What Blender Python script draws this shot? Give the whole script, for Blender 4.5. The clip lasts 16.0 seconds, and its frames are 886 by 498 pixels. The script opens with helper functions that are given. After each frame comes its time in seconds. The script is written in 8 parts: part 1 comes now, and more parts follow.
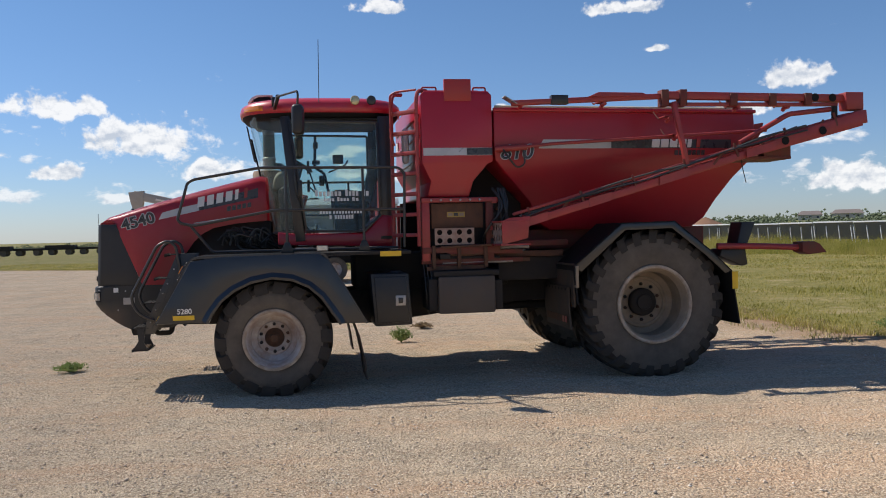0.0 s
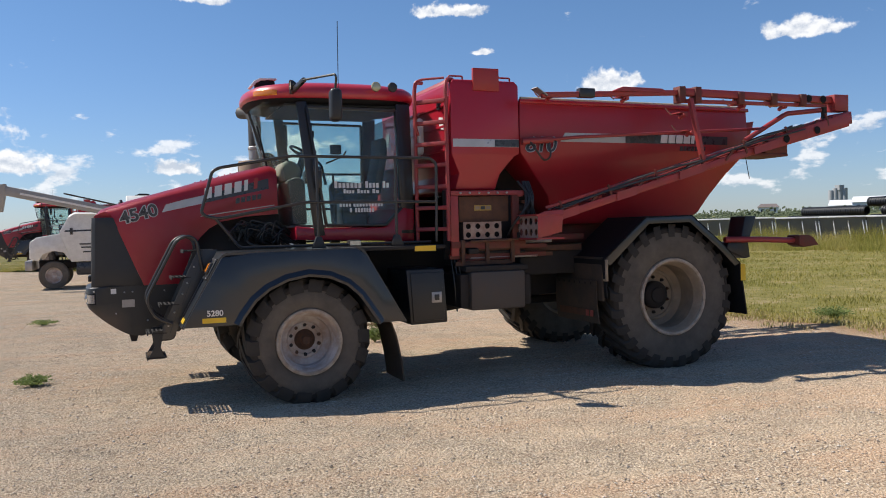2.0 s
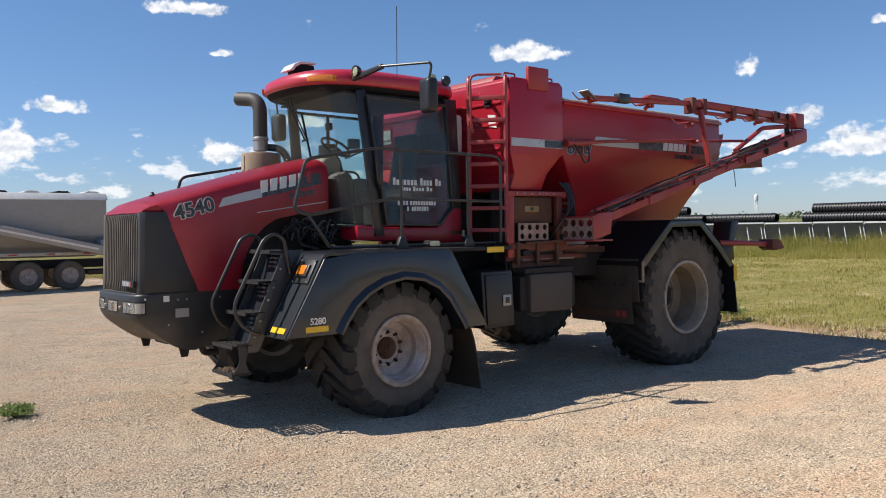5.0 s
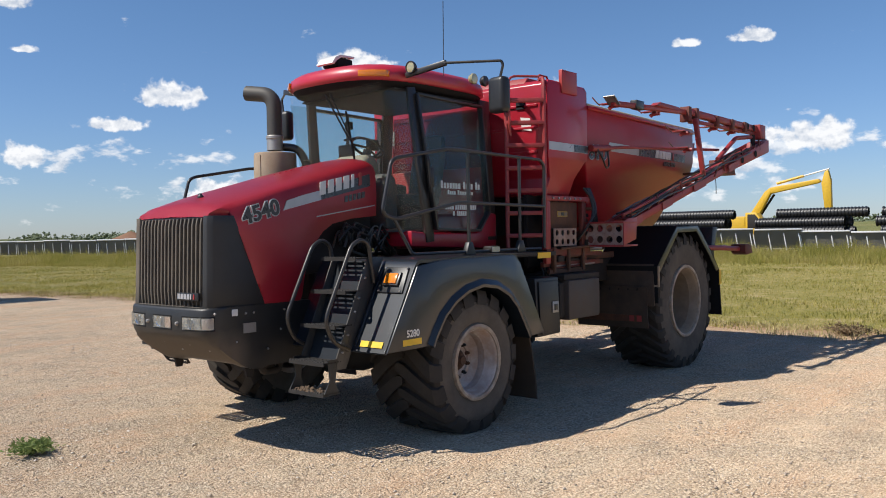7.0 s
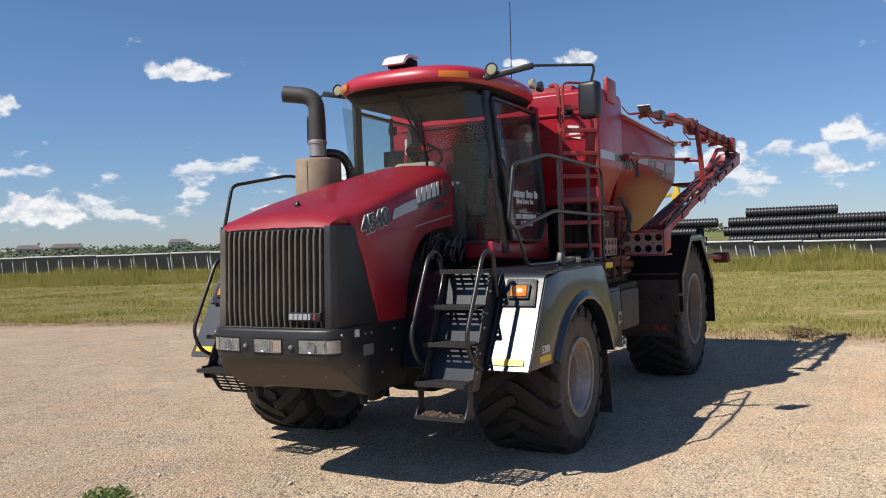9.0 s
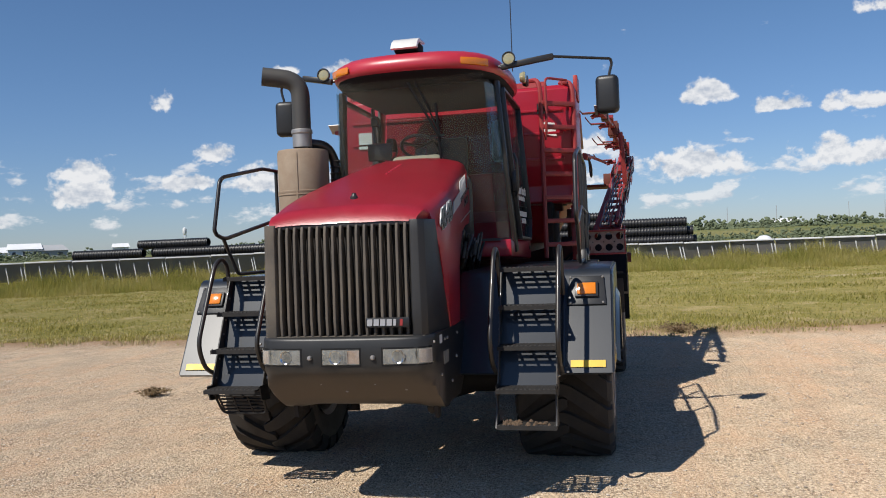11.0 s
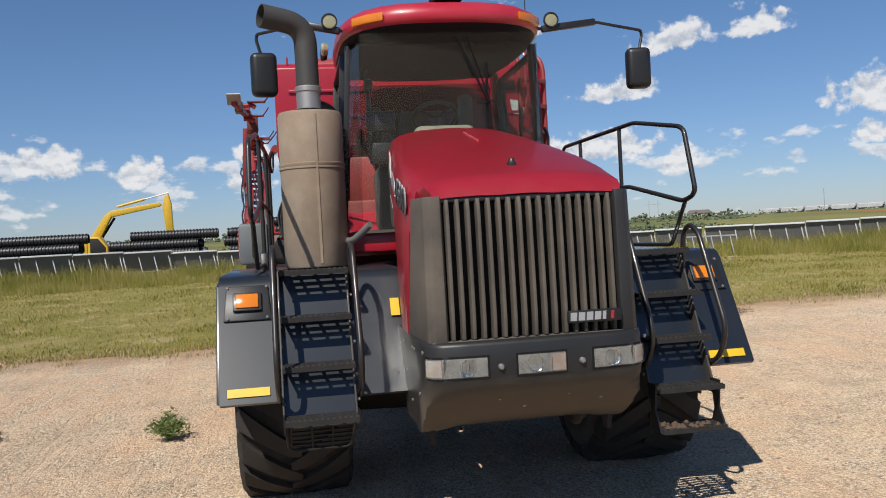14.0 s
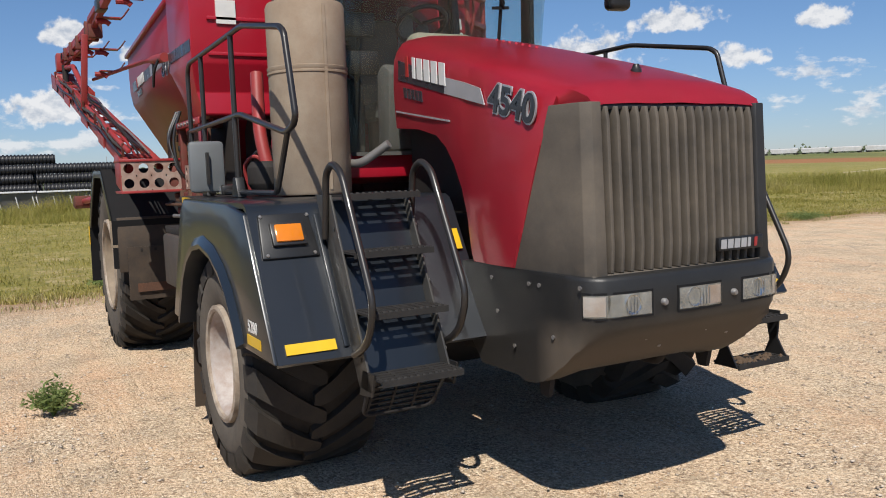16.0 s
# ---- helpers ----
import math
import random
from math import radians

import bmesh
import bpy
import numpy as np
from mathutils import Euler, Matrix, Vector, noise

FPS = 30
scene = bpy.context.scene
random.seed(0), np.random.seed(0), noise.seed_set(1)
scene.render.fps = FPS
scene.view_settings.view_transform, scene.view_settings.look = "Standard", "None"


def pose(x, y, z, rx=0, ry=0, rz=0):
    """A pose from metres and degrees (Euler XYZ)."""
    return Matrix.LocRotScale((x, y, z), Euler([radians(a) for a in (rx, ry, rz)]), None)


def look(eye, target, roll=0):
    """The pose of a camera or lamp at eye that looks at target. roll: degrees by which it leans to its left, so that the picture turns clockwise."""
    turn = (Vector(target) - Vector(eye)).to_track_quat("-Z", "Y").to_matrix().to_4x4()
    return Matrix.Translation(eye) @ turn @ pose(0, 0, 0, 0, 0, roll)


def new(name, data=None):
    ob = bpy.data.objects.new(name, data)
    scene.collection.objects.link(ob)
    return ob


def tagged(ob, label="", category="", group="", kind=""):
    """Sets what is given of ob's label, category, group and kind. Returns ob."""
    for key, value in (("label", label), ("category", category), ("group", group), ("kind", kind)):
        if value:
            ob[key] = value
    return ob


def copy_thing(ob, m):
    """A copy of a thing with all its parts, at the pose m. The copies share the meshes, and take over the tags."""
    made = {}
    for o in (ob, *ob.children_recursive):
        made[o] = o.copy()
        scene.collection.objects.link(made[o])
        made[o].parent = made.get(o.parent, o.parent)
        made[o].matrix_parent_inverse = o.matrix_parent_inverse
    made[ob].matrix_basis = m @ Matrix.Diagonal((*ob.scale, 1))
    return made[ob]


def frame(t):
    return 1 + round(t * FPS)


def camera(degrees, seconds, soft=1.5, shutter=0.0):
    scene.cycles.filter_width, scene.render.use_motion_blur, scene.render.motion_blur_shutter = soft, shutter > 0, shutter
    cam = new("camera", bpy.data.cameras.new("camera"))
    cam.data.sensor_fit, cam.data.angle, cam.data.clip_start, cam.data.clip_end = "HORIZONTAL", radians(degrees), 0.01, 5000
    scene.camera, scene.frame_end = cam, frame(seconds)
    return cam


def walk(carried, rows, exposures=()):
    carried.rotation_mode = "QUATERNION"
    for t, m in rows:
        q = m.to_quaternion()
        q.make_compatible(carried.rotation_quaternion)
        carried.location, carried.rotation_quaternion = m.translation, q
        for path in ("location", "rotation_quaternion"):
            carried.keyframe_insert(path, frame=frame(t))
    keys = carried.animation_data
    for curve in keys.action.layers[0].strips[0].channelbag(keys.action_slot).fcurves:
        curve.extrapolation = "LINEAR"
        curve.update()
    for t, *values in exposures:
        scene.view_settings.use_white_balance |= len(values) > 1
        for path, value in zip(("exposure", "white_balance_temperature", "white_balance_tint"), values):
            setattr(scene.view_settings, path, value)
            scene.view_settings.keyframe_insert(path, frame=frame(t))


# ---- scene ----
cam = camera(55.9, 16.0, soft=1.0)
ROWS = [
    (0.0, 0.587, -12.217, 1.993, 88.77, 1.39, -8.62),
    (0.5, -0.035, -12.006, 2.02, 88.74, 1.63, -11.72),
    (1.0, -0.656, -11.837, 2.027, 88.6, 1.76, -14.77),
    (1.5, -1.226, -11.535, 1.976, 88.49, 1.68, -17.59),
    (2.0, -1.787, -11.211, 1.994, 88.39, 1.43, -20.2),
    (2.5, -2.332, -10.887, 2.024, 88.42, 1.19, -22.82),
    (3.0, -2.878, -10.475, 2.001, 88.47, 1.0, -25.79),
    (3.5, -3.45, -10.105, 1.966, 88.42, 0.88, -28.96),
    (4.0, -3.961, -9.736, 1.971, 88.42, 0.86, -32.08),
    (6.5, -6.234, -7.507, 1.993, 88.85, 0.93, -46.4),
    (7.0, -6.513, -6.919, 1.991, 88.94, 0.99, -49.52),
    (7.5, -6.841, -6.354, 1.96, 89.13, 1.08, -52.4),
    (8.0, -7.125, -5.803, 1.977, 89.34, 1.27, -55.0),
    (8.5, -7.363, -5.193, 2.01, 89.53, 1.52, -57.57),
    (11.0, -7.925, -2.151, 1.991, 89.75, 2.36, -76.08),
    (11.5, -7.886, -1.536, 1.97, 89.54, 2.75, -80.39),
    (12.0, -7.796, -0.973, 1.981, 89.32, 3.06, -84.4),
    (12.5, -7.576, -0.389, 1.986, 89.19, 3.22, -88.05),
    (13.0, -7.42, 0.196, 1.974, 89.21, 3.25, -91.56),
    (13.5, -7.187, 0.721, 1.954, 89.21, 3.25, -95.12),
    (14.0, -6.897, 1.225, 1.969, 89.04, 3.04, -98.89),
    (14.5, -6.614, 1.751, 1.957, 88.46, 2.81, -103.27),
    (15.0, -6.23, 2.213, 1.876, 87.46, 2.5, -108.11),
    (15.5, -5.844, 2.65, 1.856, 86.15, 2.27, -112.88),
    (16.0, -5.44, 2.99, 1.889, 84.67, 2.12, -117.46),
]
walk(cam, [(t, pose(x, y, z, rx, ry, rz)) for t, x, y, z, rx, ry, rz in ROWS], exposures=[(0.0, 0.22), (1.5, 0.30), (4.0, 0.36), (7.5, 0.26), (11.0, 0.04), (13.0, -0.06), (16.0, 0.03)])
# ---- world, sun ----
SUN = Vector((-2.43, 1.48, 3.39)).normalized()
world = bpy.data.worlds.new("sky")
scene.world = world
world.use_nodes = True
CLOUDS = [(106, 8.6, 3.5, 1.0), (101, 7.0, 4.8, 1.6), (106, 4.4, 1.8, .7), (97, 4.8, 2.4, 1.0), (85, 15.2, 2.2, .6), (69, 14.5, 3.2, .6), (58.5, 9.5, 2.7, 1.0),
          (67, 11.7, 1.2, .3), (79.5, 6, 2.2, 1.5), (77, 8.1, 1.9, .6), (87.5, 4.3, 1.9, .6), (46.5, 12, 2.7, .8), (62, 7.5, 2.3, .6), (67, 5.6, 1.7, 1),
          (37, 4.6, 2.6, 1.2), (20, 12.3, 1.8, .5), (16.4, 6.2, 3.2, 1.3), (24, 12.2, 1.1, .4), (-4, 9.6, 2.1, 1), (-8.5, 8.2, 2, .6), (-3, 5.3, 3.5, 1.5), (-12, 5.1, 3.6, 1.1)]
CLOUDS += [(29, 6.8, 1.6, .8), (32, 10.2, .8, .8), (31, 5, 2.2, .7), (37, 5.8, 2.4, .9), (-21.5, 9.2, 3, .9), (-19.6, 5.8, 4.6, 1.2), (-15, 13.6, 2.6, .7), (-25, 12.3, 2.6, 1.2),
           (-13.5, 8, 3.1, .7), (-25, 4.6, 2, 1.3), (25.5, 5.2, 2.6, 1.1), (-37.2, 7.9, 3.8, 1.6), (-30, 12.7, 2.3, 1.2), (-36.7, 5.2, 2, .9), (3.5, 6.6, 1.6, .9),
           (10.6, 5.4, 2, 1.4), (-47, 6.9, 1.9, 1), (-43, 9.5, 3, 1), (-52, 8.8, 1.8, .9), (4, 4.3, 1.9, .6), (55, 3.2, 4, 1.2)]


def make_sky():
    nt = world.node_tree
    nt.nodes.clear()
    N, L = nt.nodes.new, nt.links.new

    def op(kind, a, b=None, c=None, clamp=False):
        n = N("ShaderNodeMath")
        n.operation, n.use_clamp = kind, clamp
        for i, v in enumerate((a, b, c)):
            if v is None:
                continue
            if isinstance(v, (int, float)):
                n.inputs[i].default_value = v
            else:
                L(v, n.inputs[i])
        return n.outputs[0]

    sky = N("ShaderNodeTexSky")
    sky.sky_type, sky.sun_disc = "NISHITA", False
    sky.sun_elevation, sky.sun_rotation = math.asin(SUN.z), math.atan2(SUN.x, SUN.y)
    sky.air_density, sky.dust_density, sky.ozone_density = 1.0, 0.15, 3.0
    co = N("ShaderNodeTexCoord")
    sep = N("ShaderNodeSeparateXYZ")
    L(co.outputs["Generated"], sep.inputs[0])
    az = op("MULTIPLY", op("ARCTAN2", sep.outputs[1], sep.outputs[0]), 57.2958)
    el = op("MULTIPLY", op("ARCSINE", sep.outputs[2]), 57.2958)
    cell = N("ShaderNodeCombineXYZ")
    L(az, cell.inputs[0]), L(el, cell.inputs[1])
    # the edges are puffed out by noise at two sizes
    noise_a = N("ShaderNodeTexNoise")
    noise_a.inputs["Scale"].default_value, noise_a.inputs["Detail"].default_value, noise_a.inputs["Roughness"].default_value = 0.75, 6, 0.55
    L(cell.outputs[0], noise_a.inputs["Vector"])
    near = None
    for a, e, w, h in CLOUDS:
        off = N("ShaderNodeVectorMath")
        off.operation = "SUBTRACT"
        L(cell.outputs[0], off.inputs[0])
        off.inputs[1].default_value = (a, e - h * 0.55, 0)
        sc = N("ShaderNodeVectorMath")
        sc.operation = "MULTIPLY"
        L(off.outputs[0], sc.inputs[0])
        sc.inputs[1].default_value = (0.90 / w, 0.72 / h, 0)
        # flat base: the lower half falls off faster
        sp = N("ShaderNodeSeparateXYZ")
        L(sc.outputs[0], sp.inputs[0])
        jo = N("ShaderNodeCombineXYZ")
        L(sp.outputs[0], jo.inputs[0])
        L(op("MAXIMUM", sp.outputs[1], op("MULTIPLY", sp.outputs[1], -2.0)), jo.inputs[1])
        ln = N("ShaderNodeVectorMath")
        ln.operation = "LENGTH"
        L(jo.outputs[0], ln.inputs[0])
        d = ln.outputs["Value"]
        near = d if near is None else op("SMOOTH_MIN", near, d, 0.25)
    body = op("SUBTRACT", 1.0, near)
    puff = op("MULTIPLY", op("SUBTRACT", noise_a.outputs[0], 0.50), 2.1)
    dens = op("ADD", body, puff)
    mask = N("ShaderNodeMapRange")
    mask.interpolation_type = "SMOOTHSTEP"
    mask.inputs["From Min"].default_value, mask.inputs["From Max"].default_value = 0.16, 0.52
    L(dens, mask.inputs["Value"])

    def field(scale, stretch, lift, seed):
        """Broken small clouds: noise over azimuth and height, drawn out sideways."""
        m = N("ShaderNodeMapping")
        m.inputs["Scale"].default_value, m.inputs["Location"].default_value = (1, stretch, 1), (seed, lift * stretch, seed)
        L(cell.outputs[0], m.inputs["Vector"])
        n = N("ShaderNodeTexNoise")
        n.inputs["Scale"].default_value, n.inputs["Detail"].default_value, n.inputs["Roughness"].default_value = scale, 6, 0.56
        L(m.outputs[0], n.inputs["Vector"])
        return n.outputs[0]

    small = field(0.30, 2.1, 0.0, 3.0)
    above = field(0.30, 2.1, 0.35, 3.0)
    band = op("MULTIPLY", op("DIVIDE", op("SUBTRACT", el, 0.9), 1.6, None, True), op("DIVIDE", op("SUBTRACT", 8.2, el), 3.0, None, True))
    lowm = N("ShaderNodeMapRange")
    lowm.interpolation_type = "SMOOTHSTEP"
    lowm.inputs["From Min"].default_value, lowm.inputs["From Max"].default_value = 0.525, 0.625
    L(op("ADD", small, op("MULTIPLY", op("SUBTRACT", band, 1.0), 0.16)), lowm.inputs["Value"])
    cover = op("MAXIMUM", mask.outputs[0], op("MULTIPLY", lowm.outputs[0], 0.80))
    # shaded bases, bright crowns: a spot is dimmer where the cloud goes on above it
    up_a = N("ShaderNodeTexNoise")
    up_a.inputs["Scale"].default_value, up_a.inputs["Detail"].default_value, up_a.inputs["Roughness"].default_value = 0.75, 6, 0.55
    lifted = N("ShaderNodeVectorMath")
    lifted.operation = "ADD"
    L(cell.outputs[0], lifted.inputs[0])
    lifted.inputs[1].default_value = (0.0, 0.30, 0)
    L(lifted.outputs[0], up_a.inputs["Vector"])
    step = op("ADD", op("SUBTRACT", noise_a.outputs[0], up_a.outputs[0]), op("MULTIPLY", op("SUBTRACT", small, above), 1.0))
    lit = op("MULTIPLY_ADD", step, 4.0, 0.72, True)
    white = N("ShaderNodeMix")
    white.data_type = "RGBA"
    L(lit, white.inputs["Factor"])
    white.inputs["A"].default_value, white.inputs["B"].default_value = (6.6, 7.2, 8.2, 1), (11.2, 11.2, 11.3, 1)
    mix = N("ShaderNodeMix")
    mix.data_type = "RGBA"
    L(op("MULTIPLY", cover, 0.93), mix.inputs["Factor"])
    tint = N("ShaderNodeMix")
    tint.data_type, tint.blend_type = "RGBA", "MULTIPLY"
    tint.inputs["Factor"].default_value = 1.0
    L(sky.outputs[0], tint.inputs["A"])
    hz = N("ShaderNodeMix")
    hz.data_type = "RGBA"
    hz.inputs["A"].default_value, hz.inputs["B"].default_value = (0.75, 0.87, 1.20, 1), (0.78, 0.965, 1.185, 1)
    L(op("DIVIDE", el, 14.0, None, True), hz.inputs["Factor"])
    L(hz.outputs["Result"], tint.inputs["B"])
    L(tint.outputs["Result"], mix.inputs["A"]), L(white.outputs["Result"], mix.inputs["B"])
    bg = N("ShaderNodeBackground")
    bg.inputs["Strength"].default_value = 0.075
    L(mix.outputs["Result"], bg.inputs["Color"])
    out = N("ShaderNodeOutputWorld")
    L(bg.outputs[0], out.inputs[0])


make_sky()
sun = new("sun", bpy.data.lights.new("sun", "SUN"))
sun.data.energy, sun.data.angle, sun.data.color = 5.0, radians(0.55), (1.0, 0.95, 0.87)
sun.matrix_world = look(SUN * 60, (0, 0, 0))


# ---- materials ----
def material(name, base, rough=0.5, metal=0.0, second=None, scale=6.0, amount=0.5, bump=0.0, bump_scale=60.0, coat=0.0, dust=0.0, dust_colour=(0.30, 0.22, 0.14), dust_scale=3.0, grain=0.0, rough_var=0.0, spec=0.5):
    """Principled surface: base and a second tone blended by noise, fine relief, and a dust film by larger noise."""
    m = bpy.data.materials.new(name)
    m.use_nodes = True
    nt = m.node_tree
    N, L = nt.nodes.new, nt.links.new
    b = nt.nodes["Principled BSDF"]
    b.inputs["Roughness"].default_value, b.inputs["Metallic"].default_value = rough, metal
    b.inputs["Coat Weight"].default_value, b.inputs["Coat Roughness"].default_value = coat, 0.08
    b.inputs["Specular IOR Level"].default_value = spec
    co = N("ShaderNodeTexCoord").outputs["Object"]

    def noise_at(s, detail=5, rgh=0.6):
        n = N("ShaderNodeTexNoise")
        n.inputs["Scale"].default_value, n.inputs["Detail"].default_value, n.inputs["Roughness"].default_value = s, detail, rgh
        L(co, n.inputs["Vector"])
        return n.outputs[0]

    def ramp(src, lo, hi, a=0.0, c=1.0):
        r = N("ShaderNodeMapRange")
        r.inputs["From Min"].default_value, r.inputs["From Max"].default_value = lo, hi
        r.inputs["To Min"].default_value, r.inputs["To Max"].default_value = a, c
        L(src, r.inputs["Value"])
        return r.outputs[0]

    def mix(fac, a, c):
        x = N("ShaderNodeMix")
        x.data_type = "RGBA"
        for sock, v in (("Factor", fac), ("A", a), ("B", c)):
            if isinstance(v, tuple):
                x.inputs[sock].default_value = (*v, 1)
            elif isinstance(v, float):
                x.inputs[sock].default_value = v
            else:
                L(v, x.inputs[sock])
        return x.outputs["Result"]

    second = second or tuple(v * 0.72 for v in base)
    col = mix(ramp(noise_at(scale), 0.35, 0.7, 0.0, amount), base, second)
    if grain:
        col = mix(ramp(noise_at(140, 3), 0.4, 0.65, 0.0, grain), col, tuple(v * 0.45 for v in base))
    if dust:
        fac = ramp(noise_at(dust_scale, 7, 0.68), 0.32, 0.72, dust * 0.25, dust)
        col = mix(fac, col, dust_colour)
        r = N("ShaderNodeMix")
        L(fac, r.inputs["Factor"])
        r.inputs["A"].default_value, r.inputs["B"].default_value = rough, min(1, rough + 0.55)
        L(r.outputs["Result"], b.inputs["Roughness"])
    elif rough_var:
        L(ramp(noise_at(9, 6), 0.3, 0.7, max(0.02, rough - rough_var), min(1, rough + rough_var)), b.inputs["Roughness"])
    L(col, b.inputs["Base Color"])
    if bump:
        bp = N("ShaderNodeBump")
        bp.inputs["Strength"].default_value, bp.inputs["Distance"].default_value = bump, 0.02
        L(noise_at(bump_scale, 6), bp.inputs["Height"])
        L(bp.outputs[0], b.inputs["Normal"])
    return m


def clear(name, tint, rough=0.0, opacity=0.22):
    """Thin window glass: mostly lets the view through, with a clear reflection and a film of dust."""
    m = bpy.data.materials.new(name)
    m.use_nodes = True
    nt = m.node_tree
    N, L = nt.nodes.new, nt.links.new
    nt.nodes.remove(nt.nodes["Principled BSDF"])
    tr, gl, di = N("ShaderNodeBsdfTransparent"), N("ShaderNodeBsdfGlossy"), N("ShaderNodeBsdfDiffuse")
    tr.inputs[0].default_value = (*tint, 1)
    gl.inputs["Roughness"].default_value = 0.02
    di.inputs[0].default_value = (0.32, 0.30, 0.25, 1)
    fr = N("ShaderNodeLayerWeight")
    fr.inputs["Blend"].default_value = 0.5
    pw = N("ShaderNodeMath")
    pw.operation = "POWER"
    L(fr.outputs["Facing"], pw.inputs[0])
    pw.inputs[1].default_value = 4.0
    sheen = N("ShaderNodeMath")
    sheen.operation = "MULTIPLY_ADD"
    L(pw.outputs[0], sheen.inputs[0])
    sheen.inputs[1].default_value, sheen.inputs[2].default_value = 0.32, 0.025
    a, c = N("ShaderNodeMixShader"), N("ShaderNodeMixShader")
    L(sheen.outputs[0], a.inputs[0]), L(tr.outputs[0], a.inputs[1]), L(gl.outputs[0], a.inputs[2])
    n = N("ShaderNodeTexNoise")
    n.inputs["Scale"].default_value, n.inputs["Detail"].default_value = 2.5, 6
    L(N("ShaderNodeTexCoord").outputs["Object"], n.inputs["Vector"])
    r = N("ShaderNodeMapRange")
    r.inputs["From Min"].default_value, r.inputs["From Max"].default_value = 0.25, 0.8
    r.inputs["To Min"].default_value, r.inputs["To Max"].default_value = opacity * 0.45, opacity * 0.9
    L(n.outputs[0], r.inputs["Value"])
    L(r.outputs[0], c.inputs[0]), L(a.outputs[0], c.inputs[1]), L(di.outputs[0], c.inputs[2])
    L(c.outputs[0], nt.nodes["Material Output"].inputs[0])
    return m


RED = material("red_paint", (0.36, 0.004, 0.020), 0.34, second=(0.31, 0.004, 0.017), scale=1.5, amount=0.5, coat=0.18, dust=0.03, dust_colour=(0.34, 0.20, 0.13), bump=0.03, bump_scale=8)
HOPPER_RED = material("dusty_hopper_paint", (0.33, 0.004, 0.020), 0.40, second=(0.27, 0.005, 0.017), scale=1.6, amount=0.6, coat=0.10, dust=0.10, dust_colour=(0.24, 0.11, 0.08), dust_scale=1.4, bump=0.03, bump_scale=5)
RED_WORN = material("worn_red_paint", (0.33, 0.014, 0.018), 0.42, second=(0.21, 0.014, 0.014), scale=5, amount=0.8, coat=0.12, dust=0.30, dust_colour=(0.30, 0.125, 0.10), bump=0.05, bump_scale=25)
RED_RUST = material("rust_stained_red_steel", (0.15, 0.013, 0.012), 0.6, second=(0.085, 0.032, 0.016), scale=9, amount=0.9, dust=0.4, dust_colour=(0.13, 0.065, 0.04), bump=0.12, bump_scale=40)
ORANGE_RED = material("orange_red_panel", (0.36, 0.016, 0.014), 0.4, coat=0.1, dust=0.15, dust_colour=(0.3, 0.15, 0.1))
BLACK = material("black_plastic", (0.009, 0.010, 0.012), 0.42, dust=0.05, dust_colour=(0.20, 0.17, 0.13), bump=0.05, bump_scale=120)
FENDER = material("charcoal_fender_plastic", (0.008, 0.012, 0.018), 0.36, second=(0.011, 0.015, 0.021), scale=2, dust=0.035, dust_colour=(0.15, 0.13, 0.10), coat=0.4, dust_scale=1.6)
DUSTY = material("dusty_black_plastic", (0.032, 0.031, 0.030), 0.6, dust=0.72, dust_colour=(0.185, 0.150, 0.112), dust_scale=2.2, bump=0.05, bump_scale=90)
DARK = material("dark_underbody_steel", (0.011, 0.010, 0.010), 0.75, dust=0.28, dust_colour=(0.06, 0.042, 0.03), dust_scale=5, bump=0.1)
TUBE = material("black_rail_paint", (0.012, 0.012, 0.013), 0.38, dust=0.06, coat=0.2)
RUBBER = material("dusty_tyre_rubber", (0.070, 0.062, 0.053), 0.85, dust=0.85, dust_colour=(0.16, 0.135, 0.108), dust_scale=4, bump=0.10, bump_scale=70, spec=0.25)
GROOVE_SHADE = material("shade_toned_groove_rubber", (0.018, 0.017, 0.016), 0.85, dust=0.55, dust_colour=(0.085, 0.07, 0.056), dust_scale=5, spec=0.2)
LUGS = material("tyre_tread_rubber", (0.026, 0.025, 0.024), 0.7, dust=0.28, dust_colour=(0.135, 0.108, 0.082), dust_scale=6, bump=0.12, bump_scale=60, spec=0.25)
RIM = material("worn_grey_rim", (0.62, 0.62, 0.61), 0.45, second=(0.34, 0.33, 0.32), scale=9, amount=0.7, dust=0.85, dust_colour=(0.24, 0.12, 0.055), dust_scale=3.2, bump=0.05)
RIM_EDGE = material("worn_rim_flange", (0.48, 0.41, 0.33), 0.55, second=(0.22, 0.15, 0.10), scale=10, amount=0.8, dust=0.3, dust_colour=(0.14, 0.10, 0.07))
RIM_TAN = material("dusty_tan_rim", (0.30, 0.235, 0.165), 0.7, second=(0.13, 0.10, 0.07), dust=0.4, dust_colour=(0.20, 0.15, 0.105), bump=0.06)
STEEL = material("bare_steel", (0.42, 0.41, 0.40), 0.45, 0.8, rough_var=0.2, dust=0.3, dust_colour=(0.25, 0.2, 0.15))
TAN = material("dust_coated_muffler_steel", (0.42, 0.355, 0.27), 0.75, second=(0.27, 0.22, 0.165), scale=2.6, amount=1.0, dust=0.7, dust_colour=(0.21, 0.125, 0.07), dust_scale=1.7, bump=0.08, grain=0.15)
PIPE = material("dark_exhaust_pipe", (0.055, 0.055, 0.055), 0.5, 0.3, dust=0.3, dust_colour=(0.15, 0.13, 0.1))
SILVER = material("silver_decal", (0.45, 0.45, 0.46), 0.35, 0.3, rough_var=0.1)
CHARCOAL = material("charcoal_decal", (0.035, 0.037, 0.042), 0.3, rough_var=0.1)
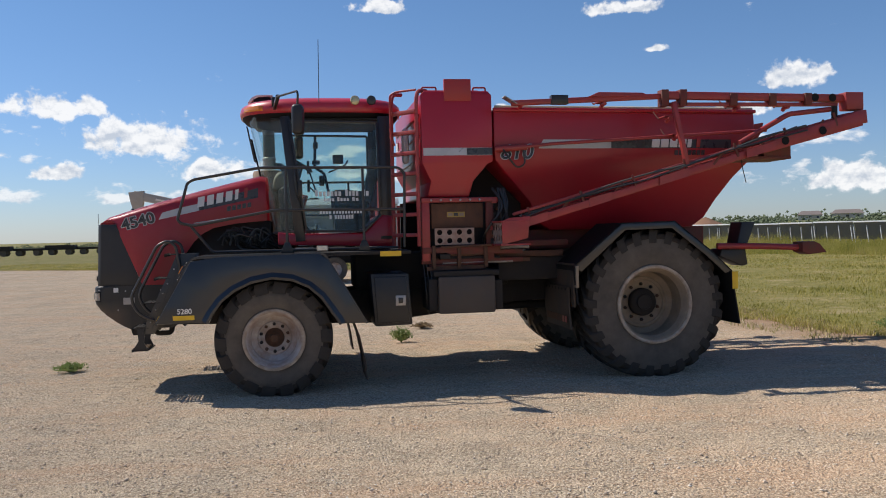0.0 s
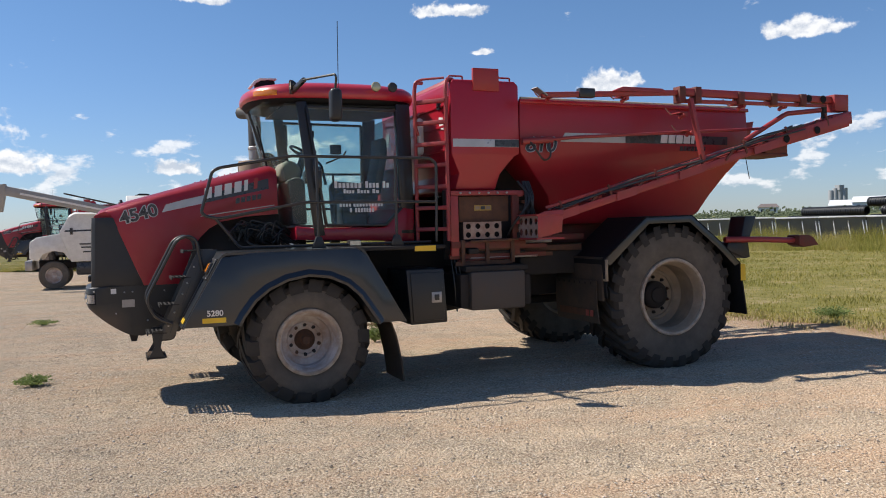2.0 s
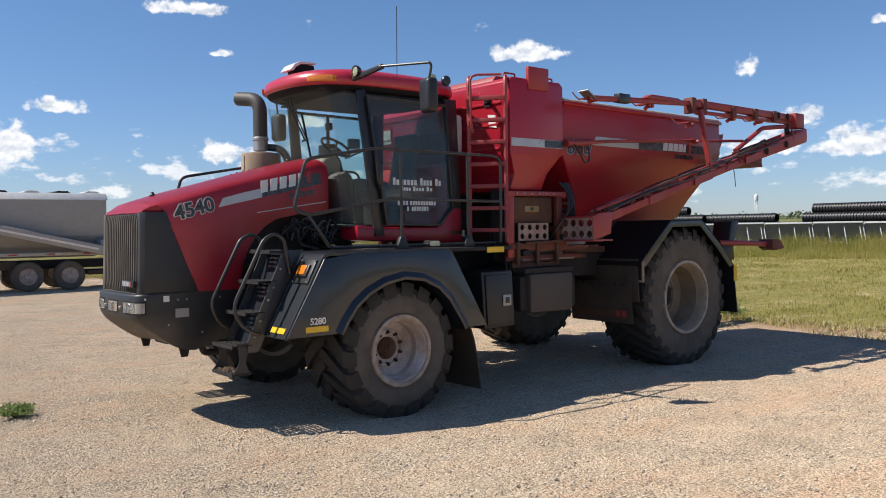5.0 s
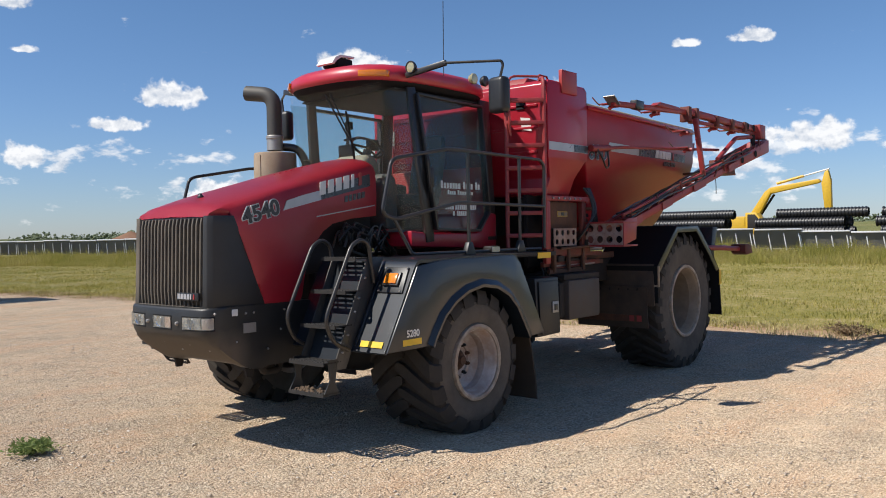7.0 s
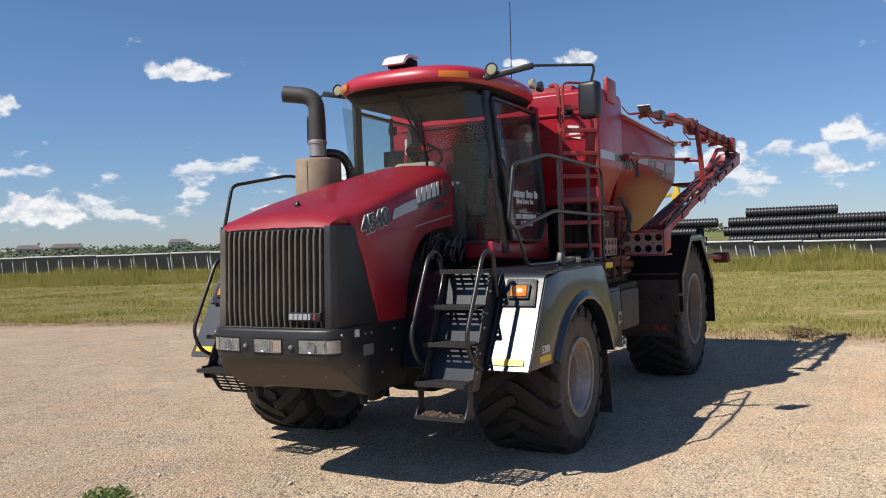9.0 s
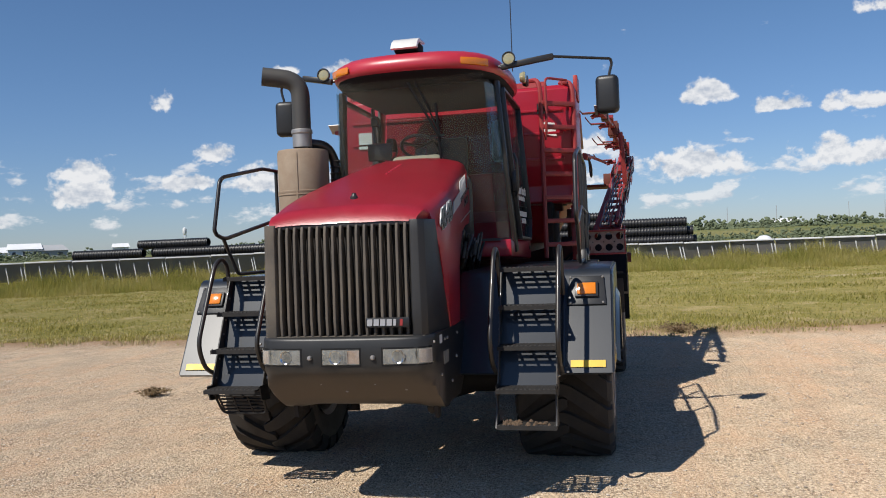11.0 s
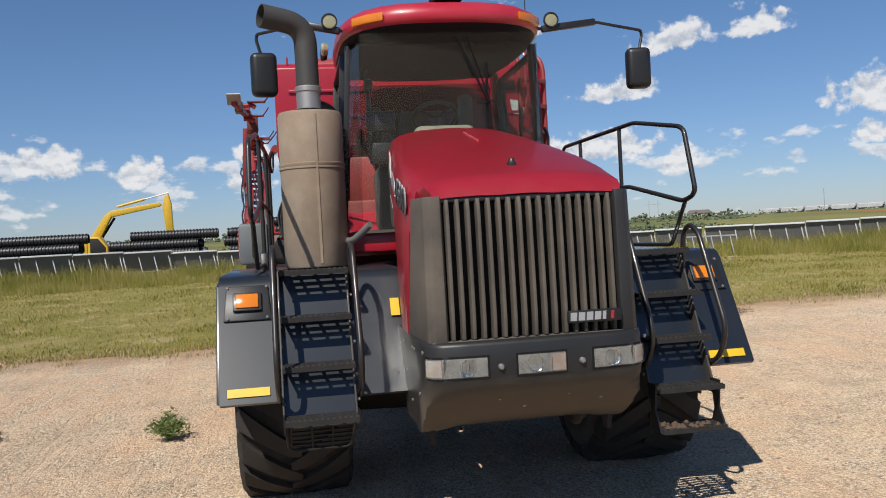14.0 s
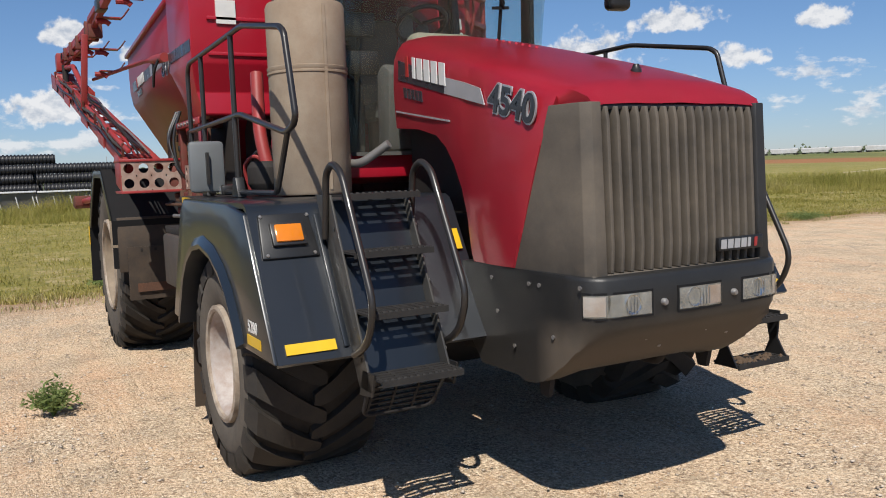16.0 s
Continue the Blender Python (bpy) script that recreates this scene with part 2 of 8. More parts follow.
WHITE = material("white_decal", (0.72, 0.71, 0.68), 0.45, rough_var=0.1)
YELLOW = material("yellow_reflector", (0.75, 0.47, 0.02), 0.4, rough_var=0.1)
YELLOW_DULL = material("dull_yellow_plate", (0.36, 0.24, 0.05), 0.6, rough_var=0.1)
AMBER = material("amber_lens", (0.74, 0.215, 0.010), 0.15, coat=0.8, rough_var=0.05)
LENS = material("clear_lamp_lens", (0.48, 0.49, 0.49), 0.16, 0.6, second=(0.20, 0.20, 0.195), scale=16, amount=0.8, coat=1.0)
LENS_WARM = material("yellowed_lamp_lens", (0.48, 0.43, 0.24), 0.15, 0.3, coat=1.0, second=(0.4, 0.34, 0.16), scale=30)
BEIGE = material("cab_interior_trim", (0.24, 0.225, 0.17), 0.8, bump=0.05)
GREY_TRIM = material("grey_cab_trim", (0.085, 0.083, 0.076), 0.75, bump=0.05)
STEP_GREY = material("dusty_step_paint", (0.022, 0.023, 0.025), 0.45, dust=0.4, dust_colour=(0.14, 0.125, 0.10), dust_scale=3, coat=0.2)
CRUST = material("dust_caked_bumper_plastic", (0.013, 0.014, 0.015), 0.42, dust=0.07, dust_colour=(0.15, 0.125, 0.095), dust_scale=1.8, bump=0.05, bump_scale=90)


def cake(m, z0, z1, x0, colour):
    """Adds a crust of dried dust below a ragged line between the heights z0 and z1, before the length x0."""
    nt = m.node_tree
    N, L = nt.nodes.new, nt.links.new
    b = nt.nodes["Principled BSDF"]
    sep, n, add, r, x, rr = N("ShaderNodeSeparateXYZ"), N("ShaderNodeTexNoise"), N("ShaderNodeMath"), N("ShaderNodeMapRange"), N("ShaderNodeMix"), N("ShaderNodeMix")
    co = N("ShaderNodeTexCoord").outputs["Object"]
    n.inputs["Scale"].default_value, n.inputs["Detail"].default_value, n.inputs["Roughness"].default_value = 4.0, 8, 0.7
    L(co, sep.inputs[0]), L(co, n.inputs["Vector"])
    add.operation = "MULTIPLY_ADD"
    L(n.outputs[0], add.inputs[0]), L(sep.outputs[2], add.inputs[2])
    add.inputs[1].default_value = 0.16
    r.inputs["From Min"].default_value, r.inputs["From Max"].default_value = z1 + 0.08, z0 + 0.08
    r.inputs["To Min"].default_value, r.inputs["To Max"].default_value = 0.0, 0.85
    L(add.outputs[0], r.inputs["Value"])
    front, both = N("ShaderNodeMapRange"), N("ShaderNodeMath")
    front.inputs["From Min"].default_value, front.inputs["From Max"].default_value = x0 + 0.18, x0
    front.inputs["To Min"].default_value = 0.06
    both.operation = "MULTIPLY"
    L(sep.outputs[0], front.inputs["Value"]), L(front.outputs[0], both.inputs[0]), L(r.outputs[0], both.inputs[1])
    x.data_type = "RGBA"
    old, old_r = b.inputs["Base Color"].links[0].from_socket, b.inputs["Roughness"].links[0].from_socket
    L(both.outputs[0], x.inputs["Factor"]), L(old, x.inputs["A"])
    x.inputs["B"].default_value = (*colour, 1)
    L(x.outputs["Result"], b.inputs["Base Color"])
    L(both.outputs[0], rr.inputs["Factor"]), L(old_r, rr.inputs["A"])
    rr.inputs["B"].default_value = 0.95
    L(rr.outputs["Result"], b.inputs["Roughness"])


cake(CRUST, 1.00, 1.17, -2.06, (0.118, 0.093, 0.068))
RUST_BROWN = material("brown_rusted_steel", (0.085, 0.042, 0.026), 0.8, second=(0.14, 0.06, 0.03), scale=8, amount=0.9, bump=0.15, bump_scale=40, grain=0.4)
MUDPLATE = material("mud_stained_black_plate", (0.012, 0.012, 0.012), 0.6, second=(0.03, 0.02, 0.013), scale=6, amount=0.9, dust=0.55, dust_colour=(0.13, 0.09, 0.06), dust_scale=4, bump=0.08)
HOLED = material("worn_pinkish_plate", (0.36, 0.27, 0.23), 0.6, second=(0.20, 0.08, 0.06), scale=12, amount=0.8, dust=0.3, bump=0.05)
HEADLINER = material("dark_headliner_cloth", (0.045, 0.044, 0.040), 0.9, bump=0.05)
SURROUND_SHADE = material("shade_toned_black_plastic", (0.016, 0.017, 0.019), 0.45, dust=0.09, dust_colour=(0.15, 0.125, 0.095), dust_scale=1.8, bump=0.05, bump_scale=90)
HUB = material("rusty_hub", (0.10, 0.045, 0.022), 0.8, second=(0.05, 0.03, 0.02), scale=20, amount=1.0, bump=0.2)
CREAM = material("cream_tarp", (0.58, 0.50, 0.36), 0.8, second=(0.45, 0.38, 0.26), bump=0.1)
MUD = material("dried_mud", (0.11, 0.072, 0.045), 0.95, bump=0.4, bump_scale=50)
FLAP = material("mud_flap_rubber", (0.05, 0.036, 0.026), 0.9, dust=0.5, dust_colour=(0.13, 0.09, 0.06), dust_scale=3)
HOOD_RED = material("dust_filmed_red_paint", (0.45, 0.006, 0.026), 0.32, second=(0.34, 0.006, 0.02), scale=1.2, amount=0.5, coat=0.3, dust=0.15, dust_colour=(0.52, 0.20, 0.20), dust_scale=1.1, bump=0.02, bump_scale=8)
SCREEN = clear("dusty_windshield_glass", (0.92, 0.96, 0.945), opacity=0.10)
LAMP_GLASS = clear("lamp_cover_glass", (0.95, 0.96, 0.96), opacity=0.12)
CHROME = material("lamp_reflector", (0.80, 0.80, 0.80), 0.18, 1.0, rough_var=0.1)
MATT = material("matt_black_plastic", (0.010, 0.010, 0.011), 0.75, bump=0.04, bump_scale=90, spec=0.25)
REAR_GLASS = clear("tinted_rear_glass", (0.60, 0.64, 0.62), opacity=0.06)
GLASS = clear("cab_glass", (0.86, 0.93, 0.915), opacity=0.06)
TREAD = material("worn_tread_metal", (0.018, 0.018, 0.019), 0.75, spec=0.25, dust=0.16, dust_colour=(0.13, 0.11, 0.09), dust_scale=9)
GREY_PAINT = material("grey_truck_body", (0.30, 0.30, 0.29), 0.55, second=(0.24, 0.235, 0.22), dust=0.25, dust_colour=(0.33, 0.27, 0.2))
WHITE_PAINT = material("white_truck_paint", (0.70, 0.69, 0.66), 0.35, coat=0.4, dust=0.15, dust_colour=(0.45, 0.38, 0.3))
YELLOW_PAINT = material("yellow_machine_paint", (0.70, 0.42, 0.012), 0.4, dust=0.2, dust_colour=(0.4, 0.3, 0.15))
BLACK_PIPE = material("black_corrugated_plastic", (0.012, 0.012, 0.014), 0.4, dust=0.1, dust_colour=(0.12, 0.11, 0.1))
GALV = material("weathered_galvanised_sheet", (0.20, 0.205, 0.21), 0.6, 0.1, second=(0.14, 0.145, 0.15), scale=1.5, dust=0.25)
TRESTLE = material("dull_trestle_steel", (0.34, 0.34, 0.33), 0.6, second=(0.22, 0.22, 0.21), scale=4)
MIRROR_GREY = material("sun_bleached_grey_plastic", (0.13, 0.145, 0.155), 0.5, second=(0.09, 0.10, 0.11), dust=0.2, dust_colour=(0.2, 0.18, 0.15))
GALV_EDGE = material("bright_sheet_edge", (0.66, 0.66, 0.65), 0.5, rough_var=0.1)
# foliage green lightened: distance haze is put into the colour
TREE = material("hazed_far_foliage", (0.130, 0.152, 0.080), 0.9, second=(0.080, 0.104, 0.056), scale=0.6, amount=1.0)
WALLS_FAR = material("far_building_wall", (0.50, 0.46, 0.40), 0.8, scale=0.3)
ROOF_FAR = material("far_building_roof", (0.16, 0.13, 0.12), 0.8, scale=0.3)
WHITE_FAR = material("far_white_sheet", (0.72, 0.73, 0.74), 0.7, scale=0.3)
RAIL_WHITE = material("dull_white_rail_car_paint", (0.58, 0.57, 0.55), 0.6, second=(0.42, 0.40, 0.37), scale=0.4, amount=0.8)
CONCRETE = material("far_concrete", (0.36, 0.37, 0.38), 0.9, scale=0.2)


# ---- mesh helpers ----
def part(name, bm, mat, parent=None, label="", bevel=0.0, sharp=38, segments=2):
    """Links a bmesh as one mesh object under a thing or a part."""
    if bevel:
        bmesh.ops.recalc_face_normals(bm, faces=bm.faces)
        bm.normal_update()
        edges = [e for e in bm.edges if len(e.link_faces) == 2 and e.calc_face_angle(0) > 0.5]
        bmesh.ops.bevel(bm, geom=edges, offset=bevel, segments=segments, affect="EDGES", clamp_overlap=True, profile=0.5)
    bmesh.ops.recalc_face_normals(bm, faces=bm.faces)
    me = bpy.data.meshes.new(name)
    bm.to_mesh(me)
    bm.free()
    for f in me.polygons:
        f.use_smooth = True
    me.set_sharp_from_angle(angle=radians(sharp))
    me.materials.append(mat)
    ob = new(name, me)
    ob.parent = parent
    if label:
        ob["label"] = label
    return ob


def same(ob, m, parent=None):
    """Another object on the mesh of ob, at the pose m."""
    o = new(ob.name.split(".")[0], ob.data)
    o.parent, o.matrix_basis = parent, m
    if "label" in ob:
        o["label"] = ob["label"]
    return o


def thing(name, label, category, at=(0, 0, 0), group="", kind=""):
    e = new(name)
    e.location = at
    return tagged(e, label, category, group, kind)


def hull(bm, rings, caps=True, closed=True):
    """Skin over rings of points, each ring as long as the others."""
    vs = [[bm.verts.new(p) for p in ring] for ring in rings]
    n = len(vs[0])
    for a, b in zip(vs, vs[1:]):
        for i in range(n if closed else n - 1):
            j = (i + 1) % n
            bm.faces.new((a[i], a[j], b[j], b[i]))
    if caps:
        bm.faces.new(vs[0][::-1])
        bm.faces.new(vs[-1])
    return vs


def box(bm, x0, x1, y0, y1, z0, z1, m=None):
    pts = lambda z: [(x0, y0, z), (x1, y0, z), (x1, y1, z), (x0, y1, z)]
    vs = hull(bm, [pts(z0), pts(z1)])
    if m:
        for r in vs:
            for v in r:
                v.co = m @ v.co
    return bm


def B():
    return bmesh.new()


def prism(bm, xz, y0, y1):
    """A polygon in the plane of length and height, drawn out across the width."""
    hull(bm, [[(x, y0, z) for x, z in xz], [(x, y1, z) for x, z in xz]])
    return bm


def sheet(bm, xz, y0, y1, th):
    """A bent strip of sheet along a polyline, th thick on its lower side."""
    pts = [Vector((x, 0, z)) for x, z in xz]
    under = []
    for i, p in enumerate(pts):
        a, b = pts[max(i - 1, 0)], pts[min(i + 1, len(pts) - 1)]
        d = (b - a).normalized()
        under.append(p + Vector((d.z, 0, -d.x)) * th)
    ring = [(p.x, p.z) for p in pts] + [(p.x, p.z) for p in reversed(under)]
    rings = [[(x, y, z) for x, z in ring] for y in (y0, y1)]
    vs = [[bm.verts.new(p) for p in r] for r in rings]
    n = len(ring)
    for i in range(n):
        j = (i + 1) % n
        bm.faces.new((vs[0][i], vs[0][j], vs[1][j], vs[1][i]))
    k = len(pts)
    for r in vs:
        for i in range(k - 1):
            bm.faces.new((r[i], r[i + 1], r[n - 2 - i], r[n - 1 - i]))
    return bm


def slab(bm, quad, th):
    """A flat plate on four or more corners, th thick against its normal."""
    q = [Vector(p) for p in quad]
    n = (q[1] - q[0]).cross(q[2] - q[0]).normalized() * th
    hull(bm, [[p - n for p in q], q])
    return bm


def lathe(bm, profile, at=(0, 0, 0), axis="y", segs=48):
    """Turns a profile of (radius, along) round an axis."""
    rings = []
    for k in range(segs):
        a = 2 * math.pi * k / segs
        c, s = math.cos(a), math.sin(a)
        ring = []
        for r, h in profile:
            p = {"y": (r * c, h, r * s), "z": (r * c, r * s, h), "x": (h, r * c, r * s)}[axis]
            ring.append(Vector(p) + Vector(at))
        rings.append(ring)
    vs = [[bm.verts.new(p) for p in r] for r in rings]
    for k in range(segs):
        a, b = vs[k], vs[(k + 1) % segs]
        for i in range(len(profile) - 1):
            bm.faces.new((a[i], b[i], b[i + 1], a[i + 1]))
    bmesh.ops.remove_doubles(bm, verts=bm.verts, dist=1e-5)
    return bm


def rounded(pts, radius, steps=4):
    """A polyline with its corners rounded."""
    pts = [Vector(p) for p in pts]
    out = [pts[0]]
    for a, p, b in zip(pts, pts[1:], pts[2:]):
        u, v = a - p, b - p
        r = min(radius, u.length * 0.45, v.length * 0.45)
        s, e = p + u.normalized() * r, p + v.normalized() * r
        for i in range(steps + 1):
            t = i / steps
            out.append((1 - t) ** 2 * s + 2 * t * (1 - t) * p + t * t * e)
    out.append(pts[-1])
    return out


def tube(bm, pts, r, n=8, fillet=0.06):
    """A round bar along a polyline."""
    path = rounded(pts, fillet) if len(pts) > 2 and fillet else [Vector(p) for p in pts]
    rings, side = [], None
    for i, p in enumerate(path):
        d = (path[min(i + 1, len(path) - 1)] - path[max(i - 1, 0)]).normalized()
        if side is None:
            side = d.orthogonal().normalized()
        side = (side - d * side.dot(d)).normalized()
        up = d.cross(side)
        rings.append([p + (side * math.cos(2 * math.pi * k / n) + up * math.sin(2 * math.pi * k / n)) * r for k in range(n)])
    hull(bm, rings)
    return bm


def beam(bm, a, b, w, h, up=(0, 0, 1)):
    """A square bar from a to b, w wide and h high."""
    a, b = Vector(a), Vector(b)
    d = (b - a).normalized()
    s = d.cross(Vector(up)).normalized()
    u = s.cross(d)
    ring = lambda p: [p - s * w / 2 - u * h / 2, p + s * w / 2 - u * h / 2, p + s * w / 2 + u * h / 2, p - s * w / 2 + u * h / 2]
    hull(bm, [ring(a), ring(b)])
    return bm


def letters(text, size, m, mat, parent, name="lettering", depth=0.002, bold=0.0, shear=0.0, width=1.0):
    """Raised letters in the built-in font, at the pose m."""
    cu = bpy.data.curves.new(name, "FONT")
    cu.body, cu.size, cu.extrude, cu.offset, cu.shear = text, size, depth, bold, shear
    cu.align_x, cu.align_y = "CENTER", "CENTER"
    tmp = bpy.data.objects.new("tmp", cu)
    scene.collection.objects.link(tmp)
    me = bpy.data.meshes.new_from_object(tmp.evaluated_get(bpy.context.evaluated_depsgraph_get()))
    bpy.data.objects.remove(tmp)
    me.transform(Matrix.Diagonal((width, 1, 1, 1)))
    me.materials.clear()
    me.materials.append(mat)
    ob = new(name, me)
    ob.parent, ob.matrix_basis = parent, m
    return ob


def grating(bm, w, h, th, nx, ny, bar):
    """A plate in the plane of x and z, w by h, with nx by ny square-cut slots right through it."""
    us, vs = [], []
    for out, n, size in ((us, nx, w), (vs, ny, h)):
        p = (size - bar) / n
        for i in range(n):
            out += [i * p, i * p + bar]
        out += [size - bar, size]
    grid = [[[bm.verts.new((u, y, v)) for v in vs] for u in us] for y in (0, th)]
    solid = lambda i, j: 0 <= i < len(us) - 1 and 0 <= j < len(vs) - 1 and not (i % 2 and j % 2)
    for i in range(len(us) - 1):
        for j in range(len(vs) - 1):
            if not solid(i, j):
                continue
            for g in grid:
                bm.faces.new((g[i][j], g[i + 1][j], g[i + 1][j + 1], g[i][j + 1]))
            for di, dj, a, b in ((-1, 0, (i, j), (i, j + 1)), (1, 0, (i + 1, j), (i + 1, j + 1)), (0, -1, (i, j), (i + 1, j)), (0, 1, (i, j + 1), (i + 1, j + 1))):
                if not solid(i + di, j + dj):
                    bm.faces.new((grid[0][a[0]][a[1]], grid[0][b[0]][b[1]], grid[1][b[0]][b[1]], grid[1][a[0]][a[1]]))
    return bm


def holed(bm, w, h, th, nx, ny, r, seg=10):
    """A plate in the plane of x and z, w by h, with rows of round holes right through it."""
    cw, ch = w / nx, h / ny
    rings = []
    for y in (0, th):
        for i in range(nx):
            for j in range(ny):
                cx, cz = (i + 0.5) * cw, (j + 0.5) * ch
                inner, outer = [], []
                for k in range(seg * 4):
                    a = 2 * math.pi * (k + 0.5) / (seg * 4)
                    c, s = math.cos(a), math.sin(a)
                    q = min(cw / 2 / max(abs(c), 1e-6), ch / 2 / max(abs(s), 1e-6))
                    inner.append(bm.verts.new((cx + r * c, y, cz + r * s)))
                    outer.append(bm.verts.new((cx + q * c, y, cz + q * s)))
                for k in range(seg * 4):
                    l = (k + 1) % (seg * 4)
                    bm.faces.new((inner[k], inner[l], outer[l], outer[k]))
                rings.append(inner)
    for near, far in zip(rings[:nx * ny], rings[nx * ny:]):
        for k in range(seg * 4):
            l = (k + 1) % (seg * 4)
            bm.faces.new((near[k], near[l], far[l], far[k]))
    bmesh.ops.remove_doubles(bm, verts=bm.verts, dist=1e-4)
    return bm
# ---- the spreader: x runs to its rear, y to its right, the front axle stands over x = 0 ----
V = thing("fertilizer_spreader", "red four-wheeled self-propelled fertilizer spreader parked on gravel", "farm machine")
V.matrix_basis = pose(-2.3, 0, 0) @ pose(0, 0, 0, 0, 0, 1.15) @ pose(2.3, 0, 0)  # it stands a little askew to the axes


def chassis():
    for s in (-1, 1):
        bm = B()
        prism(bm, [(-1.5, 1.0), (-1.5, .82), (1.4, .72), (3.4, .95), (6.4, 1.1), (6.4, 1.35), (3.4, 1.3), (1.2, 1.2)], s * .36, s * .5)
        part("frame_rail", bm, DARK, V, bevel=.008)
    for x, z, r in ((0, .69, .13), (4.95, .95, .17)):
        bm = B()
        lathe(bm, [(0, -1.25), (r * .8, -1.25), (r, -.5), (r * 1.7, -.2), (r * 1.7, .2), (r, .5), (r * .8, 1.25), (0, 1.25)], (x, 0, z), "y", 20)
        part("axle", bm, DARK, V)
    bm = B()
    lathe(bm, [(0, .2), (.06, .2), (.06, 4.8), (0, 4.8)], (0, 0, .85), "x", 14)
    part("drive_shaft", bm, DARK, V)
    bm = B()
    box(bm, -1.25, .5, -.33, .33, 1.0, 1.75)
    box(bm, -.9, .2, -.42, .42, 1.2, 1.62)
    box(bm, -1.20, -.04, -.40, .40, 1.6, 2.2)
    part("engine_block", bm, DARK, V, bevel=.03)
    bm = B()
    box(bm, 1.1, 3.3, -.55, .55, 1.2, 1.7)
    part("gearbox_housing", bm, DARK, V, bevel=.04)
    rng = random.Random(3)
    for k in range(34):  # hoses by the engine, seen under the hood's rear edge
        bm = B()
        x, y, z = rng.uniform(-.75, -.1), -.45 - rng.uniform(0, .18), rng.uniform(1.82, 1.95)
        tube(bm, [(x, y, z), (x + rng.uniform(-.1, .15), y - .03, z + rng.uniform(.1, .22)), (x + rng.uniform(.1, .35), y + .02, z + rng.uniform(-.05, .12)), (x + .4, y + .1, z - .1)], rng.uniform(.008, .016), 8, .08)
        part("engine_hose", bm, GREY_TRIM if k % 6 == 0 else TUBE, V)


def wheel(x, y, z, s, rear):
    """One wheel: tyre with its tread bars, dished rim and hub; s is the side."""
    r, half = (.985, .40) if rear else (.72, .41)
    rr = .485 if rear else .345
    w = new("wheel")
    w.parent, w.location = V, (x, y, z)
    w["label"] = "large rear wheel with a deep tan rim" if rear else "front wheel with a worn grey rim"
    if s > 0:
        w.rotation_euler = (0, 0, math.pi)
    o = -half  # outer side faces -y
    bm = B()
    sh = r - .042
    lathe(bm, [(rr, o + .05), (rr + .02, o + .03), (rr + .07, o + .005), ((rr + r) / 2, o - .018), (r - .14, o + .0), (sh - .02, o + .035), (sh, o + .10), (sh + .012, 0), (sh, -o - .10), (sh - .02, -o - .035), (r - .14, -o), ((rr + r) / 2, -o + .018), (rr + .07, -o - .005), (rr, -o - .05)], segs=72)
    tyre = part("tyre", bm, RUBBER, w)
    # ring under the bars, coloured dark for the shade between them
    bm = B()
    gap = .030 if rear else .036
    lathe(bm, [(sh - .075, o + .004), (sh - .045, o + .004), (sh - .012, o + .028), (sh + .006, o + .10), (sh + .016, 0), (sh + .006, -o - .10), (sh - .012, -o - .028), (sh - .045, -o - .004), (sh - .075, -o - .004)], segs=72)
    part("tread_base", bm, GROOVE_SHADE, tyre, "rubber between the tread bars, darkened for the shade in the gaps")
    r += gap
    n = 25 if rear else 18
    for side in (-1, 1):
        bm = B()
        for k in range(n):
            a0 = 2 * math.pi * (k + (0 if side < 0 else .5)) / n
            rings = []
            for t in (-.14, -.05, .10, .25, .5, .75, .93, 1.0):
                yy = side * (.015 + t * (half - .015 + (.010 if t == 1 else 0)))
                a = a0 + (.34 if rear else .40) * (math.copysign(abs(t) ** 1.15, t) if t > 0 else t * .3)
                wd = (.036 + .020 * t) if rear else (.060 + .030 * t)
                wd *= .62 if t < -.1 else (.9 if t < 0 else 1)
                top = r - gap * .55 - (.018 * t * t) - (.055 if t == 1 else 0)
                low = sh - .03 - ((.10 if rear else .07) if t == 1 else (.03 if t > .9 else 0))
                ring = []
                for rad, da in ((low, -wd * 1.12), (low, wd * 1.12), (top, wd), (top, -wd)):
                    q = a + da / r
                    ring.append((rad * math.cos(q), yy, rad * math.sin(q)))
                rings.append(ring)
            hull(bm, rings)
        part("tread", bm, LUGS, tyre, "chunky worn tread bars")["kind"] = "stuff"
    mat = RIM_TAN if rear else RIM
    d = .46 if rear else .27
    bm = B()
    lathe(bm, [(rr - .005, o + .075), (rr + .035, o + .012), (rr + .028, o - .004), (rr - .005, o + .004), (rr - .03, o + .03), (rr - .045, o + .12), (rr - .055, o + .13), (rr - .06, o + d - .06), (rr - .10, o + d - .02), (rr - .13, o + d), (rr - .145, o + d - .016), (rr - .175, o + d - .014), (rr - .18, o + d + .004), (.12, o + d + .015), (.12, o + d + .05), (rr - .05, o + d + .08), (rr - .03, -o - .05), (rr + .02, -o - .02)], segs=56)
    rim = part("rim", bm, mat, w)
    bm = B()
    lathe(bm, [(rr - .008, o + .02), (rr - .006, o - .010), (rr + .012, o - .018), (rr + .036, o - .012), (rr + .04, o + .02)], segs=56)
    part("rim_flange", bm, RIM_EDGE, rim)
    bm = B()
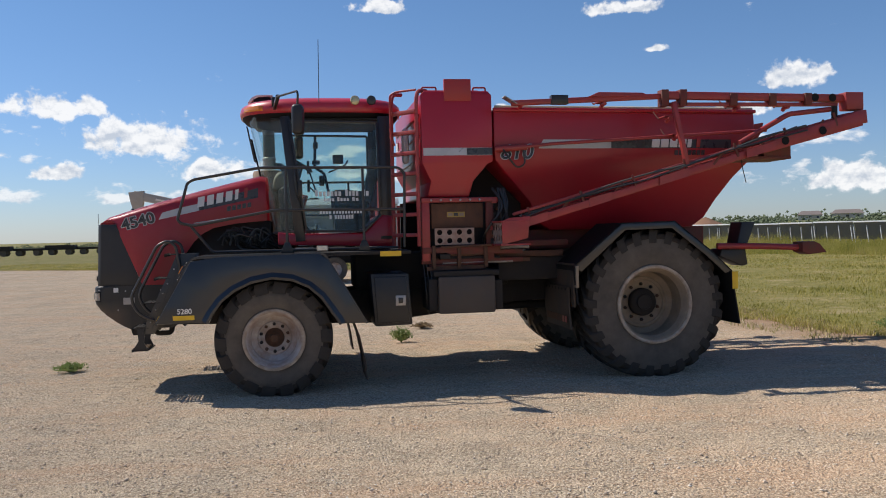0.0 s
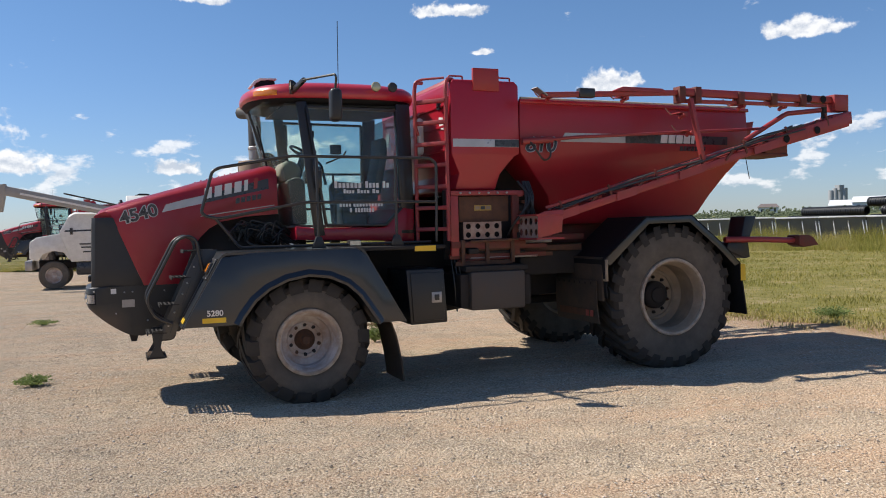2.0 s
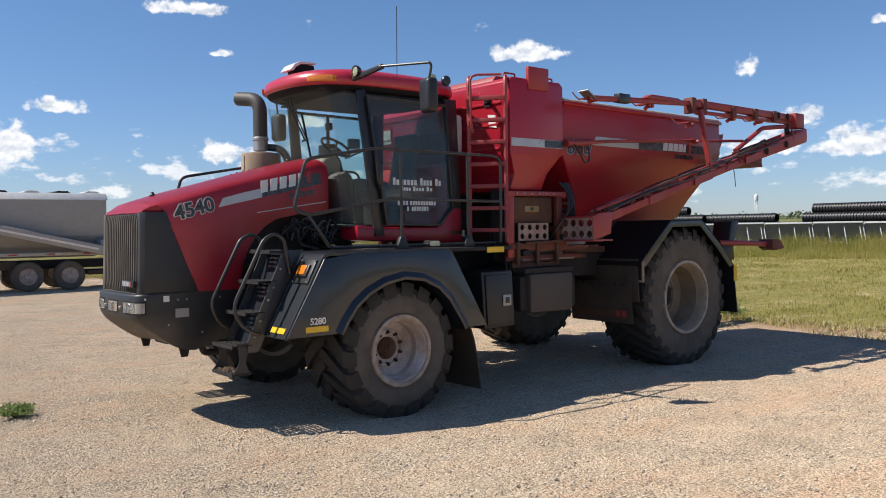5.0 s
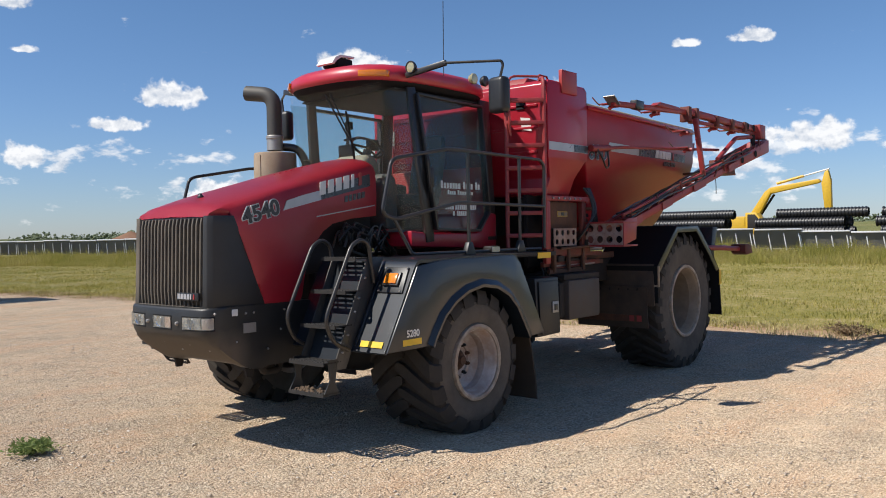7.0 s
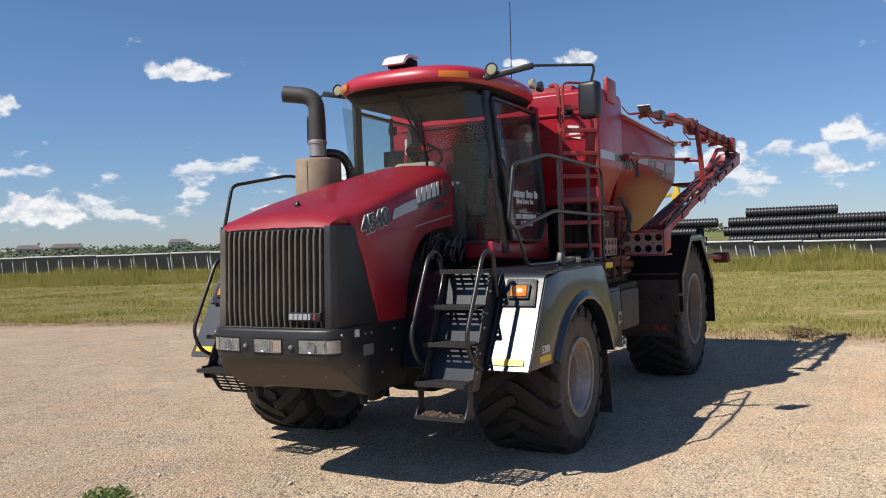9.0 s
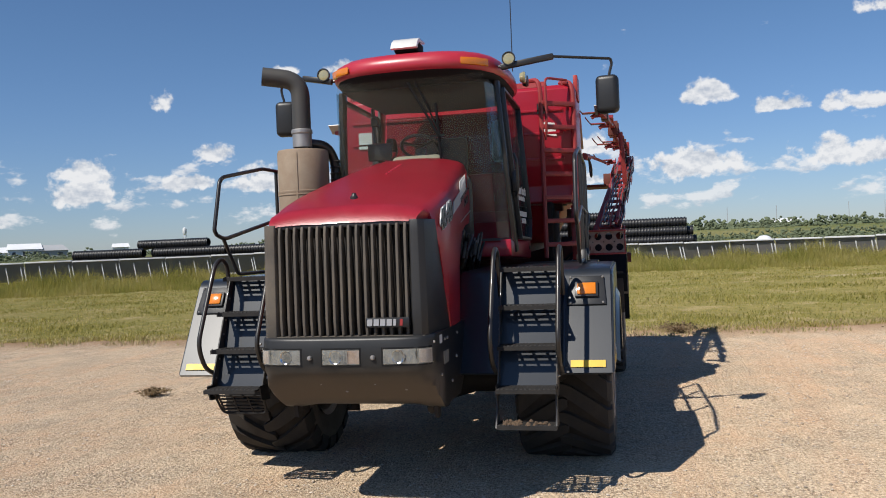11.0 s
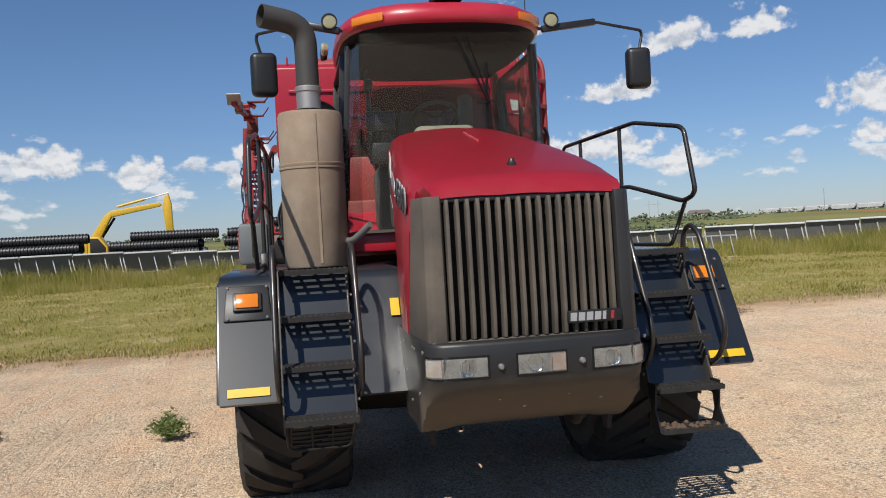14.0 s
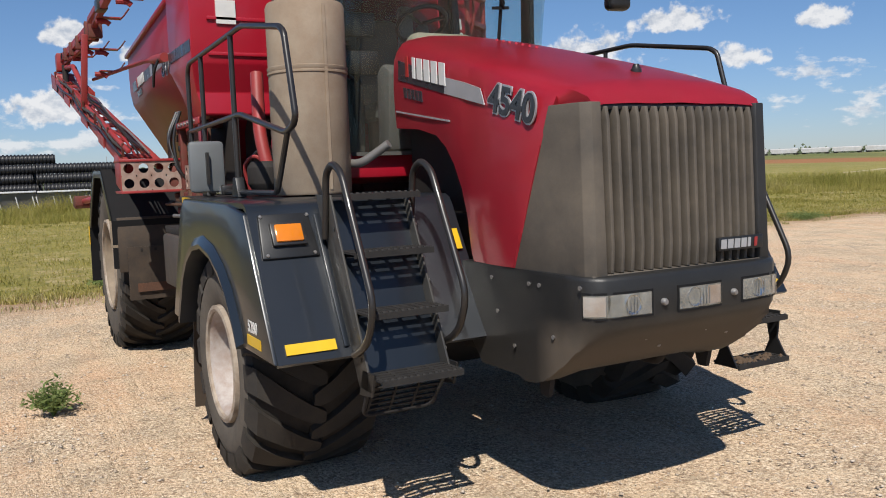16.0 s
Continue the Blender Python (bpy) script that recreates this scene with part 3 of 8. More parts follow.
    if rear:
        lathe(bm, [(0, o + d - .12), (.10, o + d - .12), (.11, o + d - .10), (.175, o + d - .08), (.19, o + d - .06), (.19, o + d + .02), (0, o + d + .02)], segs=28)
    else:
        lathe(bm, [(0, o + d - .09), (.045, o + d - .09), (.05, o + d - .075), (.06, o + d - .07), (.07, o + d - .045), (.095, o + d - .03), (.115, o + d + .0), (.125, o + d + .02), (0, o + d + .02)], segs=28)
    part("hub", bm, DARK if rear else HUB, w, "" if rear else "rusty hub cap")
    nb = 10
    for k in range(nb):
        a = 2 * math.pi * (k + .5) / nb
        br = .245 if rear else .175
        bm = B()
        lathe(bm, [(0, -.034), (.013, -.034), (.014, -.012), (.022, -.012), (.026, .01), (0, .01)], (br * math.cos(a), o + d - .004, br * math.sin(a)), "y", 6)
        part("wheel_nut", bm, HUB if k % 3 == 0 else DARK, rim)
    return w


def fender(s):
    """Front mudguard with its arch; s is the side."""
    out, inn = s * 1.87, s * .60
    f = new("fender")
    f.parent = V
    f["label"] = "charcoal moulded front fender"
    prof = [(-1.40, .955), (-1.37, 1.0), (-.985, 1.69), (-.95, 1.735), (-.90, 1.755), (.58, 1.765), (.64, 1.755), (.68, 1.71), (1.13, .93), (1.165, .875)]
    bm = B()
    sheet(bm, prof, inn, out - s * .02, .03)
    part("top_skin", bm, FENDER, f)
    # outer side with the wheel arch cut out
    arch = [(-.80, .955), (-.74, 1.06), (-.62, 1.22), (-.46, 1.345), (-.25, 1.44), (.0, 1.485), (.24, 1.455), (.45, 1.36), (.60, 1.225), (.70, 1.08), (.80, .93), (.83, .875)]
    edge = [(-1.385, .955), (-1.25, 1.19), (-1.10, 1.45), (-.96, 1.70), (-.60, 1.745), (-.30, 1.748), (.0, 1.75), (.3, 1.755), (.57, 1.755), (.69, 1.67), (.95, 1.22), (1.15, .88)]
    rows = []
    for (ax, az), (ex, ez) in zip(arch, edge):
        rows.append([(ax, out, az), (ax + (ex - ax) * .3, out, az + (ez - az) * .3), (ex, out, ez), (ex, out - s * .035, ez), (ax, out - s * .035, az)])
    bm = B()
    hull(bm, rows)
    part("side_skin", bm, FENDER, f, bevel=.01)
    bm = B()
    lip = [Vector((x, 0, z)) for x, z in arch]
    rings = []
    for i, p in enumerate(lip):
        d = (lip[min(i + 1, 11)] - lip[max(i - 1, 0)]).normalized()
        nrm = Vector((-d.z, 0, d.x))
        a, b = p + nrm * .055, p - nrm * .03
        rings.append([(a.x, out + s * .002, a.z), (p.x, out + s * .035, p.z), (b.x, out + s * .03, b.z), (b.x, out - s * .25, b.z), (p.x, out - s * .25, p.z)])
    hull(bm, rings)
    part("arch_lip", bm, FENDER, f)
    # inner liner over the tyre
    bm = B()
    sheet(bm, [(-.80, 1.0), (-.62, 1.25), (-.25, 1.47), (0, 1.51), (.24, 1.48), (.6, 1.25), (.83, .9)], inn, out - s * .2, .02)
    part("wheel_well", bm, DARK, f)
    # raised moulding, lamp and reflector on the sloping front
    fx = lambda z: -1.40 + (z - .955) * (.43 / .78)
    m = lambda y, z, off: Vector((fx(z) - off * .87, s * y, z + off * .48))
    bm = B()
    q = [m(1.50, 1.46, .01), m(1.82, 1.46, .01), m(1.80, 1.69, .01), m(1.52, 1.69, .01)]
    slab(bm, q if s < 0 else q[::-1], .03)
    part("lamp_recess", bm, BLACK, f, bevel=.01)
    bm = B()
    q = [m(1.565, 1.515, .035), m(1.755, 1.515, .035), m(1.755, 1.635, .035), m(1.565, 1.635, .035)]
    slab(bm, q if s < 0 else q[::-1], .03)
    fr = part("lamp_frame", bm, TUBE, f, bevel=.008)
    bm = B()
    q = [m(1.585, 1.53, .048), m(1.735, 1.53, .048), m(1.735, 1.62, .048), m(1.585, 1.62, .048)]
    slab(bm, q if s < 0 else q[::-1], .02)
    part("turn_signal", bm, AMBER, f, "orange turn signal lens", bevel=.008)
    for y, z in ((1.53, 1.475), (1.79, 1.475), (1.53, 1.675), (1.79, 1.675)):
        bm = B()
        c = m(y, z, .013)
        lathe(bm, [(0, -.008), (.008, -.006), (.011, .004), (0, .004)], c, "x", 8)
        part("screw", bm, STEEL, f)
    bm = B()
    q = [m(1.53, .995, .006), m(1.80, .995, .006), m(1.80, 1.045, .006), m(1.53, 1.045, .006)]
    slab(bm, q if s < 0 else q[::-1], .004)
    part("reflector_strip", bm, YELLOW, f, "yellow reflective strip")
    if s > 0:
        bm = B()
        slab(bm, [m(.694, 1.43, .008), m(.694, 1.545, .008), m(.632, 1.545, .008), m(.632, 1.43, .008)], .004)
        part("warning_sticker", bm, YELLOW, f, "yellow warning sticker")
    bm = B()
    box(bm, -1.18, -.93, out, out + s * .004, .995, 1.05)
    part("reflector_strip", bm, YELLOW, f, "yellow reflective strip")
    letters("5280", .088, Matrix.Translation((-1.045, out + s * .004, 1.098)) @ (pose(0, 0, 0, 90, 0, 0) if s < 0 else pose(0, 0, 0, 90, 0, 180)), WHITE, f, "fleet_number", .001, .002)
    for y in (1.46, .98):  # ribs down the front
        bm = B()
        q = [m(y, 1.0, .012), m(y + .03, 1.0, .012), m(y + .03, 1.68, .012), m(y, 1.68, .012)]
        slab(bm, q if s < 0 else q[::-1], .02)
        part("rib", bm, FENDER, f, bevel=.006)
    bm = B()
    sheet(bm, [(.98, .92), (1.06, .7), (1.12, .4), (1.15, .14)], s * 1.08, s * 1.76, .018)
    part("mud_flap", bm, FLAP, V, "brown mud-stained rubber mud flap")


def ladder(s):
    """Access steps at the front of a mudguard; s is the side."""
    l = new("access_ladder")
    l.parent = V
    l["label"] = "black metal access steps with hoop handrails"
    y0, y1 = s * .985, s * 1.44
    sx = lambda z: -1.60 + (z - .86) * (.42 / .92)
    for y in (y0, y1):
        bm = B()
        slab(bm, [(sx(.80) + .0, y, .80), (sx(.80) + .16, y, .80), (sx(1.8) + .22, y, 1.785), (sx(1.8) + .0, y, 1.785)], .012)
        part("stringer", bm, STEP_GREY, l, bevel=.002)
        for z in (.95, 1.1, 1.3, 1.42, 1.6):
            bm = B()
            lathe(bm, [(0, -.012), (.009, -.01), (.012, .006), (0, .006)], (sx(z) + .05, y + s * (.006 if y == y1 else -.012), z), "y", 8)
            part("bolt", bm, STEEL, l)
        if s > 0:
            continue
        bm = B()
        hull(bm, [[(x, y + d, z) for x, z in ((-1.74, .59), (-1.55, .59), (-1.60, .70), (-1.56, .90), (-1.68, .90), (-1.66, .72))] for d in (0, .012)])
        part("hanger", bm, BLACK, l)
    if s > 0:  # lowest step swung upright
        bm = B()
        tilt = lambda z: -1.43 - (z - .635) * .70
        tube(bm, [(tilt(.86), y0 + .01, .86), (tilt(.66), y0 + .04, .66), (tilt(.635), y0 + .07, .635), (tilt(.635), y1 - .04, .635), (tilt(.66), y1 - .01, .66), (tilt(.86), y1, .86)], .011, 8, .03)
        part("step_frame", bm, TREAD, l, "bent bar frame of the folded step")
        bm = B()
        grating(bm, y1 - y0 - .05, .21, .012, 3, 5, .012)
        st = part("step", bm, TREAD, l, "folded-up lowest step with dry mud", sharp=30)
        st.matrix_basis = Matrix.Translation((tilt(.64) + .01, y0 + .025, .64)) @ Matrix.Rotation(math.atan(-.70), 4, "Y") @ Matrix.Rotation(math.pi / 2, 4, "Z")
        for y in (y0 - .01, y1):
            bm2 = B()
            hull(bm2, [[(x, y + d, z) for x, z in ((-1.66, .90), (-1.52, .90), (-1.46, .76), (-1.62, .78))] for d in (0, .012)])
            part("hanger", bm2, BLACK, l)
    for z in (.60, .87, 1.18, 1.48, 1.775)[0 if s < 0 else 1:]:
        x = sx(z) - .04 if z > .7 else -1.645
        st = B()
        grating(st, abs(y1 - y0), .20, .012, 4, 4, .020)
        tread = part("step", st, TREAD, l, "perforated metal tread" if z > .7 else "hanging lowest step caked with dry mud", sharp=30)
        tread.matrix_basis = Matrix(((0, 0, -1, x + .11), (1, 0, 0, min(y0, y1)), (0, -1, 0, z + .010), (0, 0, 0, 1)))
        st = B()
        box(st, x - .102, x - .0905, y0, y1, z - .020, z + .012)
        part("step_lip", st, TREAD, tread).matrix_parent_inverse = tread.matrix_basis.inverted()
        for k in range(13):  # serrated teeth along the front
            yy = y0 + (y1 - y0) * (k + .5) / 13
            st = B()
            prism(st, [(x - .102, z + .011), (x - .086, z + .011), (x - .094, z + .020)], yy - .008, yy + .008)
            part("tread_tooth", st, TREAD, tread).matrix_parent_inverse = tread.matrix_basis.inverted()
    for z0, z1 in ((.90, 1.16), (1.20, 1.46), (1.50, 1.76)):  # plain riser below each tread
        bm = B()
        slab(bm, [(sx(z0) + .085, y0, z0 - .03), (sx(z0) + .085, y1, z0 - .03), (sx(z1) + .072, y1, z1 - .01), (sx(z1) + .072, y0, z1 - .01)], .006)
        part("step_riser", bm, FENDER, l)
    for y in (s * .955, s * 1.47):
        bm = B()
        tube(bm, [(-1.46, y, .97), (-1.64, y, 1.05), (-1.74, y, 1.25), (-1.40, y, 1.90), (-1.28, y, 1.955), (-1.18, y, 1.90), (-1.13, y, 1.60), (-1.12, y, 1.55)], .019, 10, .10)
        part("handrail", bm, TUBE, l)
    if s < 0:
        rng = random.Random(5)
        for k in range(30):
            bm = B()
            x, y = rng.uniform(-1.73, -1.58), rng.uniform(-1.40, -1.02)
            lathe(bm, [(0, -.012), (rng.uniform(.012, .028), -.002), (rng.uniform(.006, .012), rng.uniform(.006, .014)), (0, rng.uniform(.012, .02))], (x, y, .615), "z", 6)
            part("mud_clod", bm, MUD, l, "dry brown mud on the step")


def hood():
    """Engine hood, lofted from its cross sections."""
    st = [(-2.27, 2.160, .597, .40, 2.185), (-2.25, 2.19, .605, .40, 2.225), (-2.18, 2.225, .622, .42, 2.30), (-2.0, 2.27, .645, .43, 2.36), (-1.75, 2.345, .665, .44, 2.435), (-1.5, 2.415, .66, .44, 2.50), (-1.0, 2.54, .615, .42, 2.64), (-.5, 2.665, .56, .39, 2.765), (-.16, 2.745, .53, .37, 2.84), (-.09, 2.725, .52, .36, 2.82)]
    edge = [(-2.3, 1.37), (-1.29, 1.37), (-1.262, 1.42), (-1.245, 1.50), (-1.215, 1.64), (-1.16, 1.78), (-1.06, 1.925), (-.95, 2.03), (-.80, 2.11), (-.5, 2.165), (-.05, 2.20)]

    def low(x):  # lower edge: flat over the bumper, then sweeping up to the cab
        for (a, p), (b, q) in zip(edge, edge[1:]):
            if x <= b:
                return p + (q - p) * (x - a) / (b - a)
        return edge[-1][1]

    xs = [-2.27, -2.25, -2.22, -2.18, -2.1, -2.0, -1.8, -1.6, -1.45, -1.35, -1.29, -1.262, -1.245, -1.23, -1.215, -1.19, -1.16, -1.11, -1.06, -1.0, -.95, -.88, -.8, -.65, -.5, -.3, -.16, -.12, -.09]

    def at(x):
        for a, b in zip(st, st[1:]):
            if a[0] <= x <= b[0] + 1e-9:
                t = (x - a[0]) / (b[0] - a[0])
                return [p + (q - p) * t for p, q in zip(a, b)]

    def front(z, x):  # the red skin starts behind the black surround
        return -2.06 + (2.19 - z) * .40

    rings = []
    for x in xs:
        _, sz, w, tw, cz = at(x)
        half = []
        lo = low(x)
        for t in (0, .2, .45, .7, .88):
            z = lo + (sz - lo) * t
            bulge = .012 * math.sin(math.pi * t)
            half.append((w + bulge - .02 * max(0, t - .6), z))
        half += [(w - .020, sz - .012), (w - .042, sz + .018), (w - .085, sz + (cz - sz) * .45), (w - .17, sz + (cz - sz) * .68), (tw - .10, sz + (cz - sz) * .86), (tw * .4, cz - .006), (0, cz)]
        full = [(-y, z) for y, z in half] + [(y, z) for y, z in reversed(half[:-1])]
        rings.append([(max(x, front(z, x)) if z < sz - .01 else x, y, z) for y, z in full])
    bm = B()
    hull(bm, rings, caps=False, closed=False)
    bmesh.ops.solidify(bm, geom=bm.faces[:], thickness=.012)
    h = part("hood", bm, HOOD_RED, V, "glossy red sloping engine hood", sharp=50)
    # vents on the crown and the latch button
    for k in range(7):
        bm = B()
        x = -1.05 + k * .075
        lathe(bm, [(0, .012), (.008, .010), (.011, 0), (.011, -.01)], (x, 0, at(x)[4]), "z", 8)
        part("stud", bm, HOOD_RED, h)
    bm = B()
    lathe(bm, [(0, .03), (.016, .028), (.02, .012), (.03, 0), (.03, -.02)], (-1.95, 0, 2.385), "z", 12)
    part("latch_button", bm, TUBE, h)
    W = lambda x, z: at(x)[2] + .014 - .02 * max(0, (z - low(x)) / (at(x)[1] - low(x)) - .6)

    def decal(name, pts, s, mat, th=.006, off=0.0, label=""):
        bm = B()
        slab(bm, [(x, s * (W(x, z) + off), z) for x, z in pts][::-s], th)
        return part(name, bm, mat, h, label)

    for s in (-1, 1):
        # silver to charcoal band, model number and the maker's mark as plain bars
        for x0, x1, mat in ((-1.50, -1.24, SILVER), (-1.24, -.98, SILVER), (-.98, -.72, CHARCOAL), (-.72, -.46, CHARCOAL), (-.46, -.20, CHARCOAL)):
            zb = lambda x: 2.235 + (x + 1.5) * .215
            zt = lambda x: zb(x) + .095 + .045 * max(0, x + 1.0)
            decal("decal_band", [(x0 + (.0 if x0 > -1.4 else .0), zb(x0)), (x1, zb(x1)), (x1, zt(x1)), (x0 + (.05 if x0 < -1.4 else 0), zt(x0))], s, mat, label="silver stripe decal" if mat is SILVER else "charcoal stripe decal")
        r = pose(0, 0, 0, 90, 0, 0) if s < 0 else pose(0, 0, 0, 90, 0, 180)
        tilt = Matrix.Rotation(radians(14 if s < 0 else -14), 4, "Z")
        letters("4540", .20, Matrix.Translation((-1.76, s * .666, 2.215)) @ r @ tilt, SILVER, h, "model_number_edge", .004, .014, 0, 1.08)
        letters("4540", .20, Matrix.Translation((-1.76, s * .671, 2.215)) @ r @ tilt, CHARCOAL, h, "model_number", .004, .005, 0, 1.08)
        for k in range(6):
            x = -1.00 + k * .122
            z = 2.39 + (x + 1.0) * .20
            wd = .088 if k < 4 else .045
            decal("mark_bar", [(x, z), (x + wd, z + wd * .2), (x + wd + .012, z + .135 + wd * .2), (x + .012, z + .135)], s, WHITE if k != 5 else ORANGE_RED, .006, .005)
        for k in range(5):
            x = -.62 + k * .068
            z = 2.33 + (x + .62) * .18
            decal("mark_bar", [(x, z), (x + .05, z + .01), (x + .055, z + .075), (x + .005, z + .066)], s, CHARCOAL, .006, .003)
        for x0 in (-1.05, -.82, -.59, -.36):
            decal("trim_line", [(x0, 2.175 + (x0 + 1.05) * .14), (x0 + .23, 2.207 + (x0 + 1.05) * .14), (x0 + .23, 2.217 + (x0 + 1.05) * .14), (x0, 2.185 + (x0 + 1.05) * .14)], s, SILVER, .004, .002)


def grille():
    """Black front surround and its upright slats."""
    g = new("radiator_grille")
    g.parent = V
    g["label"] = "dusty black front grille with upright slats"
    lean = lambda z: -2.30 + (z - 1.36) * .035
    for s in (-1, 1):
        bm = B()
        rings = []
        for z in (1.365, 1.6, 1.9, 2.10, 2.185):
            fx = lean(z)
            bx = -2.05 + (2.19 - z) * .405
            w = .60 + (2.19 - z) * .012
            rings.append([(fx + .02, s * .50, z), (fx - .012, s * .515, z), (fx - .012, s * (w - .03), z), (fx + .03, s * (w + .008), z), (bx, s * (w + .045), z), (bx, s * (w - .02), z), (fx + .1, s * (w - .06), z), (fx + .06, s * .50, z)])
        hull(bm, rings)
        # left panel's shade is put into a darker plastic; the right one shows dust
        part("side_surround", bm, SURROUND_SHADE if s < 0 else DUSTY, g, "black side panel of the grille, toned darker for its shade" if s < 0 else "dust-coated side panel of the grille", bevel=.004)
    n = 17
    for k in range(n):
        y = -.475 + .95 * k / (n - 1)
        bow = .015 * (1 - (y / .5) ** 2)
        bm = B()
        rings = []
        for z in (1.375, 1.5, 1.8, 2.1, 2.165):
            fx = lean(z) - bow - (.0 if 1.4 < z < 2.15 else -.012)
            rings.append([(fx - .012, y - .010, z), (fx - .012, y + .010, z), (fx + .045, y + .014, z), (fx + .045, y - .014, z)])
        hull(bm, rings)
        part("slat", bm, DUSTY, g, bevel=.004)
    bm = B()
    box(bm, -2.21, -2.19, -.52, .52, 1.36, 2.19)
    part("radiator_screen", bm, DARK, g)
    bm = B()
    box(bm, -2.31, -2.24, -.60, .60, 1.345, 1.372)
    part("bottom_bar", bm, DUSTY, g, bevel=.006)
    bm = B()
    box(bm, -2.262, -2.2, -.59, .59, 2.150, 2.178)
    part("top_bar", bm, BLACK, g, bevel=.006)
    bm = B()
    box(bm, -2.345, -2.315, -.50, -.18, 1.43, 1.50)
    part("badge", bm, BLACK, g, bevel=.006)
    for k in range(6):
        bm = B()
        y = -.19 - k * .048
        slab(bm, [(-2.348, y, 1.443), (-2.348, y - (.038 if k < 4 else .02), 1.443), (-2.348, y - (.038 if k < 4 else .02) - .004, 1.49), (-2.348, y - .004, 1.49)], .006)
        part("mark_bar", bm, SILVER if k < 5 else RED_WORN, g)


def bumper():
    b = new("front_bumper")
    b.parent = V
    b["label"] = "dark grey front bumper apron with three headlamps"
    corner = ((.655, -2.16), (.645, -2.24), (.615, -2.315), (.55, -2.355), (.40, -2.372), (.20, -2.383), (0, -2.387))
    rings = []
    for y, fx in [(-y, x) for y, x in corner] + [(y, x) for y, x in corner[:-1]][::-1]:
        hi = lambda x: max(x, fx + .02)
        belly = .022 if abs(y) < .45 else 0
        rings.append([(fx + .03, y, 1.368), (fx + .008, y, 1.362), (fx, y, 1.345), (fx - .002, y, 1.25), (fx, y, 1.165), (fx + .008, y, 1.130), (fx + .03, y * .998, 1.095), (hi(-2.30) + .01, y * .995, 1.060), (hi(-2.22), y * .99, 1.0), (hi(-2.10), y * .98, .905 + belly * .4), (-2.00, y * .972, .838 + belly * .8), (-1.93, y * .968, .80 + belly), (-1.86, y * .965, .778 + belly), (-1.76, y * .96, .768 + belly), (-1.70, y * .96, .79), (-1.34, y * .97, .79), (-1.18, y, 1.0), (-1.18, y, 1.37)])
    bm = B()
    hull(bm, rings)
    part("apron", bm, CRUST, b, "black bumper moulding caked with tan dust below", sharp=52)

    def band(path, out, back, z0, z1):
        """A strip that follows the bumper's face along a path of (y, x), from out before it to back behind it."""
        bm = B()
        dirs = [Vector((x + 1.9, y, 0)).normalized() for y, x in path]
        hull(bm, [[(x + d.x * out, y + d.y * out, z) for (y, x), d in zip(path, dirs)] + [(x - d.x * back, y - d.y * back, z) for (y, x), d in list(zip(path, dirs))[::-1]] for z in (z0, z1)])
        return bm

    wrap = [(.295, -2.378), (.40, -2.372), (.50, -2.361), (.56, -2.349), (.598, -2.330), (.622, -2.298), (.634, -2.265)]
    for s in (-1, 0, 1):
        path = [(s * y, x) for y, x in wrap] if s else [(-.147, -2.384), (-.05, -2.387), (.05, -2.387), (.147, -2.384)]
        hl = part("headlamp_frame", band(path, .004, .03, 1.165, 1.295), MATT, b)
        ins = [(path[0][0] + (s or 1) * .012, path[0][1])] + path[1:-1] + [(path[-1][0] - (0 if s else .012), path[-1][1] - (.012 if s else 0))]
        part("reflector", band(ins, .006, .02, 1.178, 1.282), LENS, hl)
        cover = part("headlamp_lens", band(ins, .014, -.010, 1.176, 1.284), LAMP_GLASS, hl, "clear ribbed headlamp lens")
        cover.visible_shadow = False
        side = ins[-4:] if s else ins[:2]
        part("side_reflector", band(side, .008, .0, 1.184, 1.276), RIM, hl)
        cy, cx = (s * .42, -2.371) if s else (.04, -2.387)
        bm = B()
        lathe(bm, [(.006, .006), (.03, .002), (.045, -.006), (.048, -.008), (.048, .01)], (cx - .002, cy, 1.23), "x", 20)
        part("reflector_dish", bm, CHROME, hl)
        for k in range(4):
            y, x = ins[1 if s else 1][0] + (s or 1) * .02 * k, ins[1][1]
            bm = B()
            box(bm, x - .019, x - .015, y - .0015, y + .0015, 1.19, 1.27)
            part("lens_rib", bm, LENS, hl)
    for y in (-.235, .235):
        bm = B()
        lathe(bm, [(0, -.012), (.012, -.01), (.018, 0), (.018, .02), (0, .02)], (-2.395, y, 1.225), "x", 12)
        part("bolt", bm, STEEL, b)
    for s in (-1, 1):
        for x, z in ((-2.28, 1.32), (-1.95, 1.30), (-1.86, 1.30), (-1.55, 1.12), (-1.5, 1.3), (-1.7, .95), (-2.05, 1.05)):
            bm = B()
            lathe(bm, [(0, -.008), (.009, -.006), (.012, .004), (0, .004)], (x, s * (.657 if z > 1.1 else .65), z), "y", 8)
            part("bolt", bm, STEEL, b)
        if s > 0:
            continue
        bm = B()
        box(bm, -2.10, -2.04, s * .650, s * .660, 1.285, 1.345)
        part("sticker", bm, WHITE, b)
        bm = B()
        box(bm, -1.98, -1.84, s * .650, s * .660, 1.12, 1.21)
        part("plate", bm, STEEL, b, "small metal plate")
        bm = B()
        tube(bm, [(-1.62, s * .45, .84), (-1.62, s * .45, .70), (-1.40, s * .45, .70), (-1.40, s * .45, .84)], .035, 10, .1)
        part("tow_hook", bm, DARK, V)
    # the small tabs under its corners and bolts on the slope
    q = lambda y, z: (-2.30 + .36 * (1.085 - z) / .30 - .004, y * .98, z)
    for y in (-.56, .56):
        bm = B()
        prism(bm, [(-1.92, .82), (-1.80, .80), (-1.83, .70), (-1.89, .70)], y - .015, y + .015)
        part("corner_tab", bm, DARK, b)
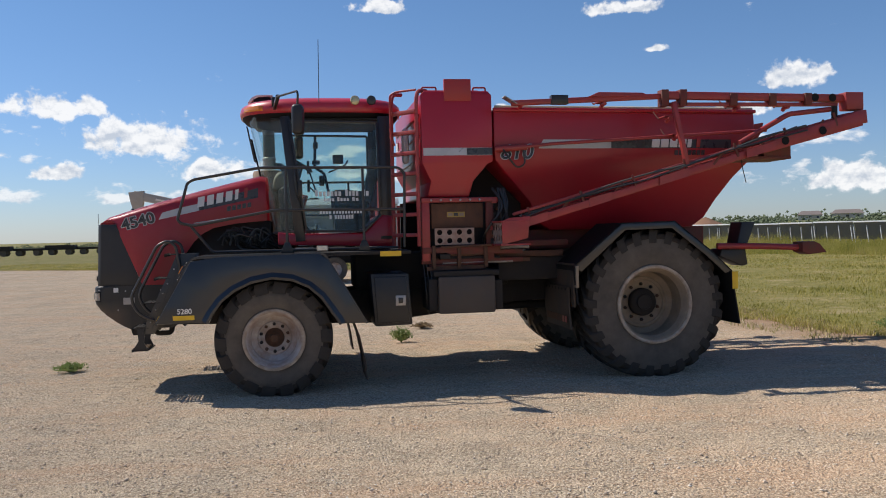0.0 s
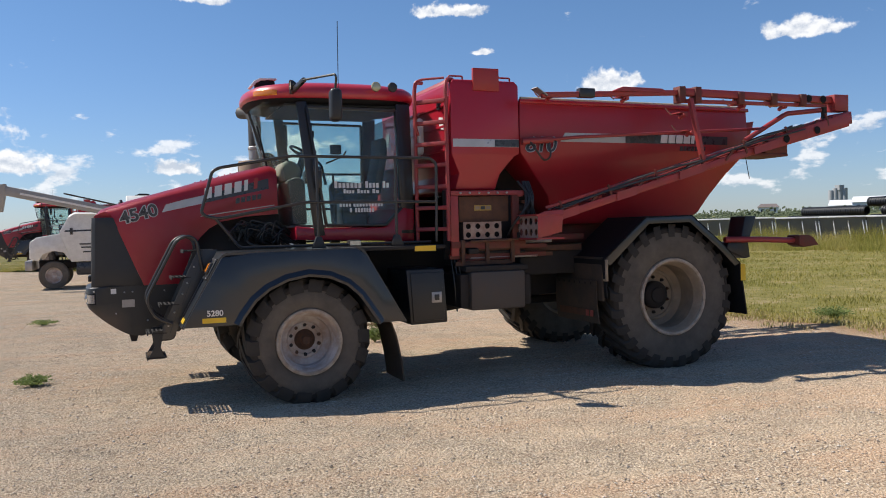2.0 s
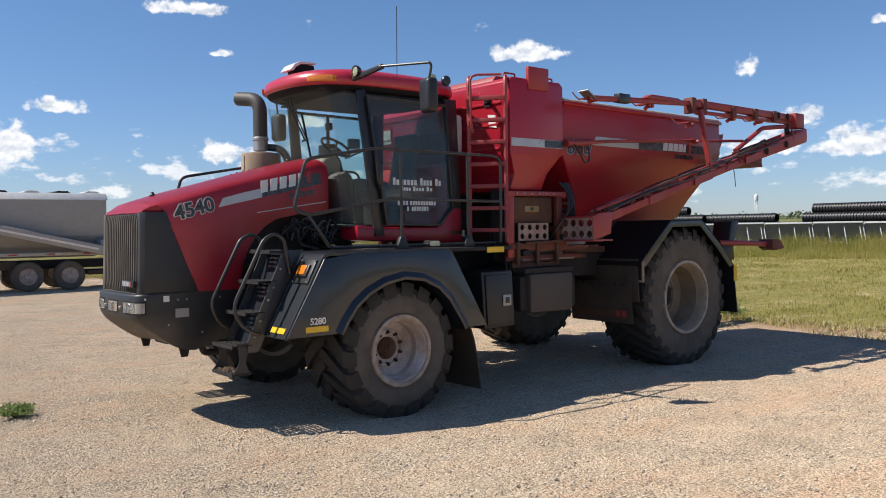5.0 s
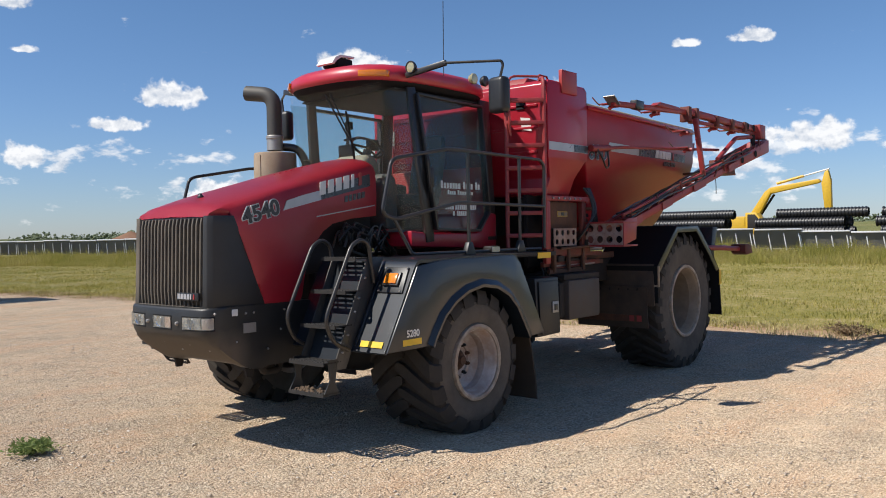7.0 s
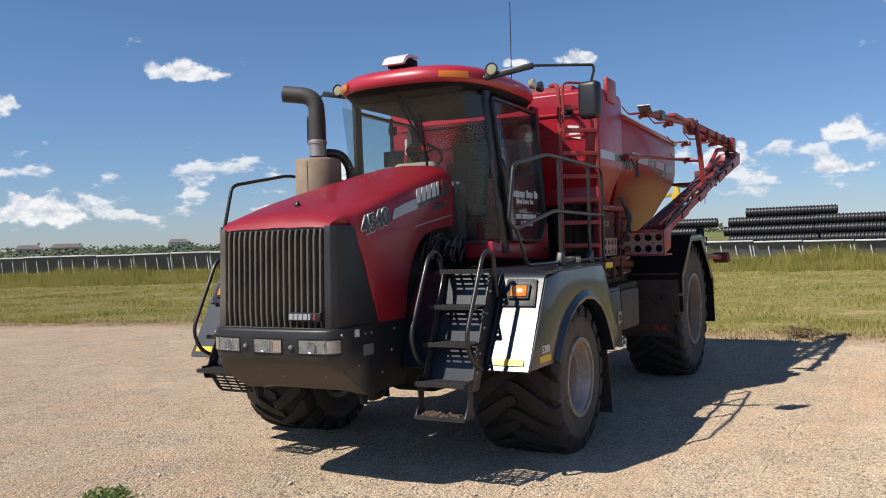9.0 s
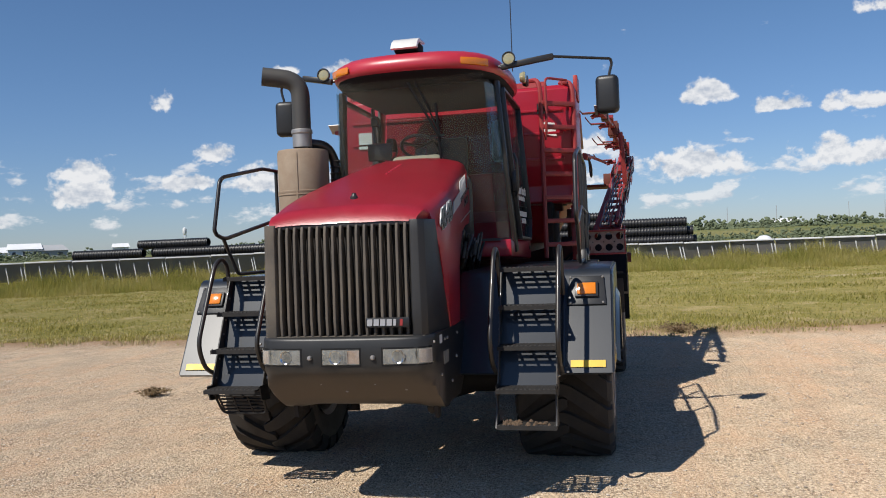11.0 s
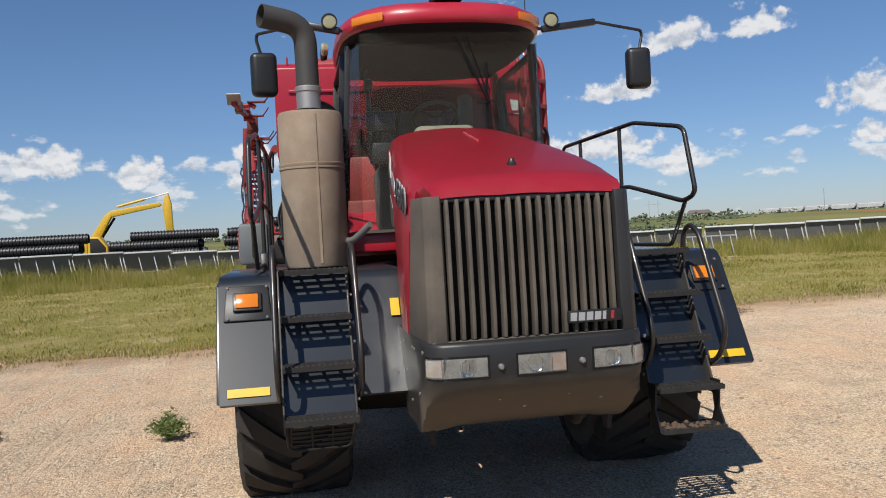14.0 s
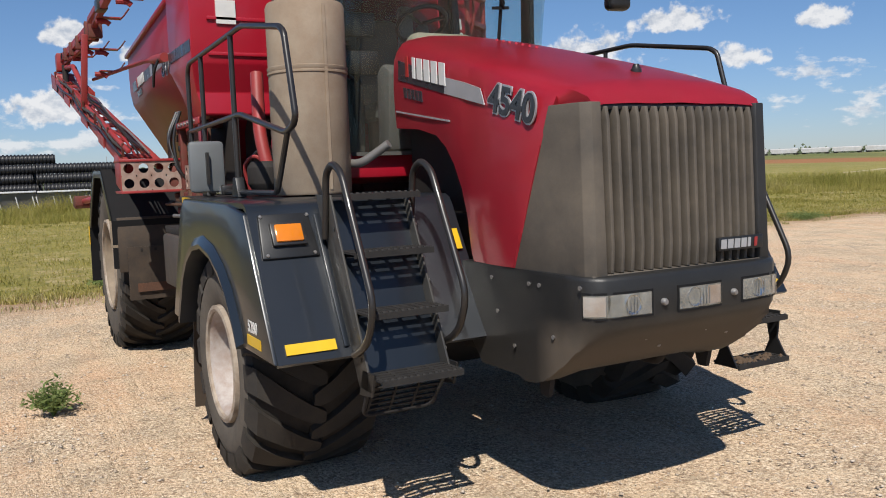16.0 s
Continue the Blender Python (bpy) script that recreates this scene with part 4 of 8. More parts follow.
    for y, z in ((-.2, 1.02), (.22, 1.02), (.05, .95), (-.42, .97)):
        bm = B()
        c = q(y, z)
        lathe(bm, [(0, -.012), (.010, -.010), (.013, 0), (0, .004)], c, "x", 8)
        part("bolt", bm, STEEL, b)


chassis()
for wx, wz, rear in ((0, .70, False), (4.96, .955, True)):
    for s in (-1, 1):
        wheel(wx, s * (1.395 if not rear else 1.465), wz, s, rear)
for s in (-1, 1):
    fender(s)
    ladder(s)
hood()
grille()
bumper()
def cab():
    c = new("cab")
    c.parent = V
    c["label"] = "glazed operator cab with a red roof"
    # corner posts: foot and head of each, on the left side
    A0, A1 = (.09, .74, 2.03), (-.19, .72, 3.54)
    B0, B1 = (.36, .90, 2.0), (.19, .80, 3.56)
    C0, C1 = (1.53, .88, 2.0), (1.53, .79, 3.56)
    for s in (-1, 1):
        for (p, q), w in (((B0, B1), .13), ((C0, C1), .19)):
            bm = B()
            beam(bm, (p[0], s * p[1], p[2] - .1), (q[0], s * q[1], q[2] + .03), .045, w, (1, 0, 0))
            part("pillar", bm, TUBE, c, bevel=.01)
        # front quarter glass
        bm = B()
        slab(bm, [(A0[0], s * .755, 2.05), (B0[0], s * .905, 2.03), (B1[0], s * .805, 3.54), (A1[0], s * .73, 3.52)][::s], .006)
        gq = part("quarter_glass", bm, GLASS, c, "tinted quarter window")
        gq.visible_shadow = False
        # door: frame bars, pane, handle
        d = new("cab_door")
        d.parent = c
        d["label"] = "glass cab door with white lettering" if s < 0 else "glass cab door"
        DY = lambda z: s * (.925 - (z - 2.03) * .066)
        pts = [(x, DY(z), z) for x, z in ((.44, 2.04), (1.22, 2.02), (1.44, 2.24), (1.42, 3.50), (.25, 3.52))]
        bm = B()
        slab(bm, pts[::s], .006)
        pane = part("door_glass", bm, GLASS, d)
        pane.visible_shadow = False
        bm = B()
        for a, b in zip(pts, pts[1:] + pts[:1]):
            beam(bm, a, b, .03, .075, (0, 1, 0))
        part("door_frame", bm, TUBE, d, bevel=.006)
        bm = B()
        tube(bm, [(.36, s * .92, 2.45), (.33, s * .95, 2.52), (.30, s * .95, 2.80), (.31, s * .92, 2.88)], .014, 8, .03)
        part("grab_handle", bm, TUBE, d)
        bm = B()
        box(bm, .34, .40, s * .88, s * .95, 2.50, 2.72)
        part("door_latch", bm, TUBE, d, bevel=.012)
    # door lettering kept as plain bars of its size
    d = [o for o in c.children if o.name.startswith("cab_door")][0]
    for x0, x1, z, h in ((.565, .93, 2.50, .085), (.97, 1.16, 2.50, .085), (1.20, 1.30, 2.50, .085), (.68, .83, 2.432, .052), (.86, 1.03, 2.432, .052), (1.06, 1.16, 2.432, .052), (.62, .78, 2.262, .054), (.80, 1.20, 2.262, .054), (.75, .79, 2.190, .054), (.82, 1.08, 2.190, .054)):
        n = max(1, round((x1 - x0) / (.052 if h > .06 else .040)))
        for k in range(n):
            a = x0 + (x1 - x0) * k / n
            bm = B()
            yb = -.931 + (z - 2.03) * .066
            box(bm, a, a + (x1 - x0) / n * .70, yb - .004, yb, z, z + h * (1 if k == 0 or z < 2.3 else .74))
            part("letter_bar", bm, WHITE, d)
    # windshield in five flat bays
    ys = [-.74, -.62, -.42, -.15, .15, .42, .62, .74]
    bow = lambda y: .12 * (1 - (abs(y) / .74) ** 2.4)
    bm = B()
    rows = []
    for z, x in ((2.03, .09), (2.5, .01), (3.0, -.08), (3.60, -.20)):
        rows.append([(x - bow(y) * (.75 if z < 2.2 else 1), y * (1 - (z - 2) * .012), z) for y in ys])
    hull(bm, rows, caps=False, closed=False)
    bmesh.ops.solidify(bm, geom=bm.faces[:], thickness=.006)
    w = part("windshield", bm, SCREEN, c, "wide curved dusty windshield", sharp=60)
    w.visible_shadow = False
    bm = B()
    tube(bm, [(-.35, -.03, 3.54), (-.25, -.28, 3.05), (-.24, -.30, 3.03)], .011, 6)
    tube(bm, [(-.28, -.28, 3.34), (-.15, -.29, 2.72)], .013, 6)
    tube(bm, [(-.35, -.11, 3.54), (-.24, -.30, 3.06)], .008, 6)
    beam(bm, (-.235, -.20, 3.03), (-.235, -.34, 3.04), .012, .02)
    part("wiper", bm, MATT, c)
    # rear window and lower shell
    bm = B()
    slab(bm, [(1.60, -.80, 2.35), (1.60, .80, 2.35), (1.62, .76, 3.52), (1.62, -.76, 3.52)], .006)
    rw = part("rear_window", bm, REAR_GLASS, c, "dark tinted rear window")
    rw.visible_shadow = False
    bm = B()
    box(bm, 1.52, 1.60, -.84, .84, 1.85, 2.36)
    box(bm, 1.555, 1.597, -.80, .80, 2.30, 2.80)
    part("rear_wall", bm, RED_WORN, c, bevel=.02)
    bm = B()
    prism(bm, [(.06, 1.86), (1.62, 1.80), (1.62, 2.22), (1.47, 2.24), (1.22, 2.00), (.30, 2.00), (.06, 2.03)], -.90, .90)
    part("lower_body", bm, RED, c, "red lower cab body", bevel=.02)
    # roof: rounded slab, black underside ring
    def ring(z, grow, front):
        out = []
        for k in range(40):
            a = 2 * math.pi * k / 40
            cx, cy = math.cos(a), math.sin(a)
            e = 3.6
            r = (abs(cx) ** e + abs(cy) ** e) ** (-1 / e)
            x, y = r * cx, r * cy
            bowx = -.10 * (1 - min(1, abs(y)) ** 2) if x < -.2 else 0
            out.append((.74 + x * (1.05 + grow) + bowx + (front if x < 0 else 0), y * (.852 + grow), z))
        return out
    bm = B()
    hull(bm, [ring(3.628, -.02, 0), ring(3.645, .02, 0), ring(3.70, .03, 0), ring(3.765, .018, .01), ring(3.815, -.035, .04), ring(3.865, -.22, .10), ring(3.89, -.5, .2)])
    part("roof", bm, HOOD_RED, c, "rounded red cab roof", sharp=60)
    bm = B()
    hull(bm, [ring(3.572, -.10, .05), ring(3.59, -.03, .01), ring(3.635, -.002, 0)])
    part("roof_visor", bm, MATT, c, sharp=60)
    for s in (-1, 1):
        bm = B()
        x = lambda y: -.361 if y < .6 else (-.274 if y < .7 else -.155)
        hull(bm, [[(x(.55), s * .55, z), (x(.68), s * .68, z), (x(.78), s * .78, z), (x(.78) + .08, s * .76, z), (x(.55) + .05, s * .55, z)] for z in (3.668, 3.735)])
        part("marker_lamp", bm, AMBER, c, "amber roof marker lamp", bevel=.006)
        bm = B()
        lathe(bm, [(0, .06), (.04, .05), (.060, .02), (.068, -.010), (.066, -.022), (.056, -.022), (.054, -.010)], (.05, s * .945, 3.765), "x", 20)
        wl = part("work_lamp", bm, TUBE, c)
        bm = B()
        lathe(bm, [(.056, -.014), (.04, -.018), (0, -.020)], (.05, s * .945, 3.765), "x", 20)
        part("lamp_lens", bm, LENS_WARM, wl, "yellowed round lamp lens")
        bm = B()
        tube(bm, [(.08, s * .84, 3.70), (.08, s * .945, 3.70), (.08, s * .945, 3.75)], .016, 8, .03)
        part("lamp_bracket", bm, TUBE, wl)
        for x in (1.13, 1.35):
            bm = B()
            lathe(bm, [(0, .05 * s * -1), (.05, .04 * s * -1), (.065, 0), (.058, s * .02), (0, s * .03)], (x, s * .955, 3.785), "y", 18)
            part("side_lamp", bm, LENS_WARM if x < 1.2 else TUBE, c, "round side work lamp")
        # mirror arm and mirror
        my = s * (1.86 if s < 0 else 1.50)
        mi = new("mirror")
        mi.parent = c
        mi["label"] = "black rear-view mirror on a long arm" if s < 0 else "black rear-view mirror on a short arm"
        end = my - s * .0
        bm = B()
        beam(bm, (.06, s * .86, 3.69), (.12, s * (1.37 if s < 0 else 1.2), 3.765), .05, .06)
        part("mirror_bracket", bm, TUBE, mi, bevel=.015)
        bm = B()
        tube(bm, [(.10, s * (1.34 if s < 0 else 1.15), 3.762), (.36, end + s * .04, 3.745), (.37, end + s * .05, 3.70), (.36, end + s * .01, 3.55)], .014, 8, .05)
        part("mirror_arm", bm, TUBE, mi)
        bm = B()
        box(bm, -.075, .065, -.11, .11, -.185, .185)
        head = part("mirror_head", bm, BLACK, mi, bevel=.05, segments=4)
        head.matrix_basis = pose(.37, my, 3.40, 0, 0, s * 8)
    bm = B()
    prism(bm, [(-.33, 3.875), (-.27, 3.95), (-.20, 3.985), (.02, 3.99), (.02, 3.97), (-.18, 3.955), (-.25, 3.915), (-.29, 3.865)], -.13, .13)
    sr = part("satellite_receiver", bm, WHITE_PAINT, c, "slim white satellite receiver on a black base", bevel=.006)
    bm = B()
    box(bm, -.24, .0, -.12, .12, 3.85, 3.955)
    part("receiver_base", bm, MATT, sr, bevel=.02)
    for y in (-.10, .10):
        bm = B()
        tube(bm, [(-.10, y, 3.84), (-.10, y, 3.965)], .012, 8)
        part("receiver_leg", bm, TUBE, sr)
    bm = B()
    tube(bm, [(.65, -.90, 3.76), (.66, -.90, 4.60)], .005, 6)
    part("antenna", bm, TUBE, c, "thin whip antenna")
    # inside
    bm = B()
    box(bm, .0, 1.5, -.8, .8, 2.015, 2.04)
    part("cab_floor", bm, GREY_TRIM, c)
    st = new("driver_seat")
    st.parent = c
    bm = B()
    prism(bm, [(.85, 2.32), (1.33, 2.32), (1.35, 2.46), (.83, 2.48)], -.26, .26)
    part("seat_cushion", bm, GREY_TRIM, st, bevel=.05)
    bm = B()
    prism(bm, [(1.26, 2.44), (1.38, 2.42), (1.50, 3.00), (1.48, 3.22), (1.39, 3.22), (1.38, 3.02)], -.24, .24)
    part("seat_back", bm, GREY_TRIM, st, bevel=.05)
    bm = B()
    box(bm, .85, 1.2, -.18, .18, 2.04, 2.36)
    part("seat_base", bm, TUBE, st, bevel=.02)
    bm = B()
    tube(bm, [(.22, .05, 2.05), (.28, .05, 2.65), (.38, .05, 2.98)], .05, 12, .1)
    part("steering_column", bm, GREY_TRIM, c)
    bm = B()
    pts = [Matrix.Rotation(radians(32), 4, "Y") @ Vector((.195 * math.cos(a), .195 * math.sin(a), 0)) + Vector((.38, .05, 3.01)) for a in [2 * math.pi * k / 28 for k in range(29)]]
    tube(bm, pts, .017, 8, 0)
    for k in range(3):
        a = 2 * math.pi * k / 3
        tube(bm, [(.38, .05, 3.01), Matrix.Rotation(radians(32), 4, "Y") @ Vector((.19 * math.cos(a), .19 * math.sin(a), 0)) + Vector((.38, .05, 3.01))], .014, 6)
    part("steering_wheel", bm, TUBE, c)
    bm = B()
    prism(bm, [(.85, 2.05), (1.4, 2.05), (1.4, 2.62), (.9, 2.66), (.82, 2.6)], .34, .52)
    part("side_console", bm, GREY_TRIM, c, bevel=.04)
    bm = B()
    prism(bm, [(.10, 2.05), (.30, 2.05), (.28, 2.62), (.18, 2.68), (.06, 2.62)], -.50, .50)
    part("dash_cowl", bm, GREY_TRIM, c, bevel=.04)
    bm = B()
    prism(bm, [(-.02, 2.62), (.26, 2.62), (.30, 2.80), (.20, 2.90), (.08, 2.90), (.0, 2.80)], -.24, .28)
    part("instrument_hood", bm, BEIGE, c, bevel=.06, segments=3)
    for y, z in ((.52, 3.0), (.50, 2.72)):
        bm = B()
        box(bm, .48, .52, y - .13, y + .13, z - .09, z + .09)
        part("display", bm, TUBE, c, bevel=.012)
        bm = B()
        tube(bm, [(.5, y, z), (.62, y, 2.6)], .012, 6)
        part("display_stalk", bm, TUBE, c)
    bm = B()
    box(bm, .0, 1.5, -.74, .74, 3.555, 3.575)
    part("headliner", bm, HEADLINER, c)
    for x, y, z, w, h in ((.62, .60, 3.34, .08, .10), (.62, .58, 3.08, .12, .06), (.95, .52, 3.12, .16, .14), (.70, .55, 2.80, .08, .16)):
        bm = B()
        box(bm, x - w / 2, x + w / 2, y - .04, y + .04, z - h / 2, z + h / 2)
        part("control_box", bm, TUBE, c, bevel=.015)
    bm = B()
    tube(bm, [(.62, .62, 3.48), (.60, .60, 3.0), (.74, .56, 2.92), (.80, .54, 2.62)], .022, 8, .06)
    part("monitor_arm", bm, TUBE, c)
    bm = B()
    tube(bm, [(.80, .50, 2.92), (1.05, .50, 3.02), (1.10, .50, 3.10)], .012, 6, .04)
    part("monitor_arm", bm, TUBE, c)


def exhaust():
    e = new("exhaust_stack")
    e.parent = V
    e["label"] = "dust-coated muffler with a dark curved stack"
    x, y = -.09, 1.15
    bm = B()
    lathe(bm, [(0, 1.77), (.245, 1.77), (.255, 1.785), (.255, 2.54), (.262, 2.545), (.262, 2.557), (.256, 2.56), (.262, 2.575), (.262, 2.587), (.255, 2.59), (.255, 2.97), (.245, 2.995), (.13, 3.01), (0, 3.01)], (x, y, 0), "z", 40)
    mu = part("muffler", bm, TAN, e)
    bm = B()
    beam(bm, (x - .253, y - .03, 1.8), (x - .253, y - .03, 2.96), .012, .02, (0, 1, 0))
    part("seam", bm, TAN, mu)
    bm = B()
    tube(bm, [(x + .55, y + .18, 2.62), (x + .42, y + .22, 2.20), (x + .34, y + .20, 1.95), (x + .34, y + .10, 1.80)], .045, 10, .10)
    part("intake_pipe", bm, RED_WORN, V, "red bent pipe behind the muffler")
    bm = B()
    lathe(bm, [(0, 0), (.10, 0), (.13, .05), (.13, .16), (.10, .20), (0, .20)], (x + .30, y + .22, 1.80), "z", 20)
    part("air_pump", bm, DARK, V, "dark round pump housing", bevel=.006)
    for k in range(3):
        bm = B()
        tube(bm, [(x + .62, y + .25 - .06 * k, 1.80), (x + .60, y + .30 - .06 * k, 1.98 + .05 * k), (x + .50, y + .24 - .05 * k, 2.06 + .04 * k), (x + .44, y + .10, 1.90)], .013, 7, .06)
        part("air_hose", bm, TUBE if k else RED_WORN, V)
    bm = B()
    lathe(bm, [(.096, 3.03), (.096, 3.16), (.105, 3.17), (.105, 3.20), (.096, 3.21), (.09, 3.21)], (x, y, 0), "z", 28)
    part("clamp", bm, STEEL, e)
    bm = B()
    path = rounded([(x, y, 3.18), (x, y, 3.70), (x - .14, y + .34, 3.745)], .20, 8)
    rings, inner = [], []
    tube(bm, path, .092, 20, 0)
    bmesh.ops.delete(bm, geom=[f for f in bm.faces if len(f.verts) > 4], context="FACES")
    bmesh.ops.solidify(bm, geom=bm.faces[:], thickness=.006)
    part("stack_pipe", bm, PIPE, e)
    bm = B()
    tube(bm, [(x + .30, y - .22, 2.3), (x + .28, y - .24, 2.9), (x + .2, y - .18, 3.06), (x + .1, y - .02, 3.08)], .05, 10, .1)
    hh = part("heat_hose", bm, TUBE, e)
    for k in range(9):
        bm = B()
        lathe(bm, [(.052, -.012), (.062, 0), (.052, .012)], (x + .28, y - .24, 2.4 + k / 16), "z", 14)
        part("hose_ring", bm, TUBE, hh)
    bm = B()
    tube(bm, [(.10, 1.02, 2.04), (-.02, .95, 1.99), (-.25, .88, 1.95), (-.42, .74, 2.08)], .028, 10, .08)
    part("coolant_hose", bm, STEEL, V, "grey ribbed hose")


def railing(s):
    """Walkway rails over a mudguard; s is the side."""
    r = new("walkway_railing")
    r.parent = V
    r["label"] = "black tubular walkway railing"
    y = lambda x: s * (1.60 - .06 * (x + 1) / 2.7)
    P = lambda x, z: (x, y(x), z)
    bm = B()
    tube(bm, [P(1.68, 1.80), P(1.70, 2.76), P(1.62, 2.83), P(-.12, 2.84), P(-.93, 2.70), P(-1.00, 2.66), P(-1.13, 2.21), P(-1.09, 2.165), P(-.95, 2.13), P(.04, 2.305), P(1.70, 2.29)], .0185, 10, .07)
    part("rail", bm, TUBE, r)
    for x, top in ((.19, 2.845), (1.16, 2.835)):
        bm = B()
        tube(bm, [P(x, 1.77), P(x, top)], .018, 10)
        part("post", bm, TUBE, r)
        bm = B()
        prism(bm, [(x - .085, 1.765), (x + .085, 1.765), (x + .03, 1.90), (x - .03, 1.90)], y(x) - .03, y(x) + .03)
        part("post_foot", bm, BLACK, r, bevel=.008)
    bm = B()
    tube(bm, [P(-.98, 2.14), P(-.72, 1.80), P(1.6, 1.80)], .017, 8, .05)
    part("kick_rail", bm, TUBE, r)
    bm = B()
    box(bm, .55, .70, s * 1.48, s * 1.6, 1.775, 1.85)
    part("work_lamp", bm, TUBE, r, bevel=.02)
    bm = B()
    box(bm, .56, .69, s * 1.6, s * 1.606, 1.785, 1.84)
    part("lamp_lens", bm, LENS, r)
    bm = B()
    box(bm, .62, 1.75, s * .85, s * 1.66, 1.715, 1.76)
    part("walkway_deck", bm, DARK, V, "dark walkway plate beside the cab", bevel=.008)
    bm = B()
    box(bm, 1.35, 1.62, s * 1.655, s * 1.665, 1.69, 1.755)
    part("warning_sticker", bm, YELLOW, V)


cab()
exhaust()
for s in (-1, 1):
    railing(s)
def bin_box():
    """Upright red side bin behind the cab, with its funnel."""
    b = new("chemical_bin")
    b.parent = V
    b["label"] = "tall red steel bin behind the cab"
    x0, x1, y0, y1 = 1.95, 2.90, -1.445, 1.445
    bm = B()
    rings = []
    for z, dx0, dx1, dy in ((2.44, .10, .32, .40), (2.46, .08, .31, .38), (2.65, .12, .26, .20), (2.87, .01, .07, .0), (2.90, 0, 0, 0), (3.78, 0, 0, 0), (3.835, .05, .05, .05)):
        rings.append([(x0 + dx0, y0 + dy * .25, z), (x1 - dx1, y0 + dy * .25, z), (x1 - dx1, y1 - dy * .25, z), (x0 + dx0, y1 - dy * .25, z)])
    hull(bm, rings)
    part("bin_shell", bm, RED, b, bevel=.012)
    for s, y in ((-1, y0), (1, y1)):
        bm = B()
        box(bm, x0 + .02, x1 - .005, y + s * .001, y + s * .005, 2.985, 3.085)
        part("decal_band", bm, SILVER if s < 0 else CHARCOAL, b, "silver stripe decal")
        bm = B()
        box(bm, x0 + .60, x1 - .005, y + s * .005, y + s * .008, 2.99, 3.08)
        part("decal_band", bm, CHARCOAL, b)
        bm = B()
        prism(bm, [(2.26, 3.70), (2.62, 3.70), (2.62, 3.985), (2.26, 3.985)], y - s * .03, y + s * .02)
        part("lid_panel", bm, ORANGE_RED, b, "orange-red lid flap", bevel=.006)
    for y in (-.9, .9):
        for xa, xb in ((1.99, 2.18), (2.68, 2.85)):
            bm = B()
            tube(bm, [(xa, y - .4 * (1 if y < 0 else -1), 3.82), (xa, y - .4 * (1 if y < 0 else -1), 3.90), (xb, y - .4 * (1 if y < 0 else -1), 3.90), (xb, y - .4 * (1 if y < 0 else -1), 3.82)], .012, 6, .02)
            part("lift_loop", bm, RED_WORN, b)
    bm = B()
    prism(bm, [(1.98, 3.82), (2.87, 3.82), (2.8, 3.90), (2.05, 3.90)], -1.1, 1.1)
    part("bin_lid", bm, RED_WORN, b, bevel=.015)
    # front face: ribs, small instruments, hole pattern plates
    for z in (2.95, 3.25, 3.52):
        bm = B()
        box(bm, 1.93, 1.95, -1.30, 1.30, z, z + .03)
        part("stiffener", bm, RED, b, bevel=.004)
    bm = B()
    box(bm, 1.93, 1.948, -1.12, -1.0, 3.50, 3.62)
    part("gauge_box", bm, BLACK, b)
    bm = B()
    slab(bm, [(1.94, -1.22, 3.22), (1.94, -1.08, 3.25), (1.94, -1.06, 3.40), (1.94, -1.2, 3.38)], .006)
    part("placard", bm, WHITE, b, "white paper placard")
    bm = B()
    box(bm, 1.93, 1.948, 1.05, 1.22, 3.22, 3.42)
    part("placard", bm, WHITE, b, "white placard")
    # valve and discharge below the funnel
    for s in (-1, 1):
        bm = B()
        box(bm, 2.28, 2.52, s * 1.0, s * 1.22, 2.36, 2.52)
        part("slide_gate", bm, RED_RUST, b, bevel=.01)
        bm = B()
        tube(bm, [(2.30, s * 1.24, 2.57), (2.42, s * 1.27, 2.57), (2.50, s * 1.24, 2.55)], .028, 8, .05)
        part("gate_handle", bm, RIM, b, "pale grey valve handle")
        bm = B()
        lathe(bm, [(0, 0), (.05, 0), (.06, .06), (.03, .12), (0, .12)], (2.47, s * 1.22, 2.42), "z", 12)
        part("valve", bm, TUBE, b)


def bin_ladder():
    l = new("bin_ladder")
    l.parent = V
    l["label"] = "red steel ladder on the side of the bin"
    y = -1.43
    for x, y in ((1.60, -1.08), (1.89, -1.43)):
        bm = B()
        tube(bm, [(x, y, 1.80), (x, y, 3.72), (x + .03, y + .03, 3.84), (x + .16, y + .16, 3.86)], .026, 8, .08)
        part("stringer", bm, RED_WORN, l)
    for k in range(7):
        z = 1.95 + k * .27
        bm = B()
        beam(bm, (1.60, -1.08, z), (1.89, -1.43, z), .07, .05)
        part("rung", bm, RED_WORN, l, bevel=.006)
    bm = B()
    tube(bm, [(1.63, -1.12, 3.15), (1.58, -1.14, 3.3), (1.58, -1.14, 3.82), (1.66, -1.16, 3.86), (1.90, -1.36, 3.86)], .015, 8, .06)
    part("grab_bar", bm, RED_WORN, l)
    bm = B()
    box(bm, 1.80, 1.90, -.62, -.46, 2.95, 3.45)
    part("white_canister", bm, WHITE, V, "white plastic canister behind the ladder", bevel=.05)


